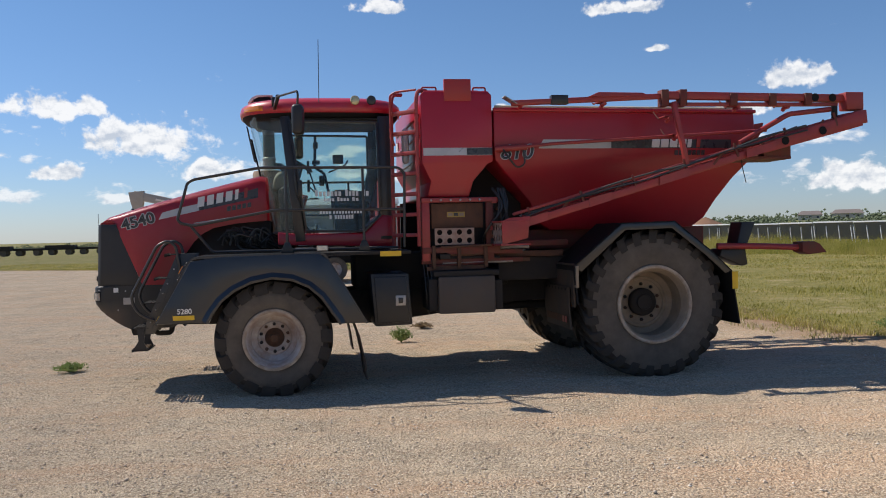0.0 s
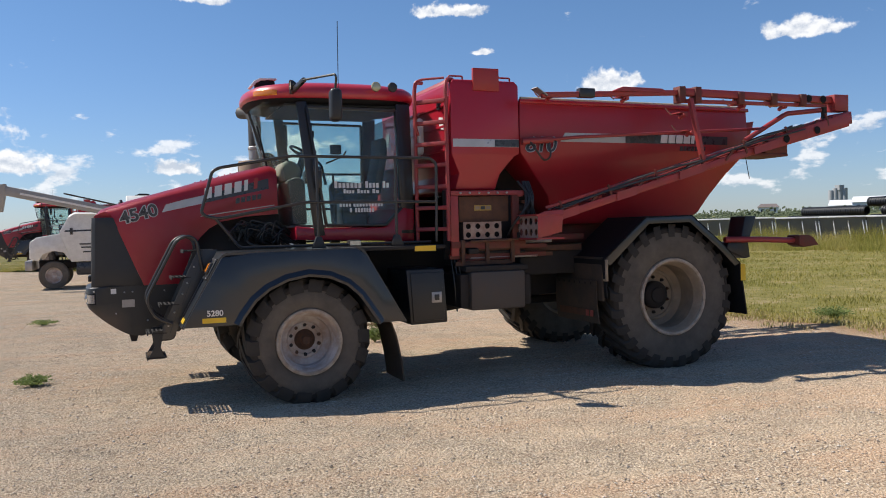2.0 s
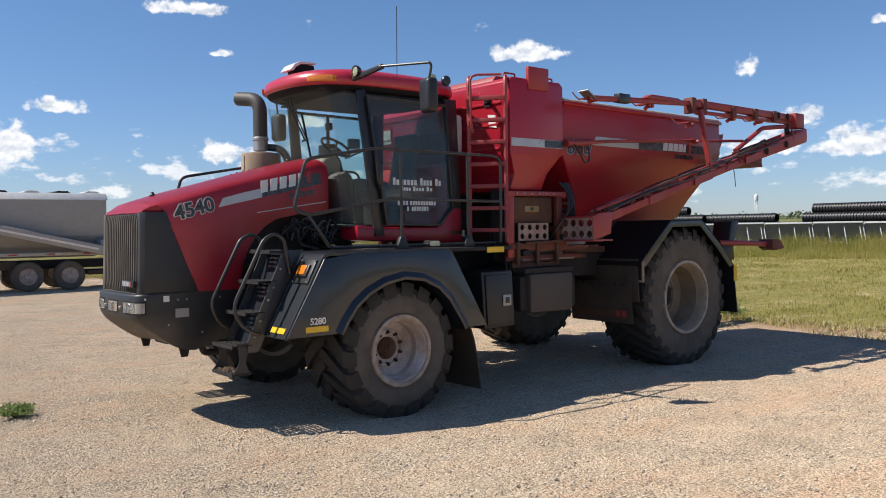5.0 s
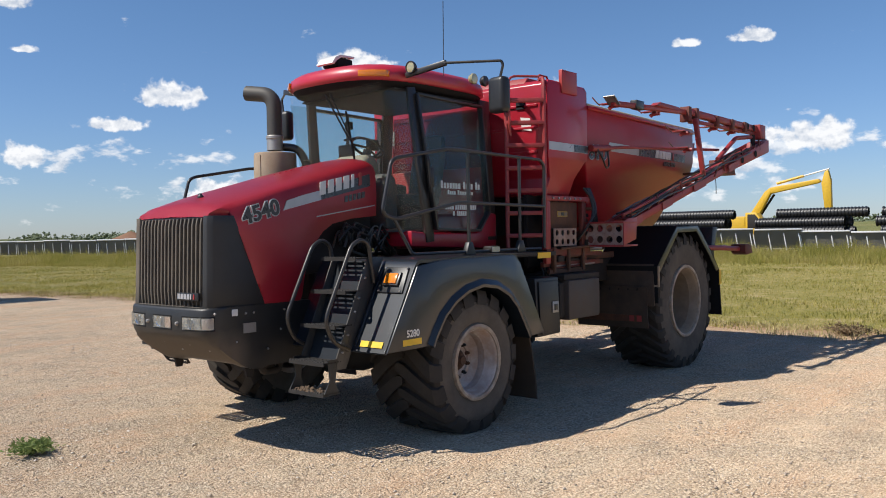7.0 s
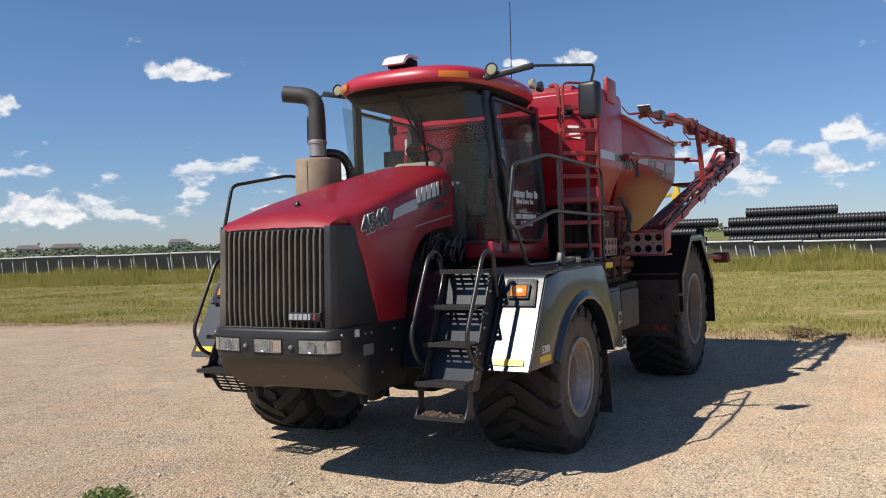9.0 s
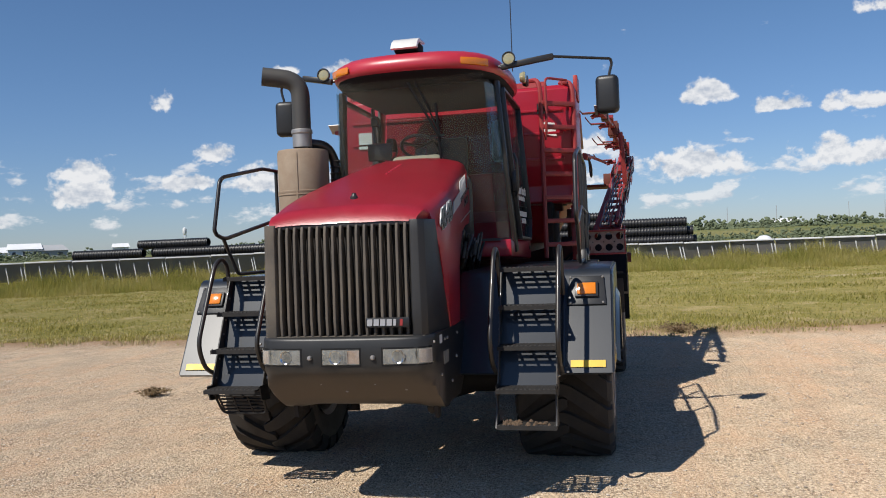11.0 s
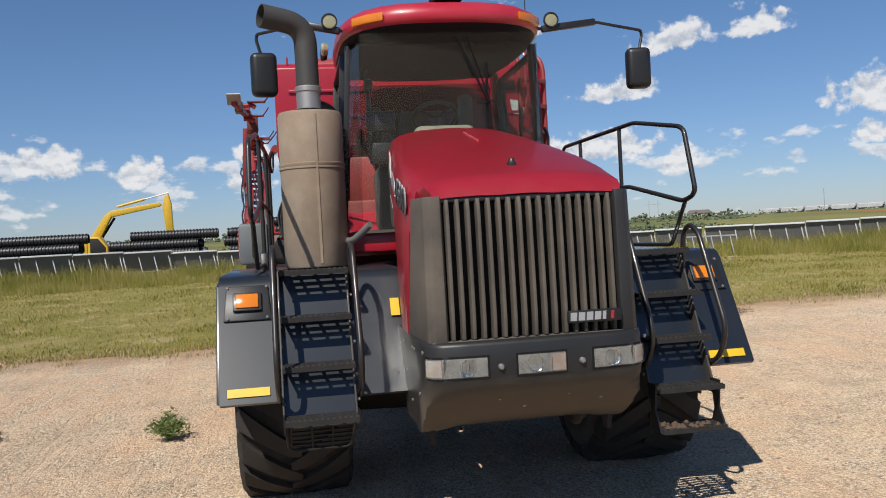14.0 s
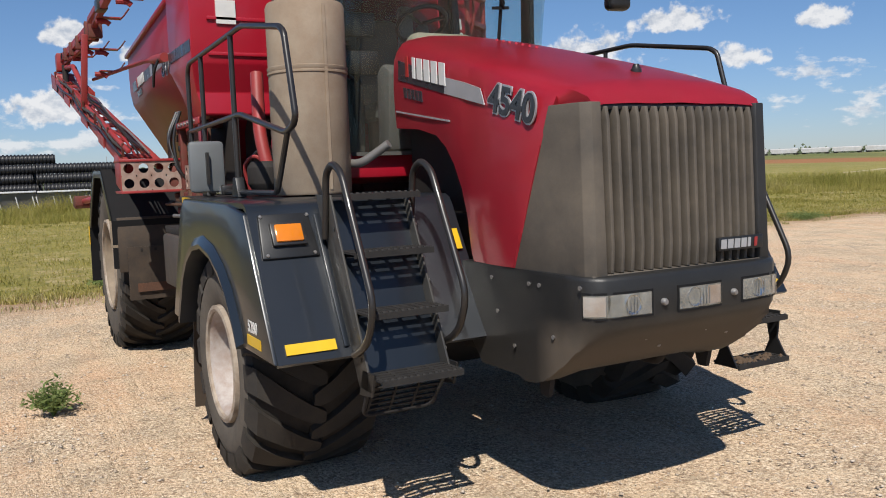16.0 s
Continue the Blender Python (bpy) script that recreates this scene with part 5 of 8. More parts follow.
def hopper():
    h = new("spreader_hopper")
    h.parent = V
    h["label"] = "large red sloped fertilizer hopper with a cream tarp"
    bm = B()
    ring = lambda xa, xb, y, z: [(xa, -y * 1.11, z), (xb, -y * .97, z), (xb, y * .97, z), (xa, y * 1.11, z)]
    hull(bm, [ring(3.85, 6.05, .76, 1.97), ring(3.62, 6.20, .86, 2.10), ring(3.50, 6.33, .98, 2.36), ring(3.20, 6.52, 1.13, 2.66), ring(2.95, 6.75, 1.245, 2.92), ring(2.93, 6.82, 1.265, 3.10), ring(2.93, 6.78, 1.28, 3.60)])
    part("hopper_shell", bm, HOPPER_RED, h, bevel=.02)
    for s in (-1, 1):
        bm = B()
        beam(bm, (2.92, s * 1.425, 3.59), (6.80, s * 1.245, 3.59), .06, .05)
        part("rim_rail", bm, RED, h, bevel=.012)
        bm = B()
        tube(bm, [(2.95, s * 1.40, 3.63), (6.76, s * 1.23, 3.63)], .022, 10)
        part("tarp_edge", bm, CREAM, h, "cream tarp edge")
        # stripe, number and bars on the flank
        W = lambda x, z: s * ((1.265 + (z - 3.1) * .03 if z > 3.1 else 1.265 - (3.1 - z) * .11) * (1.11 - .14 * (x - 2.93) / 3.87) + .006)
        bm = B()
        slab(bm, [(3.55, W(3.55, 3.075), 3.075), (4.6, W(4.6, 3.075), 3.075), (4.6, W(4.6, 3.195), 3.195), (3.62, W(3.62, 3.195), 3.195)][::-s], .004)
        part("decal_band", bm, SILVER, h, "silver stripe decal")
        bm = B()
        slab(bm, [(4.6, W(4.6, 3.075), 3.075), (6.42, W(6.42, 3.075), 3.075), (6.42, W(6.42, 3.195), 3.195), (4.6, W(4.6, 3.195), 3.195)][::-s], .004)
        part("decal_band", bm, CHARCOAL, h, "charcoal stripe decal")
        r = pose(0, 0, 0, 90, 0, 0) if s < 0 else pose(0, 0, 0, 90, 0, 180)
        letters("810", .27, Matrix.Translation((3.23, W(3.0, 3.02) + s * .006, 3.02)) @ r @ Matrix.Rotation(radians(2.8 * s), 4, "Y") @ Matrix.Rotation(radians(-3), 4, "X"), SILVER, h, "model_number_edge", .003, .012, .2, 1.1)
        letters("810", .27, Matrix.Translation((3.23, W(3.0, 3.02) + s * .012, 3.02)) @ r @ Matrix.Rotation(radians(2.8 * s), 4, "Y") @ Matrix.Rotation(radians(-3), 4, "X"), CHARCOAL, h, "model_number", .003, .002, .2, 1.1)
        for k in range(6):
            x = 5.20 + k * .135 * 1.0
            wd = .115 if k < 4 else .06
            bm = B()
            slab(bm, [(x, W(x, 3.085) + s * .005, 3.085), (x + wd, W(x + wd, 3.085) + s * .005, 3.085), (x + wd + .012, W(x + wd, 3.2) + s * .005, 3.20), (x + .012, W(x, 3.2) + s * .005, 3.20)][::-s], .006)
            part("mark_bar", bm, WHITE if k != 5 else ORANGE_RED, h, bevel=.001)
        for k in range(7):
            x = 5.55 + k * .068
            bm = B()
            slab(bm, [(x, W(x, 2.98), 2.98), (x + .052, W(x, 2.98), 2.98), (x + .056, W(x, 3.045), 3.045), (x + .004, W(x, 3.045), 3.045)][::-s], .01)
            part("mark_bar", bm, CHARCOAL, h)
        bm = B()
        prism(bm, [(6.02, 1.98), (6.70, 2.9), (6.80, 3.22), (6.90, 3.22), (6.80, 2.86), (6.32, 2.2)], s * .58, s * .62)
        part("rear_gusset", bm, RED, h, bevel=.008)
        bm = B()
        prism(bm, [(6.62, 3.15), (6.82, 3.42), (6.96, 3.44), (6.92, 3.30), (6.80, 3.10)], s * 1.16, s * 1.20)
        part("corner_bracket", bm, RED_WORN, h, bevel=.006)
        bm = B()
        box(bm, 3.55, 3.65, s * 1.06, s * 1.085, 2.38, 2.42)
        part("sticker", bm, WHITE, h)
    bm = B()
    rings = []
    for x in (2.96, 3.6, 4.5, 5.4, 6.1, 6.75):
        k = math.sin((x - 2.96) / 3.79 * math.pi) * .06
        q = 1.40 - .17 * (x - 2.95) / 3.8
        rings.append([(x, -q, 3.60), (x, -.8, 3.63 + k), (x, 0, 3.65 + k * 1.5), (x, .8, 3.63 + k), (x, q, 3.60)])
    hull(bm, rings, caps=False, closed=False)
    bmesh.ops.solidify(bm, geom=bm.faces[:], thickness=.01)
    part("tarp", bm, CREAM, h, "cream roll tarp over the hopper", sharp=60)
    bm = B()
    box(bm, 6.55, 6.95, -1.88, -1.60, 2.88, 3.10)
    prism(bm, [(6.2, 2.86), (6.95, 2.86), (6.95, 2.90), (6.2, 2.90)], -1.89, -1.3)
    part("rear_box", bm, RED_RUST, V, "rusty red box under the boom", bevel=.01)


def spread_boom(s):
    """Folded spreading boom along one side; s is the side."""
    b = new("spreader_boom")
    b.parent = V
    b["label"] = "folded red steel spreading boom"
    Y = lambda x, off=0.0: s * (1.70 + (x - 3.0) * .055 + off)
    # lower arm: a wide lattice of two chords, cross plates and braces
    lo = lambda x, up=0.0: 2.01 + (x - 3.0) * (3.40 - 2.01) / 4.94 + up
    for off, up, w, h in ((.14, 0, .07, .10), (-.14, .02, .07, .08), (.14, .16, .04, .04)):
        bm = B()
        beam(bm, (3.05, Y(3.05, off), lo(3.05, up)), (7.90, Y(7.9, off * .7), lo(7.90, up * .6)), w, h)
        part("chord", bm, RED_WORN, b, bevel=.01)
    for k in range(13):
        x = 3.3 + k * .35
        bm = B()
        q = [(x, Y(x, .13), lo(x, .045)), (x + .13, Y(x, .13), lo(x + .13, .045)), (x + .13, Y(x, -.13), lo(x + .13, .045)), (x, Y(x, -.13), lo(x, .045))]
        slab(bm, q if s < 0 else q[::-1], .02)
        part("cross_plate", bm, RED_WORN, b)
        bm = B()
        beam(bm, (x, Y(x, .15), lo(x, 0)), (x + (.16 if k % 2 else -.06), Y(x, .15), lo(x + .1, .15)), .03, .02, (0, 1, 0))
        part("brace", bm, RED_RUST, b)
    for x0, x1 in ((3.05, 3.5), (4.05, 4.35), (5.0, 5.4), (6.2, 6.6)):
        bm = B()
        slab(bm, [(x0, Y(x0, .185), lo(x0, -.05)), (x1, Y(x1, .185), lo(x1, -.05)), (x1, Y(x1, .185), lo(x1, .06)), (x0, Y(x0, .185), lo(x0, .06))][::-s], .01)
        part("side_plate", bm, RED_WORN, b)
    # hoses and rods lying on the arm
    for k, mat in enumerate((STEEL, TUBE, TUBE, RED_WORN, TUBE, PIPE, TUBE)):
        bm = B()
        pts = [(3.2 + j * .55, Y(3.2 + j * .55, -.08 + .045 * k + .02 * math.sin(j * 2.3 + k)), lo(3.2 + j * .55, .10 + .015 * (k % 3) + .03 * math.sin(j * 1.7 + 2 * k))) for j in range(8)]
        tube(bm, pts, .011 + .004 * (k % 2), 7, .2)
        part("hose", bm, mat, b)
    # upper arm, folded back over the hopper
    bm = B()
    beam(bm, (5.2, Y(5.2), 3.72), (7.90, Y(7.9), 3.66), .10, .10)
    part("chord", bm, RED_WORN, b, bevel=.012)
    bm = B()
    beam(bm, (5.2, Y(5.2), 3.60), (7.60, Y(7.6), 3.585), .05, .05)
    part("chord", bm, RED_WORN, b, bevel=.008)
    bm = B()
    beam(bm, (3.10, Y(3.1, .22 if s > 0 else 0), 3.63), (5.25, Y(5.2), 3.715), .07, .07)
    part("tip_arm", bm, RED_WORN, b, bevel=.012)
    y = Y(4.5, .08 if s > 0 else 0)
    bm = B()
    prism(bm, [(4.1, 3.70), (4.25, 3.76), (4.85, 3.755), (5.0, 3.70)], y - .06, y + .06)
    part("fold_joint", bm, RED_WORN, b, bevel=.01)
    y = Y(3.7, .17 if s > 0 else 0)
    bm = B()
    box(bm, 3.62, 3.85, y - .05, y + .05, 3.61, 3.73)
    part("clamp_block", bm, TUBE, b, bevel=.01)
    y = Y(3.1, .22 if s > 0 else 0)
    bm = B()
    slab(bm, [(3.0, y - .08, 3.72), (3.16, y - .08, 3.62), (3.16, y + .08, 3.62), (3.0, y + .08, 3.72)], .012)
    part("deflector", bm, STEEL, b, "bent metal deflector plate")
    for x in (5.1, 5.35, 6.05, 6.6, 7.1):
        bm = B()
        box(bm, x, x + .10, Y(x) - .075, Y(x) + .075, 3.57, 3.79 if x < 6 else 3.735)
        part("clamp_plate", bm, RED_RUST, b, bevel=.008)
    # spreading outlets with bent deflector straps, held out to the inner side
    for x, z in ((3.25, 3.62), (4.35, 3.62), (5.25, 3.42), (5.35, 3.18), (6.2, 3.56), (6.9, 3.56)):
        y = Y(x, .12 if s > 0 and x < 5 else 0)
        bm = B()
        tube(bm, [(x, y, z), (x, y - s * .10, z), (x, y - s * .14, z - .03)], .028, 8, .03)
        part("outlet", bm, RED_WORN, b)
        bm = B()
        q = [(x - .06, y - s * .05, z + .03), (x + .06, y - s * .05, z + .03), (x + .06, y - s * .26, z + .03), (x - .06, y - s * .26, z + .03)]
        slab(bm, q if s > 0 else q[::-1], .012)
        part("deflector", bm, RED_WORN, b)
        bm = B()
        tube(bm, [(x - .06, y - s * .24, z + .02), (x - .08, y - s * .28, z + .06), (x - .10, y - s * .33, z + .13)], .009, 6, .02)
        part("deflector_strap", bm, RED_RUST, b)
    # end joint between the two arms
    y = Y(7.8)
    bm = B()
    prism(bm, [(7.68, 3.50), (7.93, 3.50), (7.93, 3.74), (7.66, 3.74)], y - .09, y + .09)
    part("end_plate", bm, RED_WORN, b, bevel=.012)
    bm = B()
    prism(bm, [(7.55, 3.30), (7.97, 3.32), (7.95, 3.50), (7.6, 3.44)], y - .12, y + .12)
    part("end_plate", bm, RED_WORN, b, bevel=.012)
    # deep side plates at the tail; dark discs laid on give the holes' darkness
    for off in (.16, -.16):
        bm = B()
        slab(bm, [(6.45, Y(6.45, off), lo(6.45, -.06)), (7.86, Y(7.86, off), lo(7.86, -.10)), (7.86, Y(7.86, off), lo(7.86, .10)), (6.45, Y(6.45, off), lo(6.45, .10))][::-s], .012)
        part("side_plate", bm, RED_WORN, b, bevel=.003)
    for x, z in ((6.75, lo(6.75, .02)), (7.28, lo(7.28, 0)), (7.25, 3.675), (7.50, 3.67)):
        bm = B()
        lathe(bm, [(0, 0), (.05, 0), (.055, s * .004), (.055, s * .006), (0, s * .006)], (x, Y(x, .165 if z < 3.5 else .052), z), "y", 16)
        part("hole_disc", bm, MATT, b, "dark disc on the boom plate standing for a hole")
    bm = B()
    lathe(bm, [(0, 3.25), (.04, 3.25), (.04, 3.56), (0, 3.56)], (7.55, y, 0), "z", 12)
    part("pivot_pin", bm, DARK, b)
    bm = B()
    tube(bm, [(6.2, Y(6.2), 3.08), (6.9, Y(6.9), 3.46), (7.5, Y(7.5), 3.52)], .035, 10, .05)
    part("fold_cylinder", bm, RED_WORN, b)
    # strut between the arms and the long rod
    bm = B()
    beam(bm, (5.24, Y(5.24, .1), 3.62), (5.40, Y(5.4, .14), lo(5.4, .08)), .07, .06, (1, 0, 0))
    part("strut", bm, RED_WORN, b, bevel=.008)
    bm = B()
    tube(bm, [(2.95, s * 1.50, 3.05), (3.7, s * 1.54, 3.12), (6.7, s * 1.70, 3.27)], .022, 8)
    part("lift_rod", bm, RED_WORN, b)
    bm = B()
    tube(bm, [(2.92, s * 1.48, 3.06), (3.35, s * 1.51, 3.085)], .045, 10)
    part("lift_cylinder", bm, RED_WORN, b)
    bm = B()
    tube(bm, [(3.0, s * 1.5, 3.1), (3.08, s * 1.56, 2.95), (3.2, s * 1.55, 2.80), (3.32, s * 1.53, 2.85), (3.30, s * 1.52, 3.05)], .013, 7, .12)
    part("looped_hose", bm, TUBE, b)
    # perforated foot
    bm = B()
    holed(bm, .54, .28, .012, 4, 2, .045)
    ft = part("foot_plate", bm, HOLED, b, "perforated rusty foot plate", sharp=30)
    ft.matrix_basis = Matrix.Translation((2.885, s * 1.68, 1.81)) @ Matrix.Rotation(radians(-90 if s < 0 else 90), 4, "Z") @ Matrix.Translation((-.27, 0, 0))
    for z in (1.80, 2.095):
        bm = B()
        box(bm, 2.86, 3.25, s * 1.40, s * 1.96, z - .012, z + .012)
        part("foot_flange", bm, RED_WORN, b, bevel=.004)
    bm = B()
    slab(bm, [(2.88, s * 1.955, 1.80), (3.22, s * 1.955, 1.88), (3.25, s * 1.955, 2.16), (2.98, s * 1.955, 2.14), (2.88, s * 1.955, 2.10)][::-s], .015)
    part("foot_cheek", bm, RED_WORN, b, bevel=.004)
    bm = B()
    beam(bm, (2.95, s * 1.5, 1.94), (2.95, s * .5, 1.7), .12, .2)
    part("foot_bracket", bm, RED_RUST, b, bevel=.01)


def rear_fender(s):
    f = new("rear_fender")
    f.parent = V
    f["label"] = "black angular rear mudguard, mud-stained"
    y0, y1 = s * 1.02, s * 1.95
    prof = [(3.90, .66), (3.86, 1.0), (3.82, 1.50), (4.48, 2.045), (5.22, 2.055), (5.72, 1.66), (6.02, 1.38), (6.13, .66)]
    bm = B()
    sheet(bm, prof[1:], y0, y1, .02)
    part("fender_skin", bm, MATT, f)
    top = [(3.82, 1.50), (4.48, 2.045), (5.22, 2.055), (5.72, 1.66), (6.02, 1.38)]
    low = [(3.92, 1.42), (4.53, 1.95), (5.18, 1.96), (5.64, 1.60), (5.93, 1.34)]
    bm = B()
    hull(bm, [[(a, y1, b), (c, y1, d), (c, y1 - s * .015, d), (a, y1 - s * .015, b)] for (a, b), (c, d) in zip(top, low)])
    part("fender_lip", bm, FENDER, f, bevel=.003)
    bm = B()
    box(bm, 3.825, 3.86, s * .70, s * 1.90, .96, 1.53)
    part("front_plate", bm, MUDPLATE, f, "mud-stained black front plate", bevel=.008)
    bm = B()
    sheet(bm, [(3.80, 1.22), (3.80, .90), (3.83, .66)], s * .74, s * 1.82, .014)
    part("mud_flap", bm, MUDPLATE, f, "muddy rubber flap")
    for k in range(7):
        bm = B()
        box(bm, 3.782, 3.80, s * (.84 + k * .14) - .012, s * (.84 + k * .14) + .012, 1.17, 1.20)
        part("bolt", bm, DARK, f)
    bm = B()
    box(bm, 3.780, 3.786, s * .86, s * 1.74, .745, .835)
    part("stain_strip", bm, RUST_BROWN, f, "dusty brown strip on the flap")
    for k in range(2 if s < 0 else 0):
        bm = B()
        box(bm, 3.776, 3.781, s * (1.56 + k * .11), s * (1.63 + k * .11), .75, .83)
        part("reflector", bm, RED_WORN, f)
    bm = B()
    box(bm, 3.84, 3.88, s * 1.85, s * 1.965, 1.22, 1.50)
    part("side_edge", bm, RIM_TAN, f, bevel=.004)
    bm = B()
    box(bm, 6.02, 6.10, s * 1.952, s * 1.957, 1.13, 1.36)
    part("reflector_strip", bm, YELLOW, f)


def mid_section():
    """Frames, plates and tanks between cab and rear wheels."""
    for s in (-1, 1):
        bm = B()
        holed(bm, .53, .22, .012, 4, 2, .036)
        p = part("perforated_plate", bm, HOLED, V, "pale worn perforated plate")
        p.matrix_basis = Matrix.Translation((2.10, s * 1.42, 1.81)) if s < 0 else Matrix.Translation((2.63, s * 1.42, 1.81)) @ Matrix.Rotation(math.pi, 4, "Z")
        for name, x0, x1, y, z0, z1, mat in (("cover_panel", 2.07, 2.77, 1.27, 2.03, 2.36, RUST_BROWN), ("side_panel", 1.93, 2.04, 1.33, 1.60, 2.40, RED_WORN), ("crossmember", 1.93, 2.98, 1.35, 2.37, 2.43, RED_WORN),
                                             ("crossmember", 1.93, 2.98, 1.34, 1.70, 1.78, RED_RUST), ("crossmember", 1.92, 3.3, 1.3, 1.56, 1.62, RED_RUST), ("upright", 2.80, 2.90, 1.33, 1.60, 2.40, RED_RUST),
                                             ("backing_panel", 1.95, 2.95, 1.05, 1.55, 2.45, DARK), ("rail_lower", 2.9, 3.9, 1.2, 1.62, 1.70, RUST_BROWN), ("rail_lower", 3.0, 4.0, 1.1, 1.76, 1.84, RED_RUST)):
            bm = B()
            box(bm, x0, x1, s * (y + .02), s * (y + .08), z0, z1)
            part(name, bm, mat, V, bevel=.008)
        bm = B()
        box(bm, 2.28, 2.52, s * 1.352, s * 1.358, 2.175, 2.245)
        npl = part("name_plate", bm, YELLOW_DULL, V, "dull yellow name plate")
        for k in range(3):
            bm = B()
            box(bm, 2.295 + k * .075, 2.355 + k * .075, s * 1.358, s * 1.361, 2.19, 2.23)
            part("text_bar", bm, CHARCOAL if k == 1 else RIM_TAN, npl)
        bm = B()
        box(bm, 2.16, 2.30, s * 1.35, s * 1.44, 1.62, 1.69)
        part("hinge_block", bm, DARK, V, bevel=.01)
        # square tank and its end cap
        bm = B()
        box(bm, 2.10, 2.86, s * .85, s * 1.62, .915, 1.40)
        part("fuel_tank", bm, material("tank_grey_%d" % (s + 1), (.045, .043, .042), .5, dust=.5, dust_colour=(.13, .085, .055)), V, "square dark grey tank", bevel=.03)
        bm = B()
        box(bm, 2.86, 2.97, s * .95, s * 1.56, .95, 1.34)
        part("tank_end", bm, DARK, V, bevel=.02)
        bm = B()
        box(bm, 1.98, 2.10, s * .95, s * 1.56, .95, 1.37)
        part("tank_end", bm, DARK, V, bevel=.02)
        bm = B()
        box(bm, 2.05, 2.92, s * .8, s * 1.58, 1.40, 1.47)
        part("tank_strap", bm, DARK, V, bevel=.01)
        rng = random.Random(11 + s)
        for k in range(7):
            bm = B()
            x = 2.84 + rng.uniform(0, .22)
            tube(bm, [(x, s * 1.38, 2.55), (x + rng.uniform(-.1, .15), s * (1.46 + rng.uniform(0, .06)), 2.3), (x + rng.uniform(-.15, .15), s * 1.44, 1.95), (x - .1, s * 1.2, 1.75)], rng.uniform(.009, .018), 7, .15)
            part("hydraulic_hose", bm, TUBE, V)
        for k in range(5):
            bm = B()
            tube(bm, [(1.95 + .03 * k, s * (1.3 + .02 * k), 1.7), (1.97 + .05 * k, s * (1.4 + .01 * k), 1.2), (2.0 + .03 * k, s * 1.38, .85 + .05 * k), (2.05 + .03 * k, s * 1.3, 1.05)], .009, 6, .12)
            part("cable", bm, TUBE, V)
    t = new("tool_box")
    t.parent = V
    t["label"] = "black steel toolbox with a latch plate"
    bm = B()
    hull(bm, [[(1.26, -1.705, .80), (1.74, -1.715, .81), (1.74, -.95, .81), (1.26, -.95, .80)], [(1.215, -1.705, 1.47), (1.70, -1.715, 1.47), (1.70, -.95, 1.47), (1.215, -.95, 1.47)]])
    part("box_body", bm, BLACK, t, bevel=.02)
    bm = B()
    hull(bm, [[(1.29, -1.73, .84), (1.70, -1.73, .85), (1.70, -1.705, .85), (1.29, -1.705, .84)], [(1.26, -1.73, 1.43), (1.665, -1.73, 1.43), (1.665, -1.705, 1.43), (1.26, -1.705, 1.43)]])
    part("box_door", bm, BLACK, t, bevel=.012)
    bm = B()
    box(bm, 1.525, 1.655, -1.743, -1.729, 1.06, 1.19)
    lp = part("latch_plate", bm, STEEL, t, "bare steel latch plate", bevel=.004)
    bm = B()
    box(bm, 1.56, 1.62, -1.753, -1.735, 1.09, 1.16)
    part("latch", bm, TUBE, lp, bevel=.004)
    for s in (-1, 1):
        bm = B()
        tube(bm, [(5.9, s * 1.78, 1.70), (6.5, s * 1.86, 1.685), (7.08, s * 1.89, 1.655)], .042, 10, .1)
        part("rear_arm", bm, RED_WORN, V)
        bm = B()
        prism(bm, [(7.02, 1.60), (7.12, 1.56), (7.38, 1.585), (7.28, 1.70), (7.20, 1.735), (7.02, 1.73)], s * 1.77, s * 2.01)
        part("arm_head", bm, RED_RUST, V, bevel=.01)
        bm = B()
        prism(bm, [(5.95, 1.56), (6.28, 1.42), (6.36, 1.44), (6.33, 1.64), (6.48, 2.02), (6.28, 2.02), (6.20, 1.66), (5.98, 1.66)], s * 1.45, s * 1.76)
        part("tail_bracket", bm, BLACK, V, "black plastic tail lamp bracket", bevel=.012)
    bm = B()
    tube(bm, [(6.25, -1.8, 2.93), (6.28, -1.82, 2.7), (6.33, -1.8, 2.55)], .006, 6, .05)
    part("loose_cord", bm, TUBE, V)
    bm = B()
    box(bm, 2.95, 6.3, -.62, .62, 1.70, 1.98)
    part("hopper_cradle", bm, RED_RUST, V, bevel=.01)
    bm = B()
    box(bm, 3.0, 4.2, -1.2, 1.2, 1.30, 1.62)
    part("rear_subframe", bm, DARK, V, bevel=.02)
    # added dark block: closes the see-through gap and gives its dark void
    bm = B()
    box(bm, 2.62, 3.5, -.60, .60, 1.95, 2.9)
    part("gap_filler_block", bm, DARK, V, bevel=.02)
    rng = random.Random(31)
    for s in (-1, 1):
        for k in range(9):  # worn bars, rods and pipes under the perforated plate
            bm = B()
            z = 1.50 + .035 * k
            x0, x1 = 1.98 + rng.uniform(0, .3), 2.7 + rng.uniform(0, .7)
            y = s * (1.40 + rng.uniform(-.06, .10))
            if k % 3:
                tube(bm, [(x0, y, z), (x1, y, z + rng.uniform(-.04, .04))], rng.uniform(.012, .03), 8)
            else:
                beam(bm, (x0, y, z), (x1, y, z + rng.uniform(-.02, .02)), .04, .05)
            part("worn_rod", bm, (RUST_BROWN, RED_RUST, STEEL, RUST_BROWN, DARK)[k % 5], V)
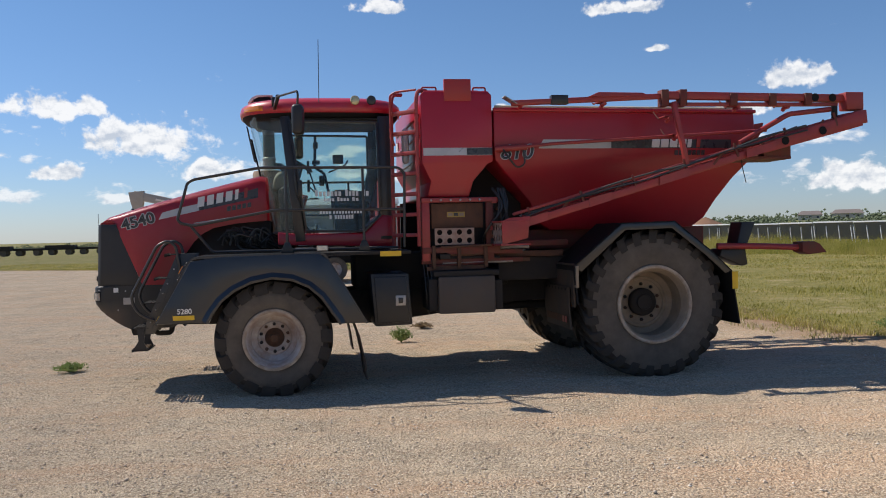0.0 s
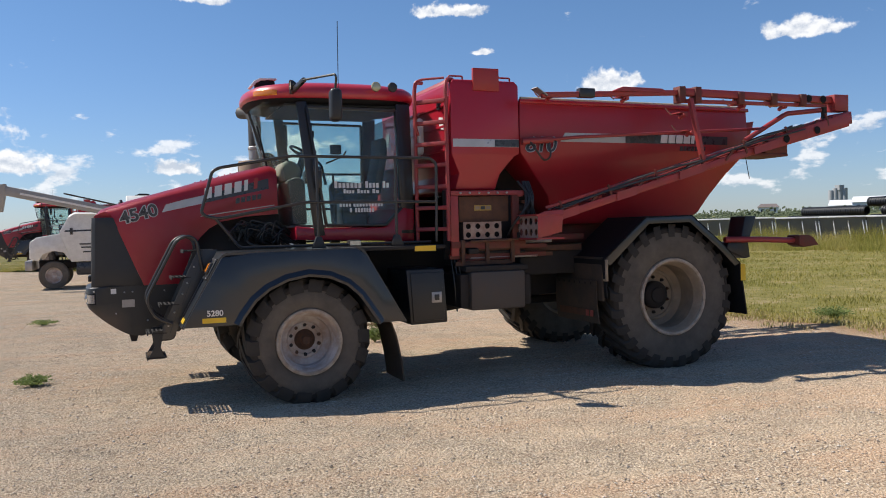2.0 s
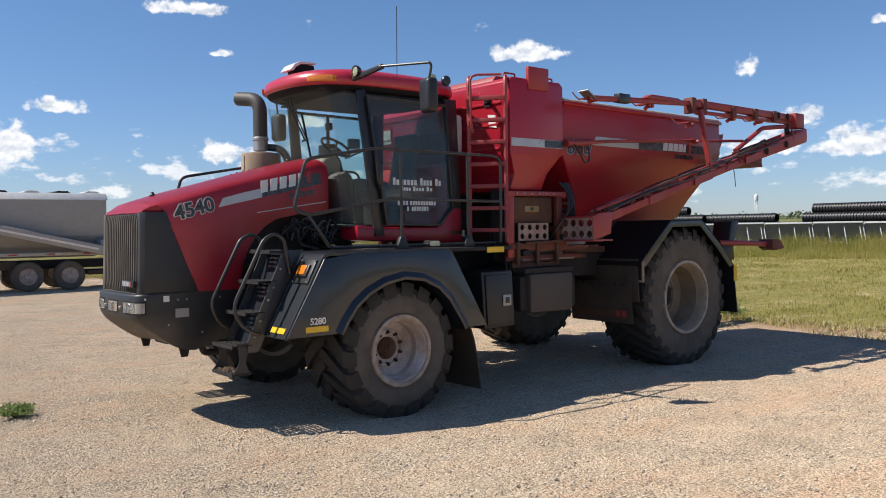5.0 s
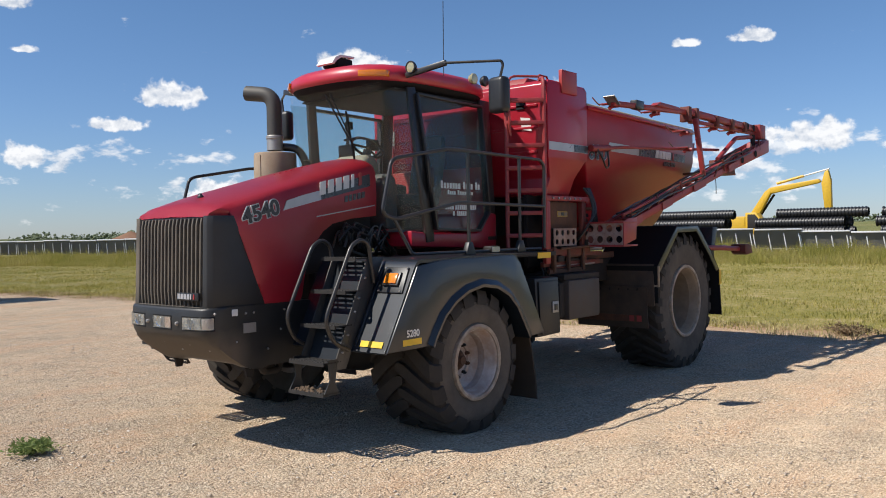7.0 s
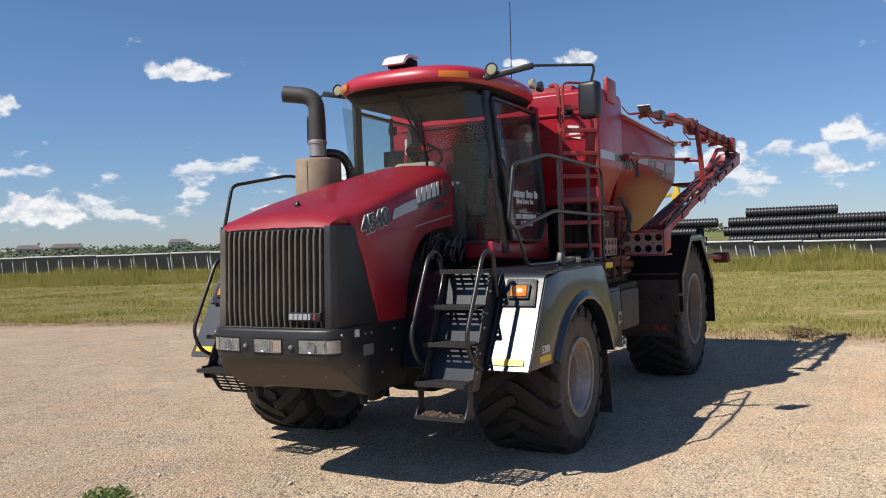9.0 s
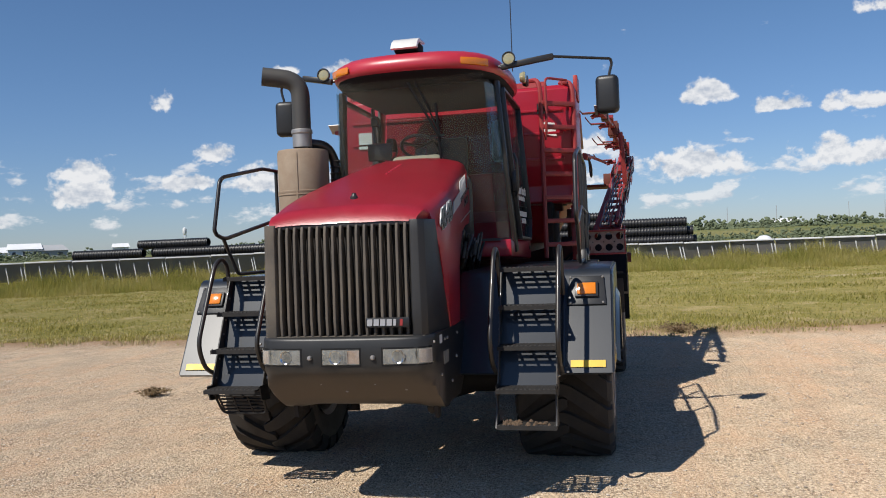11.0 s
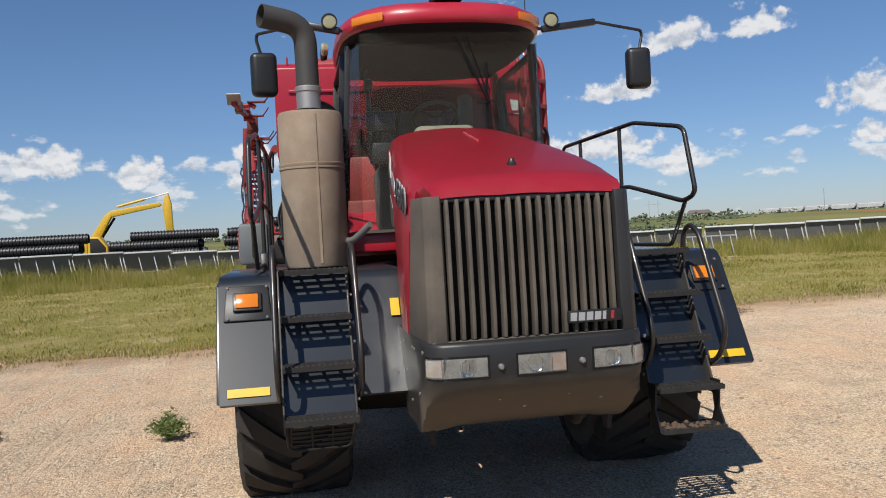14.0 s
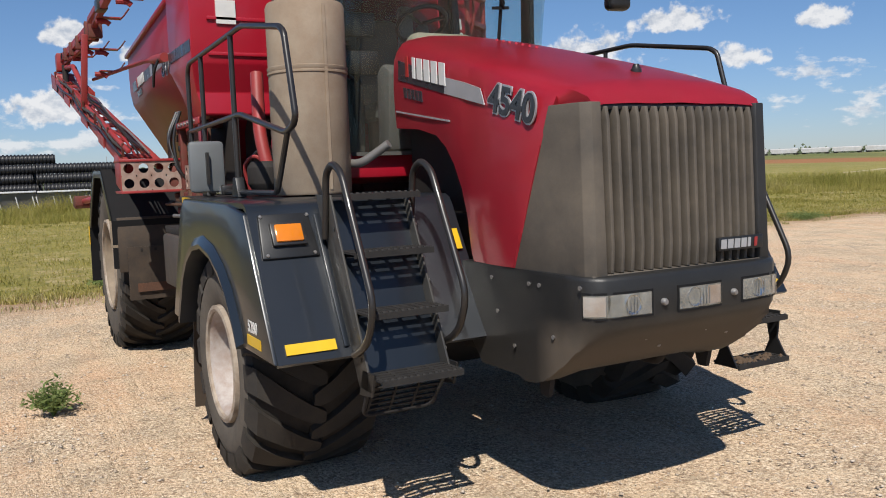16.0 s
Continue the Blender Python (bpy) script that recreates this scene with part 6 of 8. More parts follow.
        for k in range(8):  # brackets and valve blocks beside the cover
            bm = B()
            x, z, w = 2.80 + rng.uniform(0, .16), 1.72 + .09 * k, rng.uniform(.04, .09)
            box(bm, x, x + w, s * 1.30, s * (1.40 + rng.uniform(0, .07)), z, z + rng.uniform(.03, .08))
            part("valve_block", bm, (RED_RUST, DARK, RUST_BROWN, RED_WORN)[k % 4], V, bevel=.006)
        for k in range(6):
            bm = B()
            x = 2.06 + .13 * k
            lathe(bm, [(0, -.015), (.014, -.012), (.018, .01), (0, .01)], (x, s * 1.435, 2.40), "y", 8)
            part("bolt", bm, STEEL, V)
        for k, x in enumerate((2.08, 2.42, 2.78)):
            bm = B()
            beam(bm, (x, s * 1.42, 1.50), (x, s * 1.42, 1.80), .05, .05, (1, 0, 0))
            part("hanger_bar", bm, RUST_BROWN, V, bevel=.006)
    # flat spare mirror and clamps on the right-hand deck
    bm = B()
    box(bm, .60, .66, 1.55, 1.80, 1.80, 2.16)
    sp = part("folded_mirror", bm, MIRROR_GREY, V, "grey folded mirror on the deck", bevel=.03)
    bm = B()
    beam(bm, (.58, 1.68, 1.86), (.58, 1.68, 2.08), .02, .03, (1, 0, 0))
    part("mirror_clip", bm, TUBE, sp)


bin_box()
bin_ladder()
hopper()
for s in (-1, 1):
    spread_boom(s)
    rear_fender(s)
mid_section()
# ---- ground ----
EDGE = [(-140, 40), (-60, 20), (-40, 14.5), (-23, 12.6), (-18, 12.3), (-8, 11.0), (-5, 10.6), (-3, 10.1), (0, 10.0), (2, 9.6), (6, 9.6), (10, 9.7), (13.5, 9.4), (19, 8.1), (27.5, 7.0), (33, 3.0), (42, -10), (50, -22), (60, -60), (80, -140)]


def edge_x(y):
    """Where the gravel ends and the grass begins, along y."""
    for (a, p), (b, q) in zip(EDGE, EDGE[1:]):
        if a <= y <= b:
            return p + (q - p) * (y - a) / (b - a)
    return EDGE[0][1] if y < EDGE[0][0] else EDGE[-1][1]


def ground_material():
    m = bpy.data.materials.new("gravel_and_grass_ground")
    m.use_nodes = True
    nt = m.node_tree
    N, L = nt.nodes.new, nt.links.new
    b = nt.nodes["Principled BSDF"]
    b.inputs["Roughness"].default_value = 0.95
    b.inputs["Diffuse Roughness"].default_value = 0.7
    b.inputs["Specular IOR Level"].default_value = 0.2
    co = N("ShaderNodeTexCoord").outputs["Object"]

    def noise_at(s, d=5, r=.6, src=None):
        n = N("ShaderNodeTexNoise")
        n.inputs["Scale"].default_value, n.inputs["Detail"].default_value, n.inputs["Roughness"].default_value = s, d, r
        L(src or co, n.inputs["Vector"])
        return n.outputs[0]

    def op(kind, a, c=None, e=None, clamp=False):
        n = N("ShaderNodeMath")
        n.operation, n.use_clamp = kind, clamp
        for i, v in enumerate((a, c, e)):
            if isinstance(v, (int, float)):
                n.inputs[i].default_value = v
            elif v is not None:
                L(v, n.inputs[i])
        return n.outputs[0]

    def rng(src, lo, hi, a=0.0, c=1.0):
        r = N("ShaderNodeMapRange")
        r.inputs["From Min"].default_value, r.inputs["From Max"].default_value, r.inputs["To Min"].default_value, r.inputs["To Max"].default_value = lo, hi, a, c
        L(src, r.inputs["Value"])
        return r.outputs[0]

    def mix(f, a, c):
        x = N("ShaderNodeMix")
        x.data_type = "RGBA"
        for sock, v in (("Factor", f), ("A", a), ("B", c)):
            if isinstance(v, tuple):
                x.inputs[sock].default_value = (*v, 1)
            elif isinstance(v, float):
                x.inputs[sock].default_value = v
            else:
                L(v, x.inputs[sock])
        return x.outputs["Result"]

    # gravel: pebbles of mixed tone over packed sandy soil with reddish patches
    vor = N("ShaderNodeTexVoronoi")
    vor.inputs["Scale"].default_value = 46
    L(co, vor.inputs["Vector"])
    vor2 = N("ShaderNodeTexVoronoi")
    vor2.inputs["Scale"].default_value = 24
    L(co, vor2.inputs["Vector"])
    sepc = N("ShaderNodeSeparateColor")
    L(vor.outputs["Color"], sepc.inputs[0])
    sepd = N("ShaderNodeSeparateColor")
    L(vor2.outputs["Color"], sepd.inputs[0])
    stone = mix(sepc.outputs[0], (0.36, 0.285, 0.21), (0.82, 0.71, 0.58))
    stone = mix(rng(sepc.outputs[1], .78, .92), stone, (0.10, 0.075, 0.06))
    stone = mix(rng(sepc.outputs[2], .90, .97), stone, (0.80, 0.74, 0.64))
    stone = mix(rng(sepd.outputs[0], .80, .95, 0, .5), stone, (0.20, 0.145, 0.10))
    stone = mix(rng(sepd.outputs[1], .72, .95, 0, .5), stone, (0.70, 0.60, 0.48))
    soil = mix(rng(noise_at(.35, 6, .65), .40, .60), (0.68, 0.55, 0.42), (0.60, 0.395, 0.26))
    soil = mix(rng(noise_at(1.3, 6, .7), .45, .70, 0, .6), soil, (0.50, 0.40, 0.305))
    # darkens the pebble rims: shade of the gaps put into the colour
    stone = mix(rng(vor.outputs["Distance"], .48, .72, 0, .5), stone, (0.17, 0.125, 0.09))
    grav = mix(rng(noise_at(1.1, 8, .75), .38, .60, .10, .95), soil, stone)
    # faint wheel tracks
    tr = N("ShaderNodeTexNoise")
    tr.inputs["Scale"].default_value, tr.inputs["Detail"].default_value = .9, 4
    mp = N("ShaderNodeMapping")
    mp.inputs["Rotation"].default_value, mp.inputs["Scale"].default_value = (0, 0, radians(-14)), (.22, 1.6, 1)
    L(co, mp.inputs["Vector"]), L(mp.outputs[0], tr.inputs["Vector"])
    grav = mix(rng(tr.outputs[0], .50, .64, 0, .55), grav, (0.60, 0.385, 0.255))
    # ruts pressed by wheels, crossing at two angles
    ruts = None
    for turn, seed in ((-9, 0.0), (33, 7.0), (-38, 15.0)):
        mr = N("ShaderNodeMapping")
        mr.inputs["Rotation"].default_value, mr.inputs["Scale"].default_value, mr.inputs["Location"].default_value = (0, 0, radians(turn)), (.30, 3.4, 1), (seed, seed, seed)
        L(co, mr.inputs["Vector"])
        one = rng(noise_at(1.0, 7, .72, mr.outputs[0]), .56, .70)
        ruts = one if ruts is None else op("MAXIMUM", ruts, one)
    grav = mix(rng(noise_at(.55, 7, .75), .50, .62, 0, .60), grav, (0.37, 0.295, 0.225))
    grav = mix(op("MULTIPLY", ruts, .75), grav, (0.74, 0.58, 0.43))
    dk = noise_at(5.5, 8, .85)
    grav = mix(rng(dk, .55, .66, 0, .70), grav, (0.27, 0.20, 0.145))
    fine = noise_at(38, 6, .8)
    grav = mix(rng(fine, .535, .62, 0, .70), grav, (0.19, 0.14, 0.10))
    grav = mix(rng(fine, .475, .39, 0, .85), grav, (0.86, 0.76, 0.63))
    grit = noise_at(95, 3, .6)
    grav = mix(rng(grit, .57, .64, 0, .5), grav, (0.19, 0.14, 0.10))
    grav = mix(rng(grit, .43, .35, 0, .6), grav, (0.82, 0.73, 0.62))
    grav = mix(rng(dk, .48, .32, 0, .62), grav, (0.66, 0.55, 0.43))
    tone = N("ShaderNodeMix")
    tone.data_type, tone.blend_type = "RGBA", "MULTIPLY"
    tone.inputs["Factor"].default_value, tone.inputs["B"].default_value = 1.0, (1.05, 0.99, 0.885, 1)
    L(grav, tone.inputs["A"])
    grav = tone.outputs["Result"]
    # grass soil: yellow-green and straw
    gr = mix(rng(noise_at(.18, 5), .35, .65), (0.25, 0.22, 0.055), (0.33, 0.265, 0.095))
    gr = mix(rng(noise_at(3.0, 7, .8), .44, .66), gr, (0.165, 0.165, 0.042))
    gr = mix(rng(noise_at(.7, 7, .75), .53, .64, 0, .85), gr, (0.42, 0.33, 0.17))
    # far fields
    far = mix(rng(noise_at(.02, 6, .7), .4, .6), (0.115, 0.135, 0.045), (0.21, 0.19, 0.075))
    far = mix(rng(noise_at(.35, 6, .8), .48, .62, 0, .6), far, (0.085, 0.10, 0.035))
    sep = N("ShaderNodeSeparateXYZ")
    L(co, sep.inputs[0])
    fc = N("ShaderNodeFloatCurve")
    cv = fc.mapping.curves[0]
    for i, (yy, xx) in enumerate(EDGE):
        u, v = (yy + 140) / 220, (xx + 140) / 200
        if i < 2:
            cv.points[i].location = (u, v)
        else:
            cv.points.new(u, v)
    for pnt in cv.points:
        pnt.handle_type = "VECTOR"
    fc.mapping.update()
    L(op("DIVIDE", op("ADD", sep.outputs[1], 140), 220), fc.inputs["Value"])
    ex = op("SUBTRACT", op("MULTIPLY", fc.outputs[0], 200), 140)
    wob = op("MULTIPLY", op("SUBTRACT", noise_at(.8, 6, .7), .5), 2.4)
    d = op("ADD", op("SUBTRACT", sep.outputs[0], ex), wob)
    isgrass = rng(d, -.25, .35)
    fringe = op("MULTIPLY", rng(d, -1.6, -.1), rng(d, 1.2, .2))
    col = mix(rng(fringe, 0, 1, 0, .8), mix(isgrass, grav, gr), (0.34, 0.215, 0.125))
    col = mix(rng(sep.outputs[0], 60, 140), col, far)
    # pale dirt track before the sheet fence
    t1 = op("ADD", op("ADD", sep.outputs[0], op("MULTIPLY", sep.outputs[1], .385)), op("MULTIPLY", noise_at(.5), 2.0))
    track = op("MULTIPLY", op("MULTIPLY", rng(t1, 27.6, 28.1), rng(t1, 29.2, 28.7)), rng(sep.outputs[1], -7, -12))
    col = mix(op("MULTIPLY", track, .75), col, (0.50, 0.42, 0.30))
    # strip of bare red soil far off to the south-east
    u = op("ADD", op("SUBTRACT", op("MULTIPLY", sep.outputs[0], .64), op("MULTIPLY", sep.outputs[1], .77)), op("MULTIPLY", noise_at(.06, 4), 10.0))
    bare = op("MULTIPLY", op("MULTIPLY", rng(u, 168, 174), rng(u, 226, 214)), rng(sep.outputs[1], -116, -124))
    col = mix(op("MULTIPLY", bare, .85), col, (0.30, 0.125, 0.062))
    L(col, b.inputs["Base Color"])
    bp = N("ShaderNodeBump")
    bp.inputs["Strength"].default_value, bp.inputs["Distance"].default_value = 1.0, .030
    h = op("ADD", op("MULTIPLY", vor.outputs["Distance"], -.6), op("ADD", op("MULTIPLY", noise_at(7, 8, .78), 1.5), op("MULTIPLY", vor2.outputs["Distance"], -.35)))
    h = op("ADD", h, op("MULTIPLY", ruts, -.7))
    L(h, bp.inputs["Height"])
    L(bp.outputs[0], b.inputs["Normal"])
    return m


def land(x, y):
    """Height of the ground: flat at the yard, rising gently far behind the fence."""
    return .022 * max(0, min(x, 202) - 62) + .004 * max(0, min(x, 900) - 202) - .006 * max(0, min(y, 900) - 70) * max(0, min(1, (40 - x) / 80))


def relief(x, y):
    """Small lumps and wheel ruts of the gravel yard, in metres."""
    fade = min(1, max(0, (edge_x(y) - x) / 1.5)) * min(1, max(0, (x + 13) / 3)) * min(1, max(0, (16 - abs(y)) / 3))
    if fade <= 0:
        return 0
    lumps = .008 * noise.noise((x * 1.1, y * 1.1, 0)) + .008 * noise.noise((x * 2.9, y * 2.9, 4)) + .006 * noise.noise((x * 6, y * 6, 8))
    for turn, k in ((-12, 2.0), (28, 9.0), (-40, 5.0)):
        c, s = math.cos(radians(turn)), math.sin(radians(turn))
        u, v = x * c + y * s, y * c - x * s
        r = noise.noise((u * .16, v * 1.5, k))
        lumps -= .014 * max(0, r - .15) / .5 * (.6 + .8 * noise.noise((u * 3.0, v * 2, k + 1)))
    return 1.6 * lumps * fade


def ground():
    xs = [-2500, -600, -150, -60, -40, -25] + list(np.arange(-14, 10.3, .11)) + [13 + 4 * k for k in range(22)] + [104, 150, 202, 300, 800, 2500]
    ys = [-2500, -600, -300, -220, -150, -120, -90, -60, -40, -28] + list(np.arange(-16, 16.01, .13)) + [20 + 4 * k for k in range(17)] + [90, 150, 300, 800, 2500]
    verts = [(x, y, land(x, y) + relief(x, y)) for x in xs for y in ys]
    n = len(ys)
    faces = [(i * n + j, (i + 1) * n + j, (i + 1) * n + j + 1, i * n + j + 1) for i in range(len(xs) - 1) for j in range(n - 1)]
    me = bpy.data.meshes.new("ground")
    me.from_pydata(verts, [], faces)
    me.shade_smooth()
    me.materials.append(ground_material())
    tagged(new("ground", me), "pale gravel yard running into mown grass and far fields", "ground", kind="structure")


ground()
# ---- grass, stones and weeds ----
def blades_material(name, colours, rough=0.8, thin=0.0):
    m = bpy.data.materials.new(name)
    m.use_nodes = True
    nt = m.node_tree
    N, L = nt.nodes.new, nt.links.new
    b = nt.nodes["Principled BSDF"]
    b.inputs["Roughness"].default_value = rough
    b.inputs["Specular IOR Level"].default_value = 0.2
    geo = N("ShaderNodeNewGeometry")
    r = N("ShaderNodeValToRGB")
    r.color_ramp.interpolation = "LINEAR"
    while len(r.color_ramp.elements) < len(colours):
        r.color_ramp.elements.new(0.5)
    for i, (e, c) in enumerate(zip(r.color_ramp.elements, colours)):
        e.position, e.color = i / (len(colours) - 1), (*c, 1)
    mixn = N("ShaderNodeMath")
    n = N("ShaderNodeTexNoise")
    n.inputs["Scale"].default_value, n.inputs["Detail"].default_value = 0.35, 5
    L(N("ShaderNodeTexCoord").outputs["Object"], n.inputs["Vector"])
    mixn.operation = "MULTIPLY_ADD"
    L(n.outputs[0], mixn.inputs[0])
    mixn.inputs[1].default_value = 1.5
    off = N("ShaderNodeMath")
    off.operation = "MULTIPLY_ADD"
    L(geo.outputs["Random Per Island"], off.inputs[0])
    off.inputs[1].default_value, off.inputs[2].default_value = 0.6, -0.55
    L(off.outputs[0], mixn.inputs[2])
    L(mixn.outputs[0], r.inputs[0])
    L(r.outputs[0], b.inputs["Base Color"])
    if thin:  # sunlight comes through the blades
        tr, mx = N("ShaderNodeBsdfTranslucent"), N("ShaderNodeMixShader")
        mx.inputs[0].default_value = thin
        L(r.outputs[0], tr.inputs["Color"])
        L(b.outputs[0], mx.inputs[1]), L(tr.outputs[0], mx.inputs[2])
        L(mx.outputs[0], nt.nodes["Material Output"].inputs[0])
    return m


def scatter_blades(name, label, spots, heights, widths, mat, seed, bend=0.5, category="grass"):
    """One mesh of bent blades, one at each spot."""
    g = np.random.default_rng(seed)
    n = len(spots)
    a = g.uniform(0, 2 * np.pi, n)
    lean = g.uniform(.1, bend, n)
    la = g.uniform(0, 2 * np.pi, n)
    side = np.c_[np.cos(a), np.sin(a), np.zeros(n)] * widths[:, None] / 2
    lv = np.c_[np.cos(la), np.sin(la), np.zeros(n)]
    mid = spots + np.c_[np.zeros(n), np.zeros(n), heights * .55] + lv * (heights * lean * .3)[:, None]
    tip = spots + np.c_[np.zeros(n), np.zeros(n), heights * (1 - lean * .3)] + lv * (heights * lean)[:, None]
    v = np.stack([spots - side, spots + side, mid + side * .7, mid - side * .7, tip], 1).reshape(-1, 3)
    k = np.arange(n)[:, None] * 5
    quads = (k + np.array([0, 1, 2, 3])).astype(int)
    tris = (k + np.array([3, 2, 4])).astype(int)
    me = bpy.data.meshes.new(name)
    me.vertices.add(len(v))
    me.vertices.foreach_set("co", v.ravel())
    loops = np.concatenate([quads, tris], 1).ravel()
    me.loops.add(len(loops))
    me.loops.foreach_set("vertex_index", loops)
    me.polygons.add(2 * n)
    starts = (np.arange(n)[:, None] * 7 + np.array([0, 4])).ravel()
    me.polygons.foreach_set("loop_start", starts)
    me.update(calc_edges=True)
    me.validate()
    me.materials.append(mat)
    return tagged(new(name, me), label, category, kind="stuff")


FENCE = [(23, 76), (28, 64), (36, 42), (44, 25), (49, 10), (50, -8), (43, -23), (35, -34), (26, -50), (16, -70)]


def fence_x(y):
    for (p, a), (q, b) in zip(FENCE, FENCE[1:]):
        if b <= y <= a:
            return q + (p - q) * (y - b) / (a - b)
    return FENCE[0][0] if y > 0 else FENCE[-1][0]


def meadow():
    g = np.random.default_rng(7)
    short = blades_material("mown_grass", [(.16, .16, .035), (.28, .255, .058), (.42, .355, .10), (.62, .51, .25)], thin=0.4)
    tall = blades_material("tall_grass", [(.20, .21, .045), (.32, .30, .07), (.42, .36, .11), (.46, .38, .17)], thin=0.4)
    n = 330000
    y = g.uniform(-48, 62, n)
    u = g.random(n) ** 1.7
    x0 = np.array([edge_x(v) for v in y[::1]])
    x1 = np.array([fence_x(v) for v in y])
    wob = np.array([noise.noise((0, v * .8, 3.0)) for v in y]) * .8
    x = x0 + wob + u * (x1 - x0)
    keep = (x1 > x0 + 3) & (np.hypot(x + 4, y) < 75)
    x, y = x[keep], y[keep]
    patch = np.array([noise.noise((a * .35, b * .35, 1.0)) + .6 * noise.noise((a * 1.6, b * 1.6, 2.0)) for a, b in zip(x, y)])
    keep = patch > g.uniform(-.8, .35, len(x))
    x, y, patch = x[keep], y[keep], patch[keep]
    h = g.uniform(.025, .075, len(x)) * (1 + 1.9 * np.clip(patch, 0, 1))
    d = np.hypot(x + 4, y)
    scatter_blades("mown_grass", "yellow-green mown grass with straw patches", np.c_[x, y, np.zeros(len(x))], h, .008 + .00055 * d, short, 3, 1.0)
    # tall strip before the sheet fence
    n = 230000
    y = g.uniform(-64, 74, n)
    away = g.random(n) ** 1.25
    edge = np.array([noise.noise((0, v * .25, 5.0)) + .6 * noise.noise((0, v * 1.1, 6.0)) for v in y])
    x = np.array([fence_x(v) for v in y]) - .9 - (7.5 + 2.5 * edge) * away
    h = g.uniform(.45, 1.2, n) * (1.15 - .85 * away) * (1 + .8 * np.array([noise.noise((a * .3, b * .3, 8.0)) + .5 * noise.noise((a * 1.3, b * 1.3, 2.0)) for a, b in zip(x, y)]))
    scatter_blades("tall_grass", "tall uncut green grass along the sheet fence", np.c_[x, y, np.zeros(n)], h, np.full(n, .019), tall, 4, .6)
    n = 26000  # grass behind the fence and at the edge of the yard
    y = g.uniform(-60, 74, n)
    x = np.array([fence_x(v) for v in y]) + 1 + 30 * g.random(n)
    scatter_blades("field_grass", "rough grass behind the sheet fence", np.c_[x, y, np.array([land(a, b) for a, b in zip(x, y)])], g.uniform(.4, .9, n), np.full(n, .09), tall, 5, .5)
    n = 26000
    y = g.uniform(-26, 34, n)
    x = np.array([edge_x(v) for v in y]) + .9 - 1.9 * g.random(n) ** 1.3
    pk = np.array([noise.noise((a * .9, b * .9, 11.0)) for a, b in zip(x, y)]) > -.05
    dry = blades_material("dry_edge_grass", [(.30, .22, .11), (.46, .36, .20), (.28, .26, .09), (.52, .42, .25)])
    scatter_blades("edge_tufts", "dry grass tufts at the gravel's edge", np.c_[x, y, np.zeros(n)][pk], g.uniform(.04, .12, n)[pk], np.full(n, .016)[pk], dry, 6, 1.0)


def stones():
    """Loose gravel lying on the yard, as one scatter."""
    g = np.random.default_rng(12)
    n = 85000
    x, y = g.uniform(-11, 9.3, n), g.uniform(-13.5, 12, n)
    pk = np.array([noise.noise((a * .5, b * .5, 4.0)) for a, b in zip(x, y)]) > g.uniform(-.9, .35, n)
    x, y = x[pk], y[pk]
    n = len(x)
    s = .0055 + .017 * g.random(n) ** 2.6
    base = np.array([(1, 0, 0), (0, 1, 0), (-1, 0, 0), (0, -1, 0), (0, 0, .75), (0, 0, -.3)])
    a = g.uniform(0, 6.28, n)
    jit = 1 + g.uniform(-.3, .3, (n, 6, 3))
    p = base[None] * jit * s[:, None, None] * np.stack([np.ones(n), g.uniform(.6, 1, n), g.uniform(.5, .9, n)], 1)[:, None, :]
    c, sn = np.cos(a)[:, None], np.sin(a)[:, None]
    v = np.stack([p[..., 0] * c - p[..., 1] * sn + x[:, None], p[..., 0] * sn + p[..., 1] * c + y[:, None], p[..., 2] + s[:, None] * .1], -1).reshape(-1, 3)
    f = np.array([(0, 1, 4), (1, 2, 4), (2, 3, 4), (3, 0, 4), (1, 0, 5), (2, 1, 5), (3, 2, 5), (0, 3, 5)])
    loops = (np.arange(n)[:, None, None] * 6 + f[None]).ravel()
    me = bpy.data.meshes.new("gravel_stones")
    me.vertices.add(len(v))
    me.vertices.foreach_set("co", v.ravel())
    me.loops.add(len(loops))
    me.loops.foreach_set("vertex_index", loops)
    me.polygons.add(n * 8)
    me.polygons.foreach_set("loop_start", np.arange(n * 8) * 3)
    me.update(calc_edges=True)
    me.materials.append(blades_material("loose_stone", [(.30, .235, .18), (.42, .335, .26), (.60, .50, .40), (.78, .71, .62)], .9))
    tagged(new("gravel_stones", me), "loose pale and brown gravel stones", "gravel", kind="stuff")


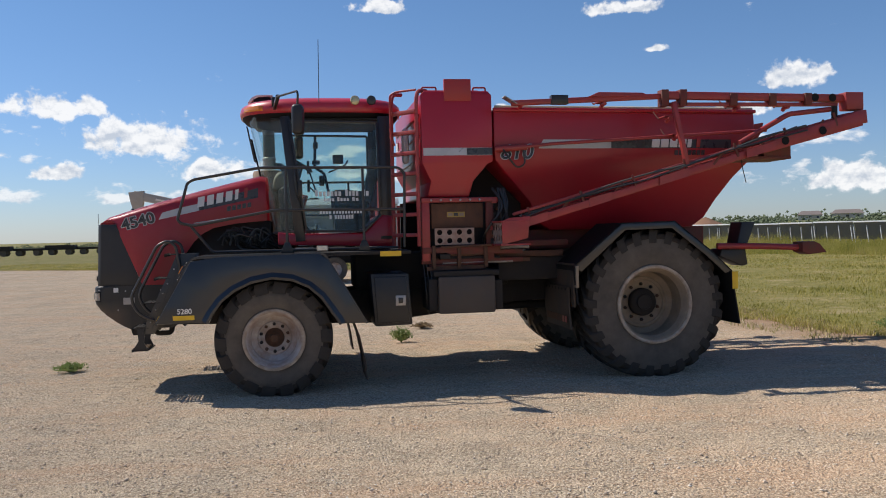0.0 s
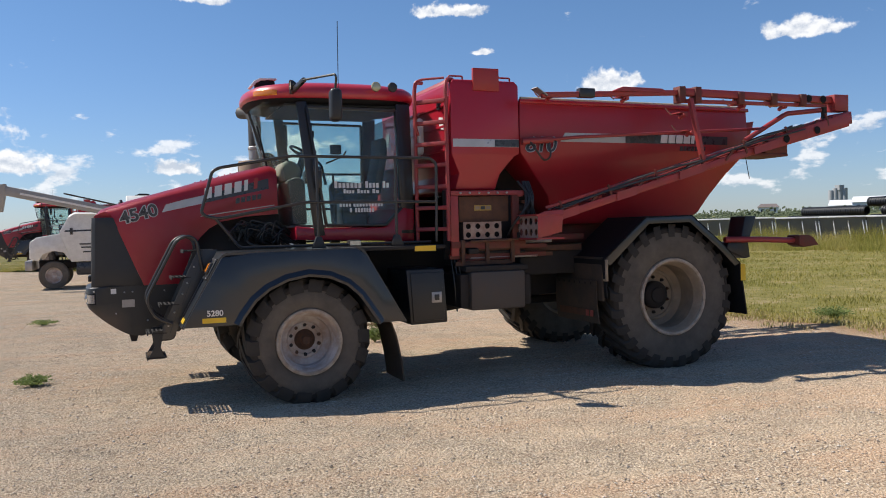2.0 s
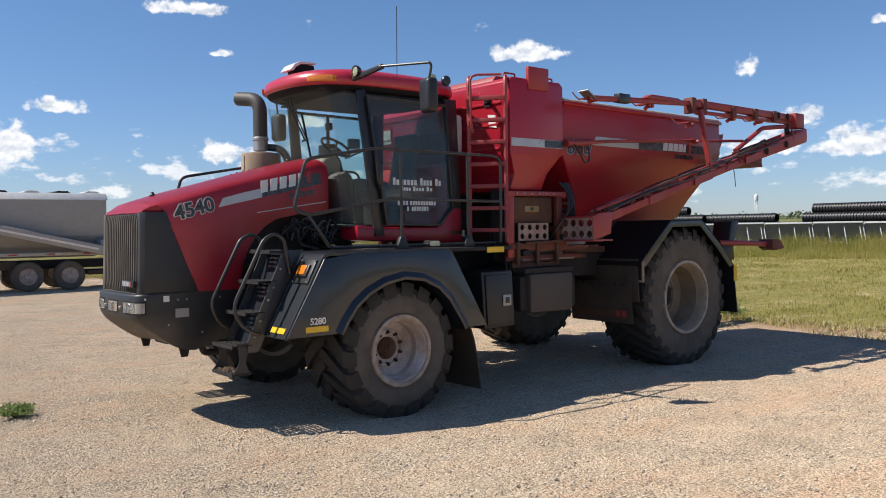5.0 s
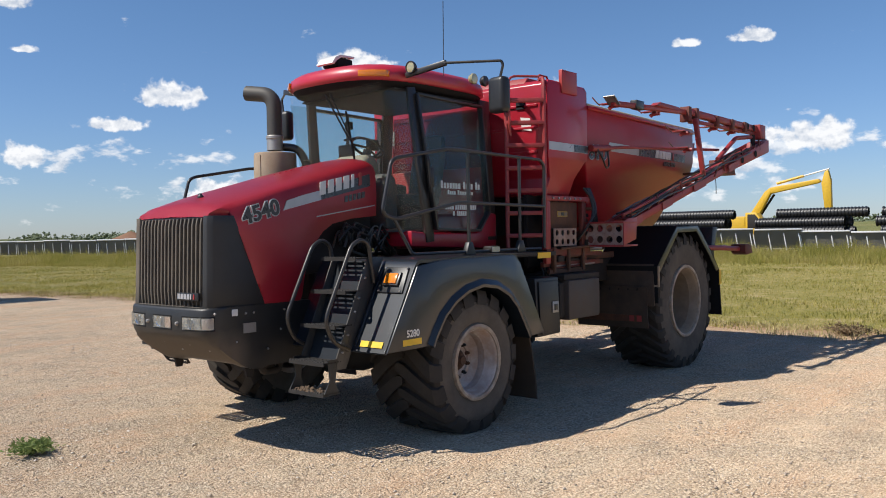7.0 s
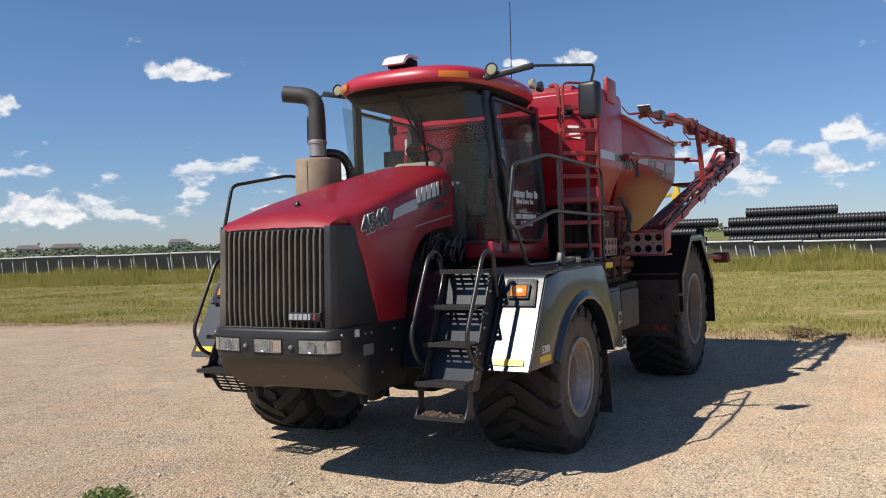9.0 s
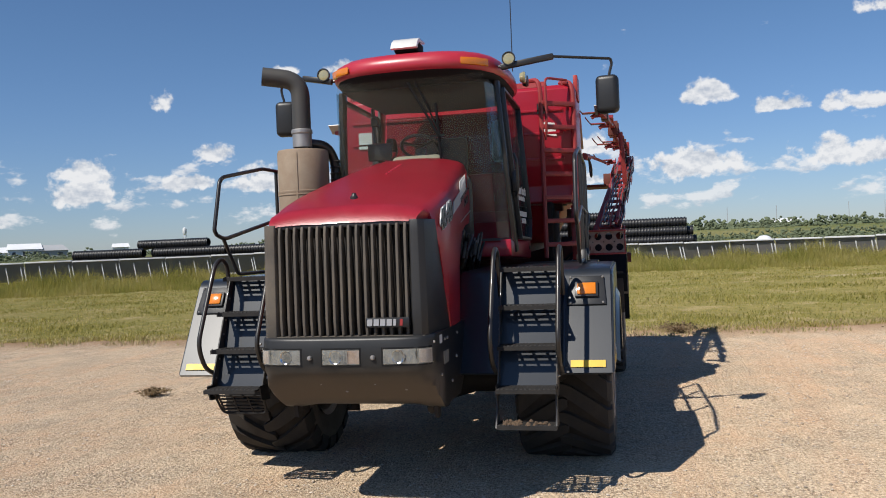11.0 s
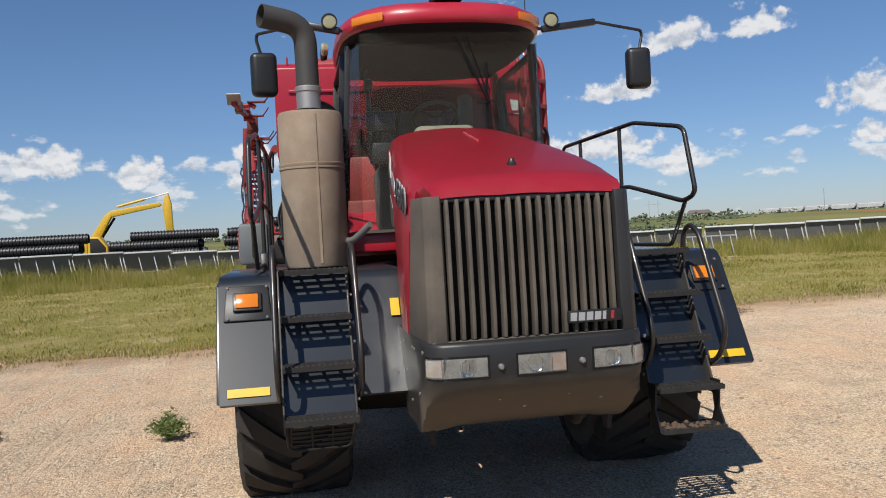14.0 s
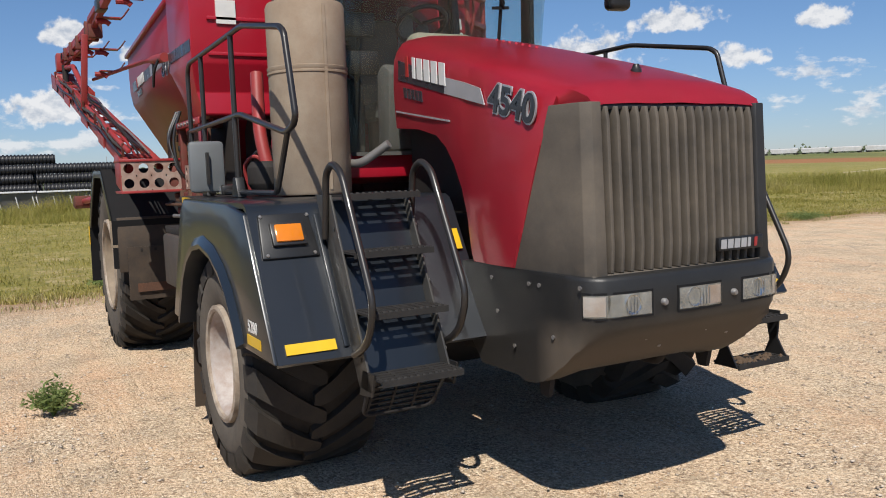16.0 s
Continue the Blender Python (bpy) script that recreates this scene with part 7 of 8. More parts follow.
def weed(x, y, r, h, n, seed, mat, label):
    """A low weed: a rosette of stems with narrow leaves."""
    rng = random.Random(seed)
    e = thing("weed", label, "plant", (x, y, 0), "weeds in the gravel")
    bm = B()
    for k in range(n):
        a, out = rng.uniform(0, 6.28), rng.uniform(.1, 1) ** .7
        top = Vector((r * out * math.cos(a), r * out * math.sin(a), h * rng.uniform(.35, 1) * (1.1 - out * .6)))
        foot = Vector((rng.uniform(-.03, .03), rng.uniform(-.03, .03), -.01))
        for j in range(9):
            t = rng.uniform(.25, 1)
            p = foot.lerp(top, t) + Vector((0, 0, .02 * math.sin(t * 3)))
            d = Vector((rng.uniform(-1, 1), rng.uniform(-1, 1), rng.uniform(-.1, .8))).normalized()
            w = d.cross(Vector((rng.uniform(-1, 1), rng.uniform(-1, 1), .3))).normalized() * rng.uniform(.005, .013)
            ln = rng.uniform(.03, .075)
            vs = [bm.verts.new(q) for q in (p, p + d * ln * .5 + w, p + d * ln, p + d * ln * .5 - w)]
            bm.faces.new(vs)
    part("foliage", bm, mat, e)["kind"] = "stuff"
    bm = B()
    for k in range(n // 3):
        a, out = rng.uniform(0, 6.28), rng.uniform(.2, 1)
        tube(bm, [(0, 0, -.01), (r * out * .6 * math.cos(a), r * out * .6 * math.sin(a), h * .5), (r * out * math.cos(a), r * out * math.sin(a), h * rng.uniform(.5, .9) * (1.1 - out * .5))], .0035, 4, 0)
    part("stem", bm, mat, e)["kind"] = "stuff"


meadow()
stones()
WEED = blades_material("weed_leaf", [(.13, .19, .06), (.21, .27, .09), (.30, .33, .13)], thin=0.3)
DRYWEED = blades_material("dry_weed_leaf", [(.16, .11, .06), (.24, .17, .10), (.18, .14, .06)])
weed(-3.14, 1.05, .26, .16, 80, 1, WEED, "low green weed tuft in the gravel")
weed(2.05, 2.80, .24, .34, 110, 2, WEED, "leafy green weed growing in the gravel")
weed(2.70, 4.86, .26, .13, 70, 3, DRYWEED, "dry brownish weed patch on the gravel")
weed(-3.77, 9.2, .35, .14, 60, 4, WEED, "low green weed patch on the gravel")
weed(11.0, 1.5, .45, .28, 110, 5, WEED, "dark green weed clump at the grass edge")
weed(9.7, -7.2, .8, .10, 130, 6, DRYWEED, "dry brown weed mat at the gravel's edge")
weed(12.0, -18.4, .8, .35, 190, 8, WEED, "green weed clump where the gravel meets the grass")
weed(9.88, -2.66, .5, .30, 120, 7, DRYWEED, "dry weed clump at the grass edge")


# ---- sheet fence: leaning sheet sections on legs ----
def fence():
    m = thing("sheet_section", "leaning grey sheet section with a bright top edge on legs", "fence", group="sheet sections across the field")
    bm = B()
    slab(bm, [(.30, -1.43, .75), (.30, 1.43, .75), (-.25, 1.43, 1.93), (-.25, -1.43, 1.93)], .012)
    part("sheet", bm, GALV, m)
    bm = B()
    box(bm, -.36, -.20, -1.43, 1.43, 1.91, 2.01)
    part("top_edge", bm, GALV_EDGE, m, bevel=.008)
    for y in (-1.36, -.48, .44, 1.36):
        bm = B()
        beam(bm, (-.34, y - .16, .0), (-.16, y + .14, 1.70), .05, .05)
        part("leg", bm, GALV_EDGE, m)
        bm = B()
        beam(bm, (.85, y, .0), (-.18, y, 1.92), .05, .05)
        part("back_leg", bm, GALV, m)
    first = True
    y = 74.0
    rng = random.Random(9)
    while y > -38.5:
        x = fence_x(y)
        dx = fence_x(y - 1) - x
        ang = math.atan2(-1, dx) + math.pi / 2
        low = .42 * max(0, min(1, (14 - y) / 12)) * (1 if y > -22 else max(.5, 1 + (y + 22) / 30))  # it stands lower towards the south
        pm = Matrix.Translation((x, y, rng.uniform(-.05, .03) - low)) @ Matrix.Rotation(ang, 4, "Z")
        if first:
            m.matrix_basis, first = pm, False
        else:
            copy_thing(m, pm)
        y -= 2.92 * math.cos(ang)


fence()


def trestle(x, y, turn, n):
    """A low stand of splayed legs under a rail, left over from the sheet sections."""
    e = thing("metal_trestle", "pale metal trestle standing in tall grass", "trestle", (x, y, 0), "loose trestles by the fence")
    e.rotation_euler = (0, 0, radians(turn))
    bm = B()
    beam(bm, (0, -1.3, 1.12), (0, 1.3, 1.12), .07, .07)
    part("top_rail", bm, TRESTLE, e, bevel=.006)
    for k in range(n):
        for s in (-1, 1):
            bm = B()
            beam(bm, (s * .42, -1.0 + 2.0 * k / (n - 1) - .2, 0), (0, -1.0 + 2.0 * k / (n - 1), 1.1), .05, .05)
            part("leg", bm, TRESTLE, e)


trestle(36.6, -20.6, -28, 3)
trestle(31.0, -28.9, -35, 2)
trestle(30.2, -31.0, -35, 2)


# ---- stacked corrugated pipes ----
def pipes():
    L, r = 6.1, .375
    p = thing("corrugated_pipe", "black corrugated plastic drain pipe in a stack", "pipe", group="stacked drain pipes")
    prof = []
    n = 27
    for k in range(n):
        a = -L / 2 + L * k / n
        st = L / n
        prof += [(r - .06, a), (r - .06, a + st * .34), (r - .012, a + st * .44), (r, a + st * .67), (r - .012, a + st * .90)]
    prof += [(r - .06, L / 2), (r - .08, L / 2), (r - .08, -L / 2), (r - .06, -L / 2)]
    bm = B()
    lathe(bm, prof, (0, 0, 0), "y", 18)
    part("pipe_wall", bm, BLACK_PIPE, p, sharp=50)
    rng = random.Random(4)
    first = True
    for yc, layers, xb in ((12.0, 5, 54), (4.3, 6, 55), (-2.0, 5, 54), (20.2, 5, 52), (26.6, 4, 50), (32.8, 5, 49), (39.2, 4, 47)):
        for k in range(layers):
            for j in range(layers - k):
                m = pose(xb + (j + k * .5) * r * 2.04, yc + rng.uniform(-.5, .5) + (rng.uniform(-1.6, 1.6) if k == layers - 1 else 0), r + k * .655, 0, 0, rng.uniform(-.5, .5))
                if first:
                    p.matrix_basis, first = m, False
                else:
                    copy_thing(p, m)


pipes()


def excavator():
    e = thing("excavator", "yellow tracked excavator with its arm bent down", "excavator", (62, 0, 0))
    def up(name, yz, x0, x1, mat, label="", bevel=.05, parent=e):
        bm = B()
        hull(bm, [[(x0, y, z) for y, z in yz], [(x1, y, z) for y, z in yz]])
        return part(name, bm, mat, parent, label, bevel=bevel)
    for x in (-1.3, .7):
        up("track", [(16.9, .25), (17.3, 0), (20.7, 0), (21.1, .25), (21.1, .65), (20.7, .9), (17.3, .9), (16.9, .65)], x, x + .6, DARK, "dark steel crawler track")
    up("turntable", [(18.0, .9), (20.2, .9), (20.2, 1.3), (18.0, 1.3)], -.9, .9, DARK)
    up("engine_house", [(18.3, 1.3), (21.3, 1.3), (21.5, 1.6), (21.4, 3.0), (18.3, 2.95)], -1.4, 1.4, YELLOW_PAINT, "yellow engine housing", .1)
    up("cab", [(16.8, 1.3), (18.3, 1.3), (18.3, 3.25), (17.4, 3.25), (16.8, 2.4)], -1.4, -.4, YELLOW_PAINT, "yellow operator cab", .08)
    up("cab_glass", [(16.95, 2.0), (18.1, 2.0), (18.1, 3.1), (17.5, 3.1), (16.95, 2.4)], -1.42, -1.39, DARK, bevel=.01)
    up("boom", [(18.5, 2.3), (18.0, 2.5), (16.75, 4.75), (13.1, 5.42), (12.9, 5.55), (13.1, 5.75), (16.75, 5.25), (17.2, 4.95), (18.7, 2.7)], .0, .45, YELLOW_PAINT, "bent yellow boom", .04)
    up("stick", [(12.6, 3.2), (12.1, 3.2), (12.15, 5.6), (12.35, 6.4), (12.6, 6.3), (12.85, 5.4)], .0, .40, YELLOW_PAINT, "yellow dipper arm", .04)
    bm = B()
    tube(bm, [(.22, 16.3, 5.55), (.22, 14.2, 6.05)], .11, 8)
    part("stick_cylinder", bm, YELLOW_PAINT, e)
    bm = B()
    tube(bm, [(.22, 14.2, 6.05), (.22, 12.3, 6.5)], .06, 8)
    part("cylinder_rod", bm, WHITE, e)
    bm = B()
    tube(bm, [(.5, 18.0, 2.6), (.5, 16.6, 4.7)], .1, 8)
    part("boom_cylinder", bm, DARK, e)
    up("bucket", [(12.8, 3.2), (12.0, 3.2), (11.9, 2.2), (12.6, 1.7), (13.4, 2.0), (13.3, 2.6)], -.3, .7, DARK, "dark digging bucket")


excavator()


# ---- tender truck and the second spreader ----
def tender_truck():
    t = thing("tender_truck", "white truck with a grey fertilizer tender body and conveyor", "truck")
    y0, y1 = 22.3, 24.7
    bm = B()
    hull(bm, [[(x, y, z) for x, z in ((-5.45, 1.15), (-5.42, 1.75), (-5.2, 1.92), (-4.2, 2.08), (-3.9, 2.1), (-3.9, 1.1), (-4.15, 1.1), (-4.3, 1.35), (-4.65, 1.42), (-5.0, 1.3), (-5.15, 1.05))] for y in (y0 + .1, y0 + .25, y1 - .25, y1 - .1)])
    part("hood", bm, WHITE_PAINT, t, "white sloping truck hood", bevel=.03)
    bm = B()
    rings = []
    for y, k in ((y0 + .02, .05), (y0 + .2, 0), (y1 - .2, 0), (y1 - .02, .05)):
        rings.append([(-4.05, y, 1.0), (-2.9, y, 1.0), (-2.9, y, 2.80 - k), (-3.9 + k, y, 2.82 - k), (-4.08, y, 2.72 - k), (-4.42, y, 2.10)])
    hull(bm, rings)
    cabp = part("cab", bm, WHITE_PAINT, t, "white truck cab", bevel=.03)
    bm = B()
    slab(bm, [(-4.25, y0 + .015, 2.1), (-3.25, y0 + .015, 2.12), (-3.25, y0 + .06, 2.68), (-3.95, y0 + .06, 2.70)], .01)
    part("side_window", bm, CHARCOAL, t)
    bm = B()
    slab(bm, [(-4.41, y0 + .15, 2.15), (-4.10, y0 + .15, 2.68), (-4.10, y1 - .15, 2.68), (-4.41, y1 - .15, 2.15)], .01)
    part("windshield", bm, GALV, t)
    for k, z in enumerate((1.62, 1.50, 1.33)):
        bm = B()
        box(bm, -3.75 + .05 * k, -3.25, y0 + .005, y0 + .016, z, z + .05)
        part("lettering_bar", bm, CHARCOAL, t)
    bm = B()
    box(bm, -4.05, -3.95, y0 - .2, y0 - .1, 2.0, 2.25)
    part("mirror", bm, TUBE, t, bevel=.02)
    bm = B()
    box(bm, -5.6, -5.35, y0 + .05, y1 - .05, .72, 1.08)
    part("front_bumper", bm, STEEL, t, bevel=.03)
    bm = B()
    box(bm, -5.2, 4.7, 23.1, 23.9, .75, 1.05)
    part("frame", bm, DARK, t, bevel=.02)
    bm = B()
    box(bm, -3.9, -1.9, y0 + .1, y0 + .7, .50, 1.0)
    part("fuel_tank", bm, CHARCOAL, t, bevel=.08)
    for x in (-4.65, 1.3, 2.65):
        for y in (y0 + .03, y1 - .37):
            w = new("wheel")
            w.parent, w.location = t, (x, y, .52)
            bm = B()
            lathe(bm, [(.29, 0), (.36, -.02), (.48, 0), (.515, .04), (.515, .30), (.48, .34), (.29, .34)], (0, 0, 0), "y", 32)
            part("tyre", bm, RUBBER, w)
            bm = B()
            lathe(bm, [(0, .10), (.10, .08), (.12, .12), (.25, .12), (.285, .02), (.295, .01), (.29, .30), (0, .30)], (0, 0, 0), "y", 28)
            part("rim", bm, RIM, w)
    bm = B()
    hull(bm, [[(-1.95, y0 + .7, 1.15), (3.7, y0 + .7, 1.15), (3.7, y1 - .7, 1.15), (-1.95, y1 - .7, 1.15)], [(-2.05, y0 + .12, 1.9), (3.95, y0 + .12, 1.9), (3.95, y1 - .12, 1.9), (-2.05, y1 - .12, 1.9)], [(-2.05, y0 + .05, 3.18), (3.95, y0 + .05, 3.18), (3.95, y1 - .05, 3.18), (-2.05, y1 - .05, 3.18)]])
    part("tender_body", bm, GREY_PAINT, t, "grey steel tender body", bevel=.03)
    bm = B()
    hull(bm, [[(x, y0 + .02, 3.17), (x, y0 + .25, 3.42), (x, y1 - .25, 3.42), (x, y1 - .02, 3.17)] for x in (-2.1, 4.0)])
    part("tarp_cover", bm, WHITE_PAINT, t, "white tarp cover", bevel=.03)
    for k in range(6):
        bm = B()
        prism(bm, [(-1.8 + k, 3.42), (-1.2 + k, 3.42), (-1.3 + k, 3.49), (-1.6 + k, 3.50)], y0 + .3, y1 - .3)
        part("roof_hatch", bm, WHITE_PAINT if k % 2 else DARK, t, bevel=.01)
    bm = B()
    box(bm, -2.2, 4.2, y0 + .02, y0 + .12, 1.22, 1.34)
    part("side_rail", bm, STEEL, t, bevel=.01)
    for k in range(5):
        bm = B()
        box(bm, -1.7 + 1.2 * k, -1.45 + 1.2 * k, y0 + .012, y0 + .022, 1.25, 1.30)
        part("reflector", bm, ORANGE_RED, t)
    bm = B()
    prism(bm, [(-2.3, .75), (1.0, .75), (1.0, 1.05), (-2.3, 1.05)], y0 + .3, y1 - .3)
    part("frame_cover", bm, FLAP, t, bevel=.02)
    bm = B()
    prism(bm, [(3.3, .5), (4.8, .5), (4.8, 1.1), (4.65, 1.1), (4.6, .65), (3.3, .65)], y0 + .2, y1 - .2)
    part("rear_frame", bm, FLAP, t, bevel=.02)
    bm = B()
    yb = y0 - .30
    beam(bm, (4.2, yb, 1.25), (-6.45, yb, 3.70), .34, .34)
    part("conveyor_tube", bm, GREY_PAINT, t, "long grey conveyor tube", bevel=.05)
    bm = B()
    beam(bm, (3.5, yb - .18, 1.42), (-5.6, yb - .18, 3.50), .02, .07)
    part("conveyor_stripe", bm, WHITE_PAINT, t)
    bm = B()
    hull(bm, [[(-6.62, yb - .2, 3.80), (-6.05, yb - .2, 3.85), (-6.05, yb + .2, 3.85), (-6.62, yb + .2, 3.80)], [(-6.56, yb - .17, 3.45), (-6.08, yb - .17, 3.45), (-6.08, yb + .17, 3.45), (-6.56, yb + .17, 3.45)], [(-6.42, yb - .12, 2.86), (-6.18, yb - .12, 2.86), (-6.18, yb + .12, 2.86), (-6.42, yb + .12, 2.86)]])
    part("spout", bm, GREY_PAINT, t, "grey discharge spout", bevel=.02)
    bm = B()
    tube(bm, [(-4.2, yb, 3.5), (-2.4, yb - .1, 3.05), (.2, yb, 2.6)], .03, 6, .2)
    part("conveyor_hose", bm, TUBE, t)
    bm = B()
    tube(bm, [(-2.2, yb + .1, 2.7), (-2.15, yb, 2.0), (-2.0, yb - .05, 1.3)], .16, 10, .2)
    part("drop_sleeve", bm, WHITE, t, "white cloth drop sleeve")
    bm = B()
    box(bm, 3.6, 4.6, y0 - .3, y0 + .4, 1.35, 1.75)
    part("conveyor_boot", bm, GREY_PAINT, t, bevel=.05)


tender_truck()
second = copy_thing(V, pose(-6.8, 41.7, 0) @ V.matrix_basis)
tagged(second, "second red spreader parked behind the white truck", "farm machine")


# ---- far land ----
def spot(az, d, ox=-4.0, oy=-5.0):
    a = radians(az)
    x, y = ox + d * math.cos(a), oy + d * math.sin(a)
    return x, y, land(x, y)


def woods():
    """Far shrub and tree lines on the horizon, as one mass of leaf clumps."""
    g = random.Random(21)
    verts, faces = [], []
    base = bmesh.new()
    bmesh.ops.create_icosphere(base, subdivisions=1, radius=1)
    fine = [v.co.copy() for v in base.verts], [[v.index for v in f.verts] for f in base.faces]
    base.free()
    rough = [Vector(p) for p in ((1, 0, 0), (0, 1, 0), (-1, 0, 0), (0, -1, 0), (0, 0, 1), (0, 0, -1))], [[0, 1, 4], [1, 2, 4], [2, 3, 4], [3, 0, 4], [1, 0, 5], [2, 1, 5], [3, 2, 5], [0, 3, 5]]

    def clump(x, y, z, r, d):
        k = len(verts)
        bv, bf = fine if d < 260 else rough
        for v in bv:
            j = g.uniform(.65, 1.25)
            verts.append((x + v.x * r * j, y + v.y * r * j, z + v.z * r * j * .8))
        faces.extend([[k + i for i in f] for f in bf])

    for a0, a1, d, h, dens in ((74, 110, 620, 5, .8), (58, 74, 330, 5.0, 1.6), (44, 60, 430, 5.0, 1.3), (28, 44, 420, 4.5, 1.0), (18, 28, 300, 5.0, 1.2), (2, 18, 360, 5.5, 1.4), (-17, 2, 230, 4.2, 2.2), (-27, -20.5, 200, 3.4, 2.2), (-46, -17, 640, 4.5, .6), (-58, -46, 690, 8.5, .9), (-75, -58, 660, 7.0, 1.2), (62, 67, 240, 4.0, 2), (-26, 8, 120, 2.0, 2.6), (20, 60, 250, 3.2, 1.6)):
        span = (a1 - a0) * d / 57.3
        for k in range(int(span * dens / 2)):
            az, dd = g.uniform(a0, a1), d * g.uniform(.9, 1.12)
            x, y, z = spot(az, dd)
            hh = h * g.uniform(.35, .95) * (1.35 if g.random() < .04 else 1)
            for j in range(g.randint(34, 48)):  # a ragged dome of leaf clumps down to the ground
                dx, dy = g.gauss(0, hh * .95), g.gauss(0, hh * .95)
                top = hh * .85 * math.exp(-(dx * dx + dy * dy) / (1.6 * hh * hh))
                clump(x + dx, y + dy, z + top * g.uniform(-.05, 1), hh * g.uniform(.07, .20), d)
            for j in range(5):
                clump(x + g.gauss(0, hh * 1.8), y + g.gauss(0, hh * 1.8), z, hh * g.uniform(.14, .30), d)
    me = bpy.data.meshes.new("far_woods")
    me.from_pydata(verts, [], faces)
    me.materials.append(TREE)
    tagged(new("far_woods", me), "far line of dark green trees and shrubs", "trees", kind="stuff")


def farmhouse(az, d, w, dep, h, roof, wall, label, name="farm_building", oy=-5.0, ox=-4.0):
    x, y, z = spot(az, d, ox, oy)
    e = thing(name, label, "building", (x, y, z), "far buildings on the horizon")
    e.rotation_euler = (0, 0, radians(az) + math.pi / 2)
    bm = B()
    box(bm, -w / 2, w / 2, -dep / 2, dep / 2, -1, h)
    part("wall", bm, wall, e)
    bm = B()
    hull(bm, [[(-w / 2 - .4, -dep / 2 - .4, h), (-w / 2 - .4, dep / 2 + .4, h), (-w / 2 + (0 if roof is WHITE_FAR else w * .12), 0, h + dep * .22)], [(w / 2 + .4, -dep / 2 - .4, h), (w / 2 + .4, dep / 2 + .4, h), (w / 2 - (0 if roof is WHITE_FAR else w * .12), 0, h + dep * .22)]])
    part("roof", bm, roof, e)
    for s in (-1, 1):
        for k in range(3):
            bm = B()
            c = (-.32 + .32 * k) * w
            box(bm, c - w * .05, c + w * .05, s * dep / 2 - .05, s * dep / 2 + .05, h * .3, h * .72)
            part("window" if k != 1 else "door", bm, CHARCOAL, e)


def freight_train():
    """A long string of covered hopper cars standing on the far line."""
    car = thing("rail_car", "dull white covered hopper rail car on the far line", "rail car", group="cars of the far freight train")
    bm = B()
    hull(bm, [[(x, -1.5, z), (x, -1.55, z + h * .85), (x, -.9, z + h), (x, .9, z + h), (x, 1.55, z + h * .85), (x, 1.5, z)] for x, z, h in ((-8.3, 2.6, 1.4), (-7.2, 1.2, 2.9), (7.2, 1.2, 2.9), (8.3, 2.6, 1.4))])
    part("car_body", bm, RAIL_WHITE, car)
    bm = B()
    box(bm, -8.6, 8.6, -.5, .5, 1.0, 1.25)
    part("sill", bm, DARK, car)
    bm = B()
    box(bm, -7.6, 7.6, -.4, .4, 4.1, 4.2)
    part("roof_walk", bm, CONCRETE, car)
    for x in (-4.6, 0, 4.6):
        bm = B()
        hull(bm, [[(x - 1.6, -1.3, 1.3), (x + 1.6, -1.3, 1.3), (x + 1.6, 1.3, 1.3), (x - 1.6, 1.3, 1.3)], [(x - .4, -.6, .6), (x + .4, -.6, .6), (x + .4, .6, .6), (x - .4, .6, .6)]])
        part("outlet_hopper", bm, RAIL_WHITE, car)
    for x in (-6.6, 6.6):
        bm = B()
        box(bm, x - 1.2, x + 1.2, -1.1, 1.1, .05, .95)
        part("bogie", bm, DARK, car, bevel=.15)
    a, b = Vector(spot(-23.5, 700)), Vector(spot(-61, 560))
    d = (b - a).normalized()
    turn = math.atan2(d.y, d.x)
    n = int((b - a).length / 18.2)
    for k in range(n):
        p = a + d * 18.2 * k
        m = Matrix.Translation((p.x, p.y, land(p.x, p.y) + .1)) @ Matrix.Rotation(turn, 4, "Z")
        if k == 0:
            car.matrix_basis = m
        elif k % 9 != 4:
            copy_thing(car, m)


def tote_trailer():
    x, y, z = spot(-41.6, 150, -6.2, 2.2)
    e = thing("tote_trailer", "flat trailer loaded with white plastic totes", "trailer", (x, y, z))
    e.rotation_euler = (0, 0, radians(-41.6 + 90))
    bm = B()
    box(bm, -2.4, 2.6, -1, 1, .55, .75)
    part("bed", bm, DARK, e, bevel=.02)
    for k in range(6):
        bm = B()
        box(bm, -2.3 + .68 * k, -1.72 + .68 * k, -.9, .9, .76, 2.0)
        part("tote", bm, WHITE_FAR, e, "white plastic tote", bevel=.06)
    for wx in (-1.2, 0, 2.1):
        bm = B()
        lathe(bm, [(0, -1), (.38, -1), (.42, -.9), (.42, .9), (.38, 1), (0, 1)], (wx, 0, .42), "y", 14)
        part("wheel", bm, RUBBER, e)


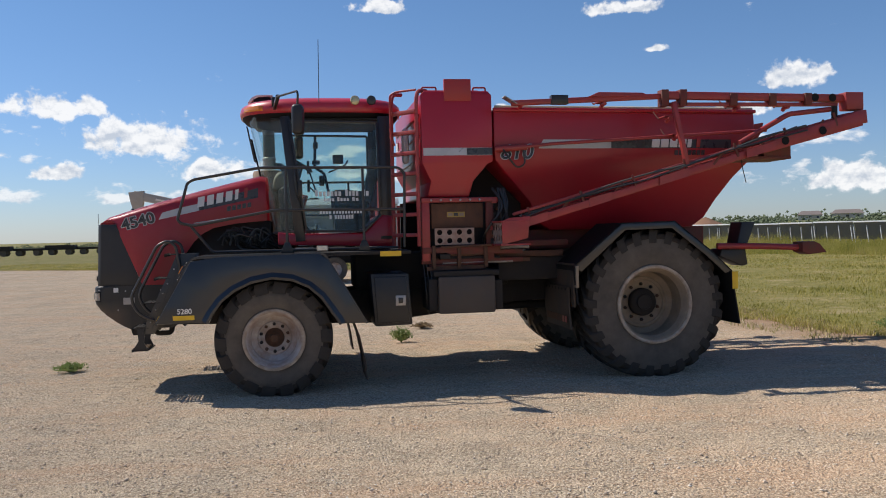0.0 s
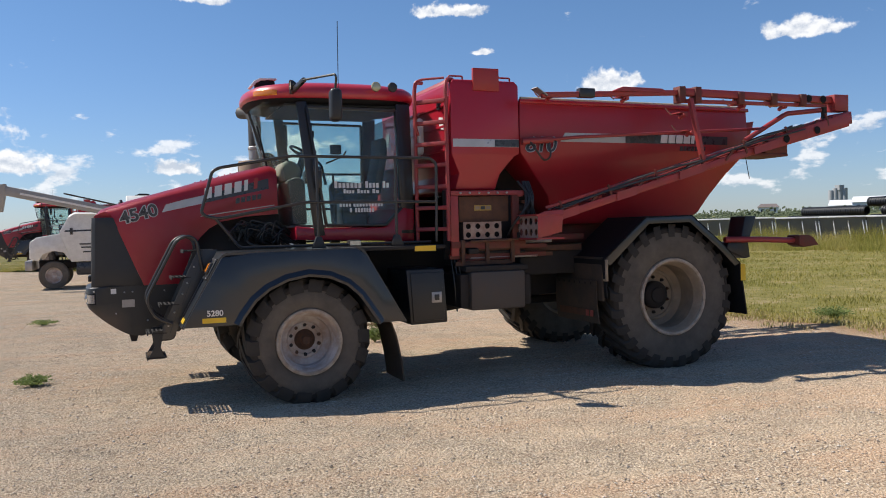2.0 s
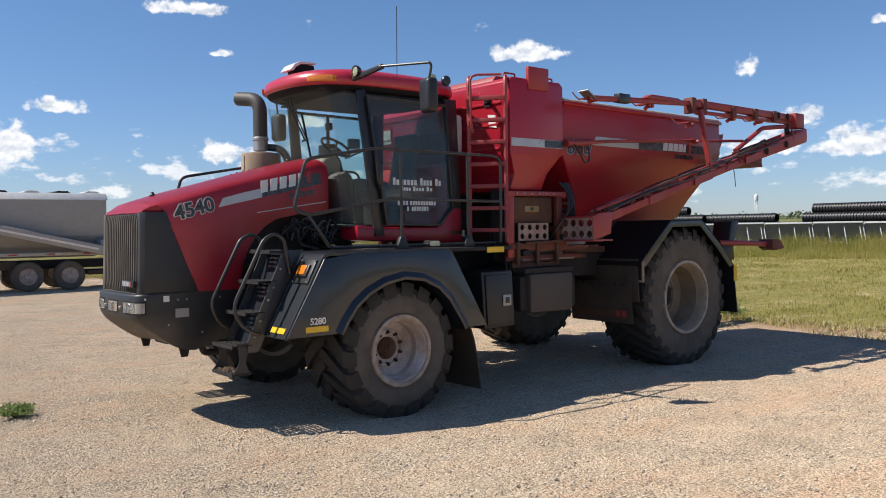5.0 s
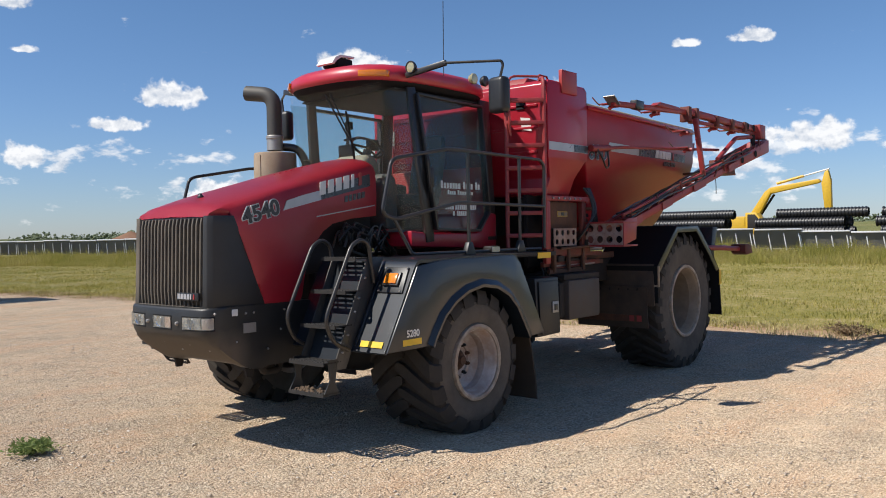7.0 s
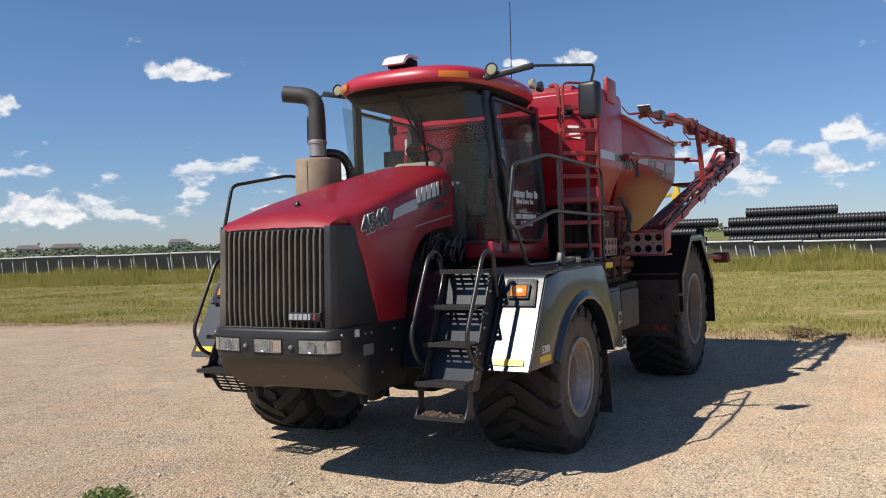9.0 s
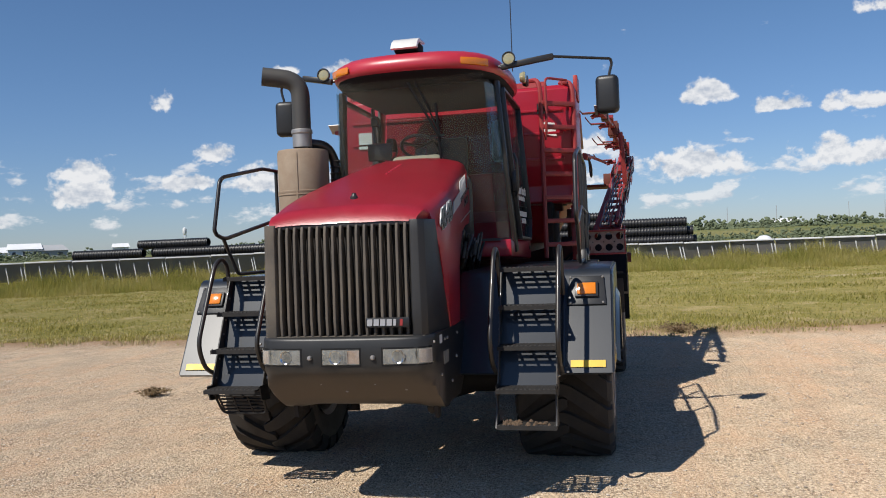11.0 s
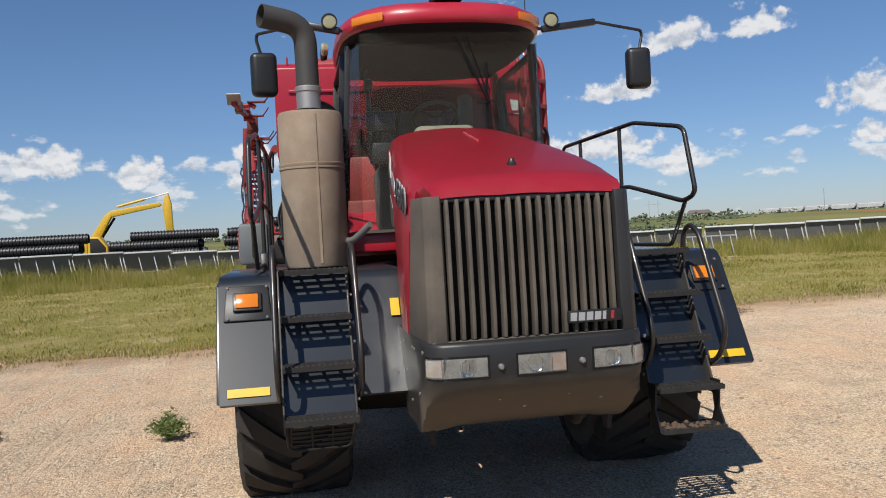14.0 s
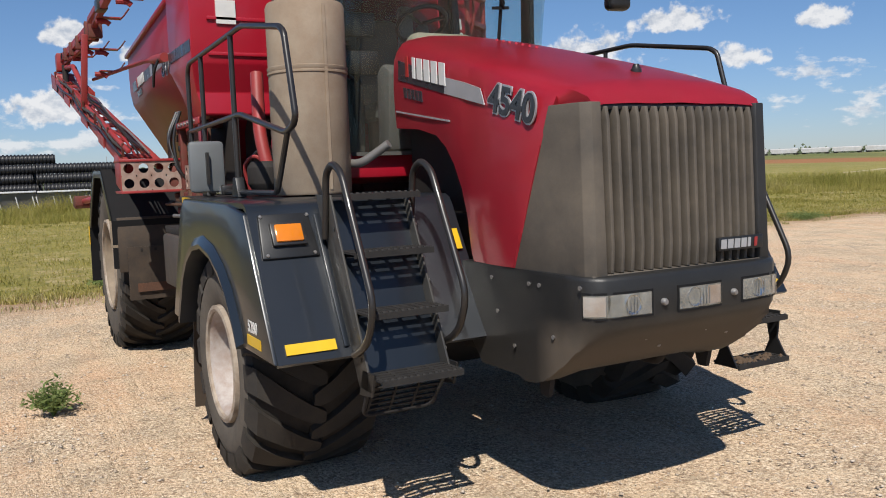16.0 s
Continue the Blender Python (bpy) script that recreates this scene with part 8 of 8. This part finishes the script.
def far_things():
    farmhouse(57.0, 360, 8.5, 7, 2.0, ROOF_FAR, WALLS_FAR, "low far house with a brown roof", oy=-12)
    farmhouse(54.9, 360, 11, 7, 2.0, ROOF_FAR, WALLS_FAR, "long low far house with a brown roof", oy=-12)
    farmhouse(42.7, 330, 14, 9, 2.4, WHITE_FAR, WHITE_FAR, "white metal shed far off beside trees")
    farmhouse(47.5, 330, 7, 6, 2.6, ROOF_FAR, WHITE_FAR, "white house far off with a dark roof")
    farmhouse(41.5, 280, 9, 8, 2.8, WHITE_FAR, WHITE_FAR, "white barn far off among trees")
    farmhouse(40.3, 280, 12, 8, 2.2, CONCRETE, CONCRETE, "grey metal shed far off among trees")
    farmhouse(35.9, 300, 5, 6, 2.6, WHITE_FAR, WHITE_FAR, "small white far house")
    farmhouse(-8, 400, 12, 8, 2.2, WHITE_FAR, WHITE_FAR, "white far shed beside trees")
    farmhouse(-25.5, 500, 14, 9, 2.6, ROOF_FAR, WALLS_FAR, "tan house far off with a brown roof")
    x, y, z = spot(44.1, 900)
    e = thing("grain_elevator", "pale concrete grain elevator on the horizon", "building", (x, y, z))
    for k in range(4):
        bm = B()
        lathe(bm, [(0, -1), (2.7, -1), (2.7, 22 + 2 * (k % 2)), (0, 22 + 2 * (k % 2))], (-4.2 + 2.8 * k, 4.2 - 2.8 * k, 0), "z", 14)
        part("silo", bm, CONCRETE, e)
    bm = B()
    box(bm, -2, 4, -4, 2, 22, 27)
    part("head_house", bm, CONCRETE, e)
    x, y, z = spot(31.4, 760)
    e = thing("water_tower", "white water tower on legs", "tower", (x, y, z))
    bm = B()
    lathe(bm, [(0, 15.5), (1.2, 16), (1.7, 17.2), (1.75, 20), (1.4, 21.4), (0, 22.2)], (0, 0, 0), "z", 18)
    part("tank", bm, WHITE_FAR, e)
    for k in range(4):
        a = math.pi / 4 + k * math.pi / 2
        bm = B()
        beam(bm, (1.9 * math.cos(a), 1.9 * math.sin(a), -1), (1.2 * math.cos(a), 1.2 * math.sin(a), 17), .3, .3, (1, 0, 0))
        part("leg", bm, WHITE_FAR, e)
    for az in (-11.8, -13.8, -15.4, -16.6, -17.6, -4.6, -7.6, 103.4, 99.9, -33):
        x, y, z = spot(az, 420)
        e = thing("utility_pole", "slim grey utility pole on the horizon", "pole", (x, y, z), "utility poles")
        bm = B()
        tube(bm, [(0, 0, -1), (0, 0, 10.5 if az < 90 else 16)], .14, 6)
        part("pole", bm, CONCRETE, e)
    for az in (-22.6, -42.8):
        x, y, z = spot(az, 520)
        e = thing("power_pylon", "twin-pole power pylon with a crossarm", "pylon", (x, y, z), "power pylons")
        for s in (-1, 1):
            bm = B()
            tube(bm, [(1.2 * s, 2.4 * s, -1), (1.2 * s, 2.4 * s, 12)], .16, 6)
            part("pole", bm, CONCRETE, e)
        bm = B()
        beam(bm, (-2.3, -4.6, 9.6), (2.3, 4.6, 9.6), .3, .3)
        part("crossarm", bm, CONCRETE, e)
    # spoil heap
    x, y, z = spot(61.4, 165)
    bm = B()
    n, m = 22, 10
    rows = []
    for j in range(m + 1):
        t = j / m
        rows.append([(x + 6.5 * (1 - t) * math.cos(a) * (1 + .2 * noise.noise((math.cos(a) * 2, math.sin(a) * 2, t * 3))), y + 6.5 * (1 - t) * math.sin(a) * (1 + .2 * noise.noise((math.cos(a), math.sin(a), 7 + t * 3))), z + 3.4 * (t ** .8) + .5 * noise.noise((3 * math.cos(a), 3 * math.sin(a), t * 6)) * (1 - t) - .2) for a in [2 * math.pi * k / n for k in range(n)]])
    hull(bm, rows)
    tagged(part("soil_heap", bm, material("red_brown_soil", (.20, .105, .06), .95, scale=.8, bump=.3, bump_scale=3)), "red-brown heap of dug soil", "soil heap")
    # parked flat trailers far to the left
    for k, az in enumerate((104.2, 106, 107.8, 109.6)):
        x, y, z = spot(az, 125, .6, -12)
        e = thing("flat_trailer", "dark flat trailer parked in the far field", "trailer", (x, y, 0), "far flat trailers")
        bm = B()
        box(bm, -1.9, 1.9, -.8, .8, .7, 1.0 + .35 * (k % 2))
        part("deck", bm, DARK, e)
        for s in (-1.1, 1.1):
            bm = B()
            lathe(bm, [(0, -.8), (.42, -.8), (.42, .8), (0, .8)], (s, 0, .42), "y", 14)
            part("wheel", bm, RUBBER, e)
    bm = B()
    lathe(bm, [(.8, -.2), (.8, .4), (.65, .7), (.36, .9), (0, .96)], (75, -12.5, .75), "z", 20)
    tagged(part("white_tank_dome", bm, WHITE_FAR), "white domed tank behind the sheet fence", "tank")


woods()
far_things()
freight_train()
tote_trailer()
